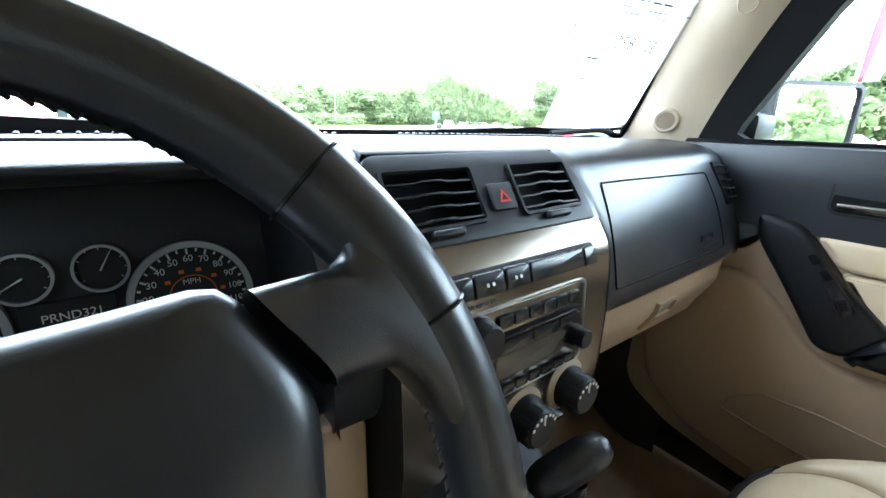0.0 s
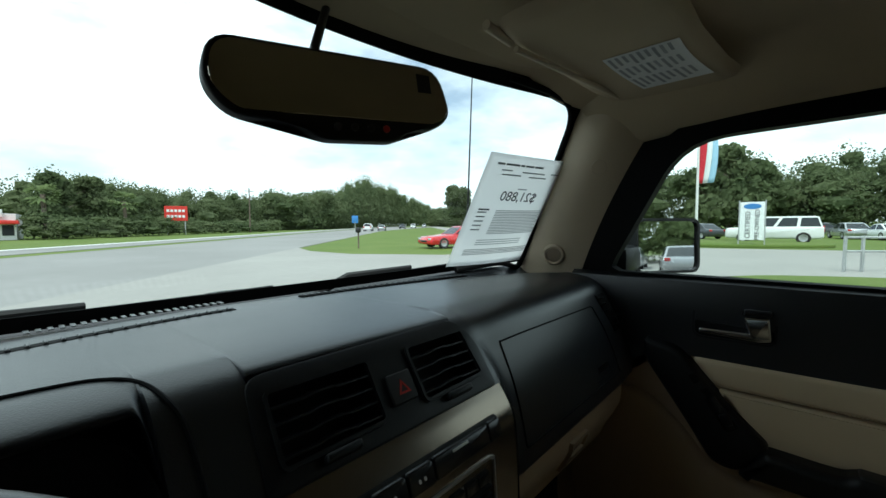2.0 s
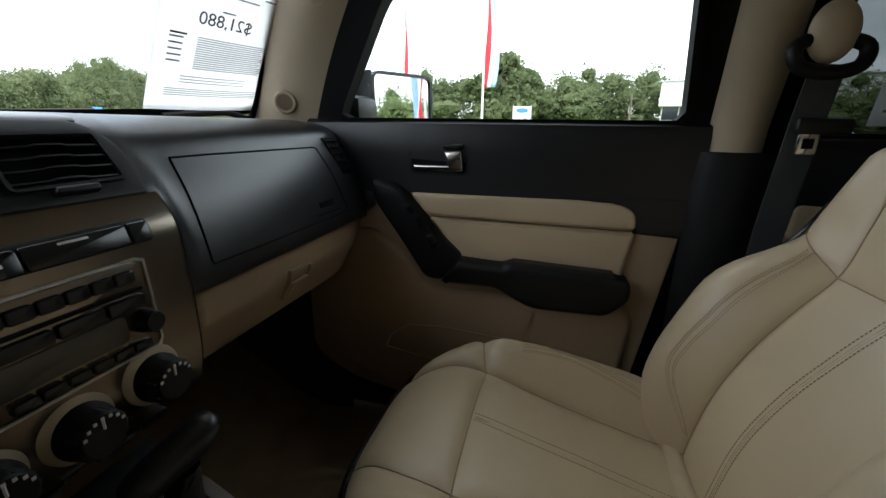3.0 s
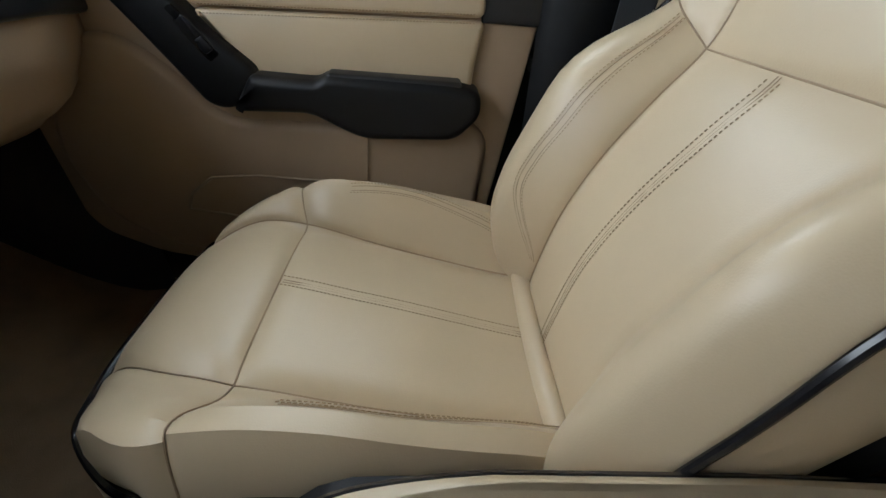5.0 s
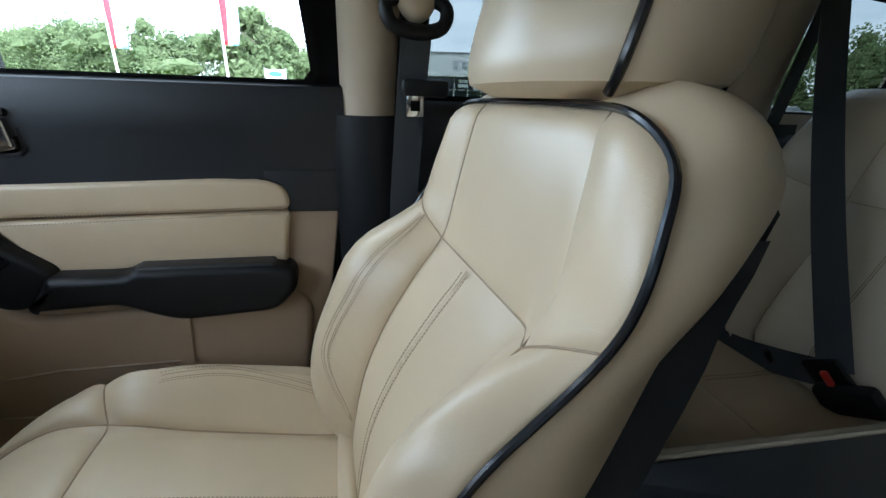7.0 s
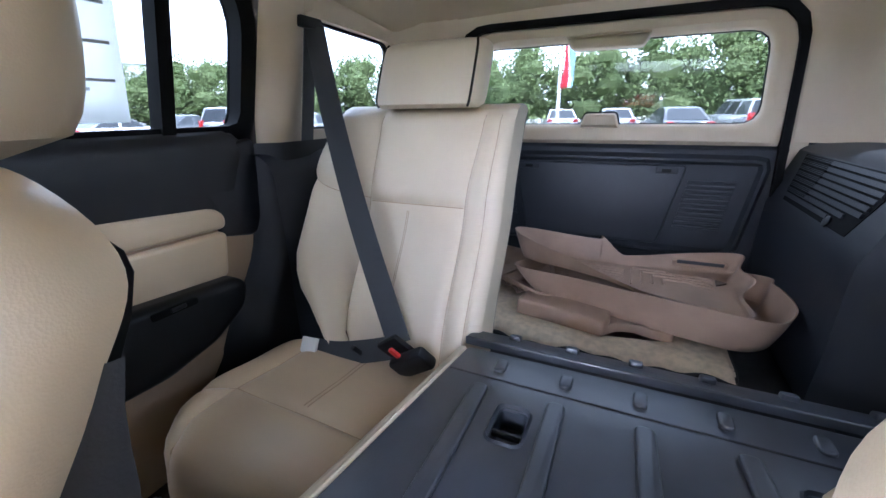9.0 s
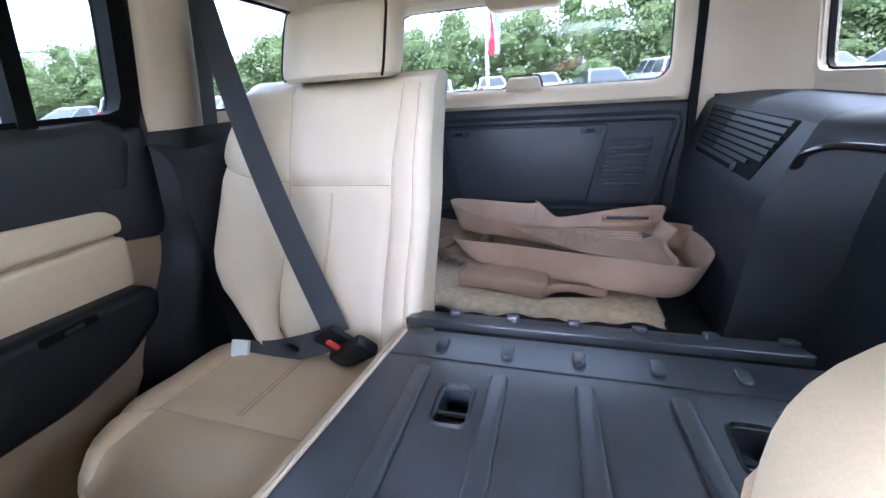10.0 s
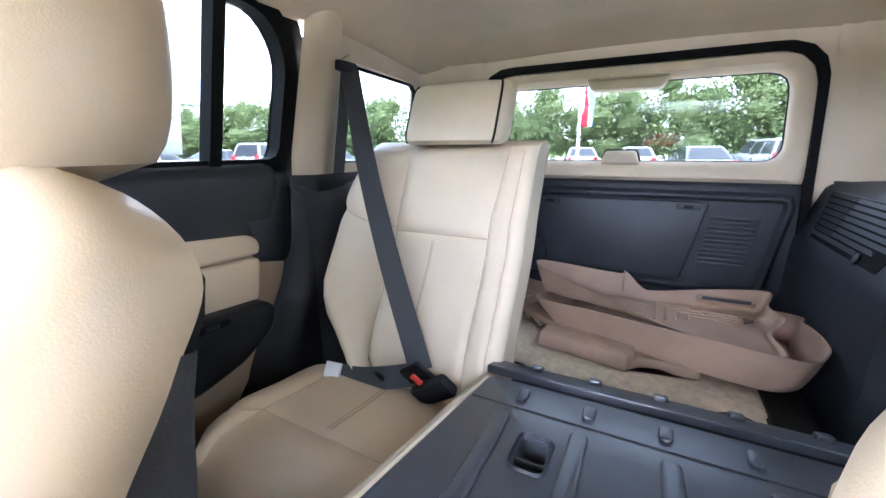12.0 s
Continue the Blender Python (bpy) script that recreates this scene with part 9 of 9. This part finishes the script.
# pre-owned banner on its stand
BAZ = 85.0
at = polar(BAZ, 31)
bn = thing("banner_sign", "white upright banner with dark vertical lettering", "banner", at)
t_ = V(math.cos(radians(BAZ)), -math.sin(radians(BAZ)), 0)
n_ = V(-math.sin(radians(BAZ)), -math.cos(radians(BAZ)), 0)
put_b = lambda a, b, hgt: at + t_ * a + V(0, 0, b) + n_ * hgt
bm = B()
slab(bm, [(-0.60, 0.42), (0.60, 0.42), (0.60, 2.75), (-0.60, 2.75)], put_b, 0.03, 0.01, 1)
part("panel", bm, CLOTH_WHITE, bn, "white banner panel")
for a in (-0.64, 0.64):
    bm = B()
    tube(bm, [put_b(a, 0, 0), put_b(a, 2.85, 0)], 0.035, 8)
    part("post", bm, STEEL, bn)
bm = B()
slab(bm, [(0.44 * math.cos(q), 2.48 + 0.17 * math.sin(q)) for q in (2 * math.pi * k / 28 for k in range(28))], put_b, 0.045, 0.004, 1, base=0.025)
part("badge", bm, BLUE, bn, "plain blue oval badge")
lettering(bn, "CERTIFIED", put_b(-0.20, 1.35, 0.045), 0.36, INK, right=V(0, 0, 1), up=-t_, name="banner_text", label="dark vertical word")
lettering(bn, "PRE-OWNED", put_b(0.26, 1.35, 0.045), 0.32, INK, right=V(0, 0, 1), up=-t_, name="banner_text", label="dark vertical word")
# kerb island
bm = B()
isl = [Vector((polar(a, d).x, polar(a, d).y)) for a, d in ((76, 30), (76, 41), (92, 36), (92, 32), (84, 29.5))]
slab(bm, rounded(isl, 1.2), lambda x, y, hgt: V(x, y, GROUND + hgt), 0.16, 0.05, 2)
tagged(single("kerb_island", bm, GRASS, "grassed kerb island in the lot", "island", "structure"))
# grass by the vehicle
bm = B()
vg = [(8.4, 5.2), (10.4, 2.9), (13.6, 1.4), (14.8, -1.0), (16.0, -9.0), (9.0, -9.0), (3.2, 1.0), (3.4, 5.0)]
slab(bm, rounded([Vector(q) for q in vg], 0.8), lambda x, y, hgt: V(x, y, GROUND + hgt), 0.06, 0.02, 2)
single("verge", bm, GRASS, "mown grass strip beside the vehicle", "grass", "structure")

# steel rail
rl = thing("rail", "low galvanised steel pipe rail along the lot", "rail", polar(97, 17.5))
ra = [polar(a, d) for a, d in ((91.8, 16.5), (93.1, 16.8), (98.6, 18.0), (103.6, 19.6), (108.5, 21.8), (113, 24.5))]
for k in range(len(ra) - 1):
    for z in (0.62, 1.03):
        bm = B()
        tube(bm, [ra[k] + V(0, 0, z), ra[k + 1] + V(0, 0, z)], 0.035, 8)
        part("bar", bm, STEEL, rl)
for q in ra:
    bm = B()
    tube(bm, [q, q + V(0, 0, 1.08)], 0.045, 8)
    part("post", bm, STEEL, rl)


def utility_pole(at, height, label):
    ob = thing("utility_pole", label, "utility pole", at, "utility poles")
    bm = B()
    tube(bm, [at, at + V(0, 0, height)], [0.17, 0.11], 9)
    part("pole", bm, BARK, ob)
    bm = B()
    rbox(bm, at + V(0, 0, height - 0.7), (2.4, 0.1, 0.12), 0.02, turned(0, 0, 20))
    part("crossarm", bm, BARK, ob)
    bm = B()
    tube(bm, [at + V(0.3, 0, height - 2.6), at + V(0.3, 0, height - 1.7)], 0.22, 10)
    part("transformer", bm, STEEL, ob, "grey transformer can")


utility_pole(polar(22.9, 98), 9.6, "wooden utility pole with a crossarm and transformer")
utility_pole(polar(98.6, 66), 6.0, "plain wooden utility pole by the woods")
utility_pole(polar(54.0, 90), 9.0, "wooden utility pole with a crossarm beside the highway")

# restaurant over the highway
at = polar(-2.8, 66)
rst = thing("restaurant", "low white restaurant with a red awning and sign band", "building", at)
u_, w_ = V(math.cos(radians(6)), -math.sin(radians(6)), 0), V(-math.sin(radians(6)), -math.cos(radians(6)), 0)
put_r = lambda a, b, hgt: at + u_ * a + V(0, 0, b) + w_ * hgt
bm = B()
slab(bm, [(-9, 0), (5.4, 0), (5.4, 2.9), (1.0, 2.9), (1.0, 3.3), (-9, 3.3)], put_r, 0.0, 0.02, 1, base=-8)
part("wall", bm, WALL_WHITE, rst, "white wall")
bm = B()
slab(bm, [(1.6, 1.75), (5.7, 1.75), (5.6, 2.15), (1.6, 2.3)], put_r, 0.9, 0.1, 2)
part("awning", bm, RED, rst, "red awning")
bm = B()
slab(bm, [(1.4, 2.5), (4.4, 2.5), (4.4, 3.35), (1.4, 3.35)], put_r, 0.3, 0.04, 1)
sgn = part("sign_board", bm, WALL_WHITE, rst, "pale sign board")
for k in range(4):
    bm = B()
    slab(bm, [(1.6 + 0.68 * k, 2.65), (2.06 + 0.68 * k, 2.65), (2.06 + 0.68 * k, 3.2), (1.6 + 0.68 * k, 3.2)], put_r, 0.36, 0.02, 1, base=0.28)
    part("sign_letter", bm, RED, sgn, "red letter bar")
for k in range(7):
    bm = B()
    slab(bm, [(-2.6 + 1.15 * k, 0.5), (-1.7 + 1.15 * k, 0.5), (-1.7 + 1.15 * k, 1.65), (-2.6 + 1.15 * k, 1.65)], put_r, 0.06, 0.01, 1)
    part("window", bm, CAR_GLASS, rst, "dark window")
for k in range(2):
    bm = B()
    slab(bm, [(-8.5, 0.1 + 1.3 * k), (-3.4, 0.1 + 1.3 * k), (-3.4, 1.1 + 1.3 * k), (-8.5, 1.1 + 1.3 * k)], put_r, 0.05, 0.02, 1)
    part("wall_band", bm, M("red_white_band", (0.55, 0.25, 0.22), 0.6, var=0.2, bump=0.0), rst)
# its roadside boards
for az, ds, w0, h0, zb, m1, lab in ((0.3, 76, 3.6, 1.6, 0.9, CLOTH_WHITE, "white and red roadside sign board"), (15.0, 80, 3.2, 2.4, 2.3, RED, "red roadside sign with pale letters")):
    at = polar(az, ds)
    sb_ = thing("road_sign", lab, "sign", at, "roadside signs")
    tt = V(math.cos(radians(az)), -math.sin(radians(az)), 0)
    nn = V(-math.sin(radians(az)), -math.cos(radians(az)), 0)
    put_s = lambda a, b, hgt: at + tt * a + V(0, 0, b) + nn * hgt
    bm = B()
    slab(bm, [(-w0 / 2, zb), (w0 / 2, zb), (w0 / 2, zb + h0), (-w0 / 2, zb + h0)], put_s, 0.2, 0.04, 1)
    bd = part("board", bm, m1, sb_)
    for a in (-w0 * 0.38, w0 * 0.38):
        bm = B()
        tube(bm, [put_s(a, 0, 0), put_s(a, zb + 0.2, 0)], 0.09, 8)
        part("post", bm, STEEL, sb_)
    for r_ in range(2):
        for k in range(5):
            bm = B()
            x0 = -w0 * 0.40 + k * w0 * 0.165
            z0 = zb + h0 * (0.60 - 0.38 * r_)
            slab(bm, [(x0, z0), (x0 + w0 * 0.12, z0), (x0 + w0 * 0.12, z0 + h0 * 0.17), (x0, z0 + h0 * 0.17)], put_s, 0.23, 0.01, 1, base=0.19)
            part("letter", bm, RED if m1 is CLOTH_WHITE and r_ == 0 else (INK if m1 is CLOTH_WHITE else CLOTH_WHITE), bd, "letter bar")
# blue road sign and mailbox
at = polar(35.9, 62)
bs = thing("road_sign", "small blue roadside sign on a post", "sign", at, "roadside signs")
bm = B()
rbox(bm, at + V(0, 0, 2.3), (0.9, 0.06, 1.1), 0.02, turned(0, 0, -36))
part("board", bm, BLUE, bs)
bm = B()
tube(bm, [at, at + V(0, 0, 1.9)], 0.05, 8)
part("post", bm, STEEL, bs)
at = V(15.2, 21.2, GROUND)
mbx = thing("mailbox", "dark rounded mailbox on a post beside the drive", "mailbox", at)
bm = B()
tube(bm, [at, at + V(0, 0, 1.0)], 0.05, 8)
part("post", bm, BARK, mbx)
bm = B()
rbox(bm, at + V(0, 0, 1.15), (0.30, 0.55, 0.34), 0.12, turned(0, 0, -45), 4)
part("box", bm, BLACK_MATT, mbx)

# dealer's showroom
az0 = 113.0
at = polar(az0, 74)
sh = thing("showroom", "white showroom with a deep fascia over a glazed front", "building", at)
u_ = V(math.cos(radians(104)), -math.sin(radians(104)), 0)
w_ = V(-math.sin(radians(104)), -math.cos(radians(104)), 0)
put_h = lambda a, b, hgt: at + u_ * a + V(0, 0, b) + w_ * hgt
W0, W1 = -14.5, 34
bm = B()
slab(bm, [(W0, 4.6), (W1, 4.6), (W1, 8.4), (W0, 8.0)], put_h, 1.2, 0.05, 1, base=-12)
part("fascia", bm, WALL_WHITE, sh, "white fascia")
bm = B()
slab(bm, [(W0 - 0.2, 8.0), (W1, 8.4), (W1, 8.6), (W0 - 0.2, 8.2)], put_h, 1.35, 0.03, 1, base=-12)
part("roof_edge", bm, WALL_GREY, sh, "grey roof edge")
bm = B()
slab(bm, [(W0 + 0.4, 0), (W1, 0), (W1, 4.7), (W0 + 0.4, 4.7)], put_h, 0.0, 0.02, 1, base=-11)
part("glazed_wall", bm, CAR_GLASS, sh, "dark glazed front")
for k in range(21):
    bm = B()
    tube(bm, [put_h(W0 + 0.5 + 2.3 * k, 0, 0.08), put_h(W0 + 0.5 + 2.3 * k, 4.7, 0.08)], 0.08, 6)
    part("mullion", bm, WALL_WHITE, sh)
for z in (0.25, 2.6):
    bm = B()
    tube(bm, [put_h(W0 + 0.4, z, 0.06), put_h(W1, z, 0.06)], 0.07, 6)
    part("transom", bm, WALL_WHITE, sh)
for k in range(12):
    bm = B()
    x0 = -7.4 + 1.5 * k
    slab(bm, [(x0, 5.9), (x0 + 0.85, 5.9), (x0 + 0.85, 7.0), (x0, 7.0)], put_h, 1.32, 0.03, 1, base=1.15)
    part("fascia_letter", bm, STEEL, sh, "grey fascia letter bar")
for k in range(5):
    bm = B()
    x0 = -6.6 + 2.3 * k
    for r_ in range(2):
        slab(bm, [(x0 + 0.15, 3.0 + 0.7 * r_), (x0 + 1.8, 3.0 + 0.7 * r_), (x0 + 1.8, 3.5 + 0.7 * r_), (x0 + 0.15, 3.5 + 0.7 * r_)], put_h, 0.14, 0.01, 1, base=0.05)
    part("window_lettering", bm, CLOTH_WHITE, sh, "white window lettering bars")
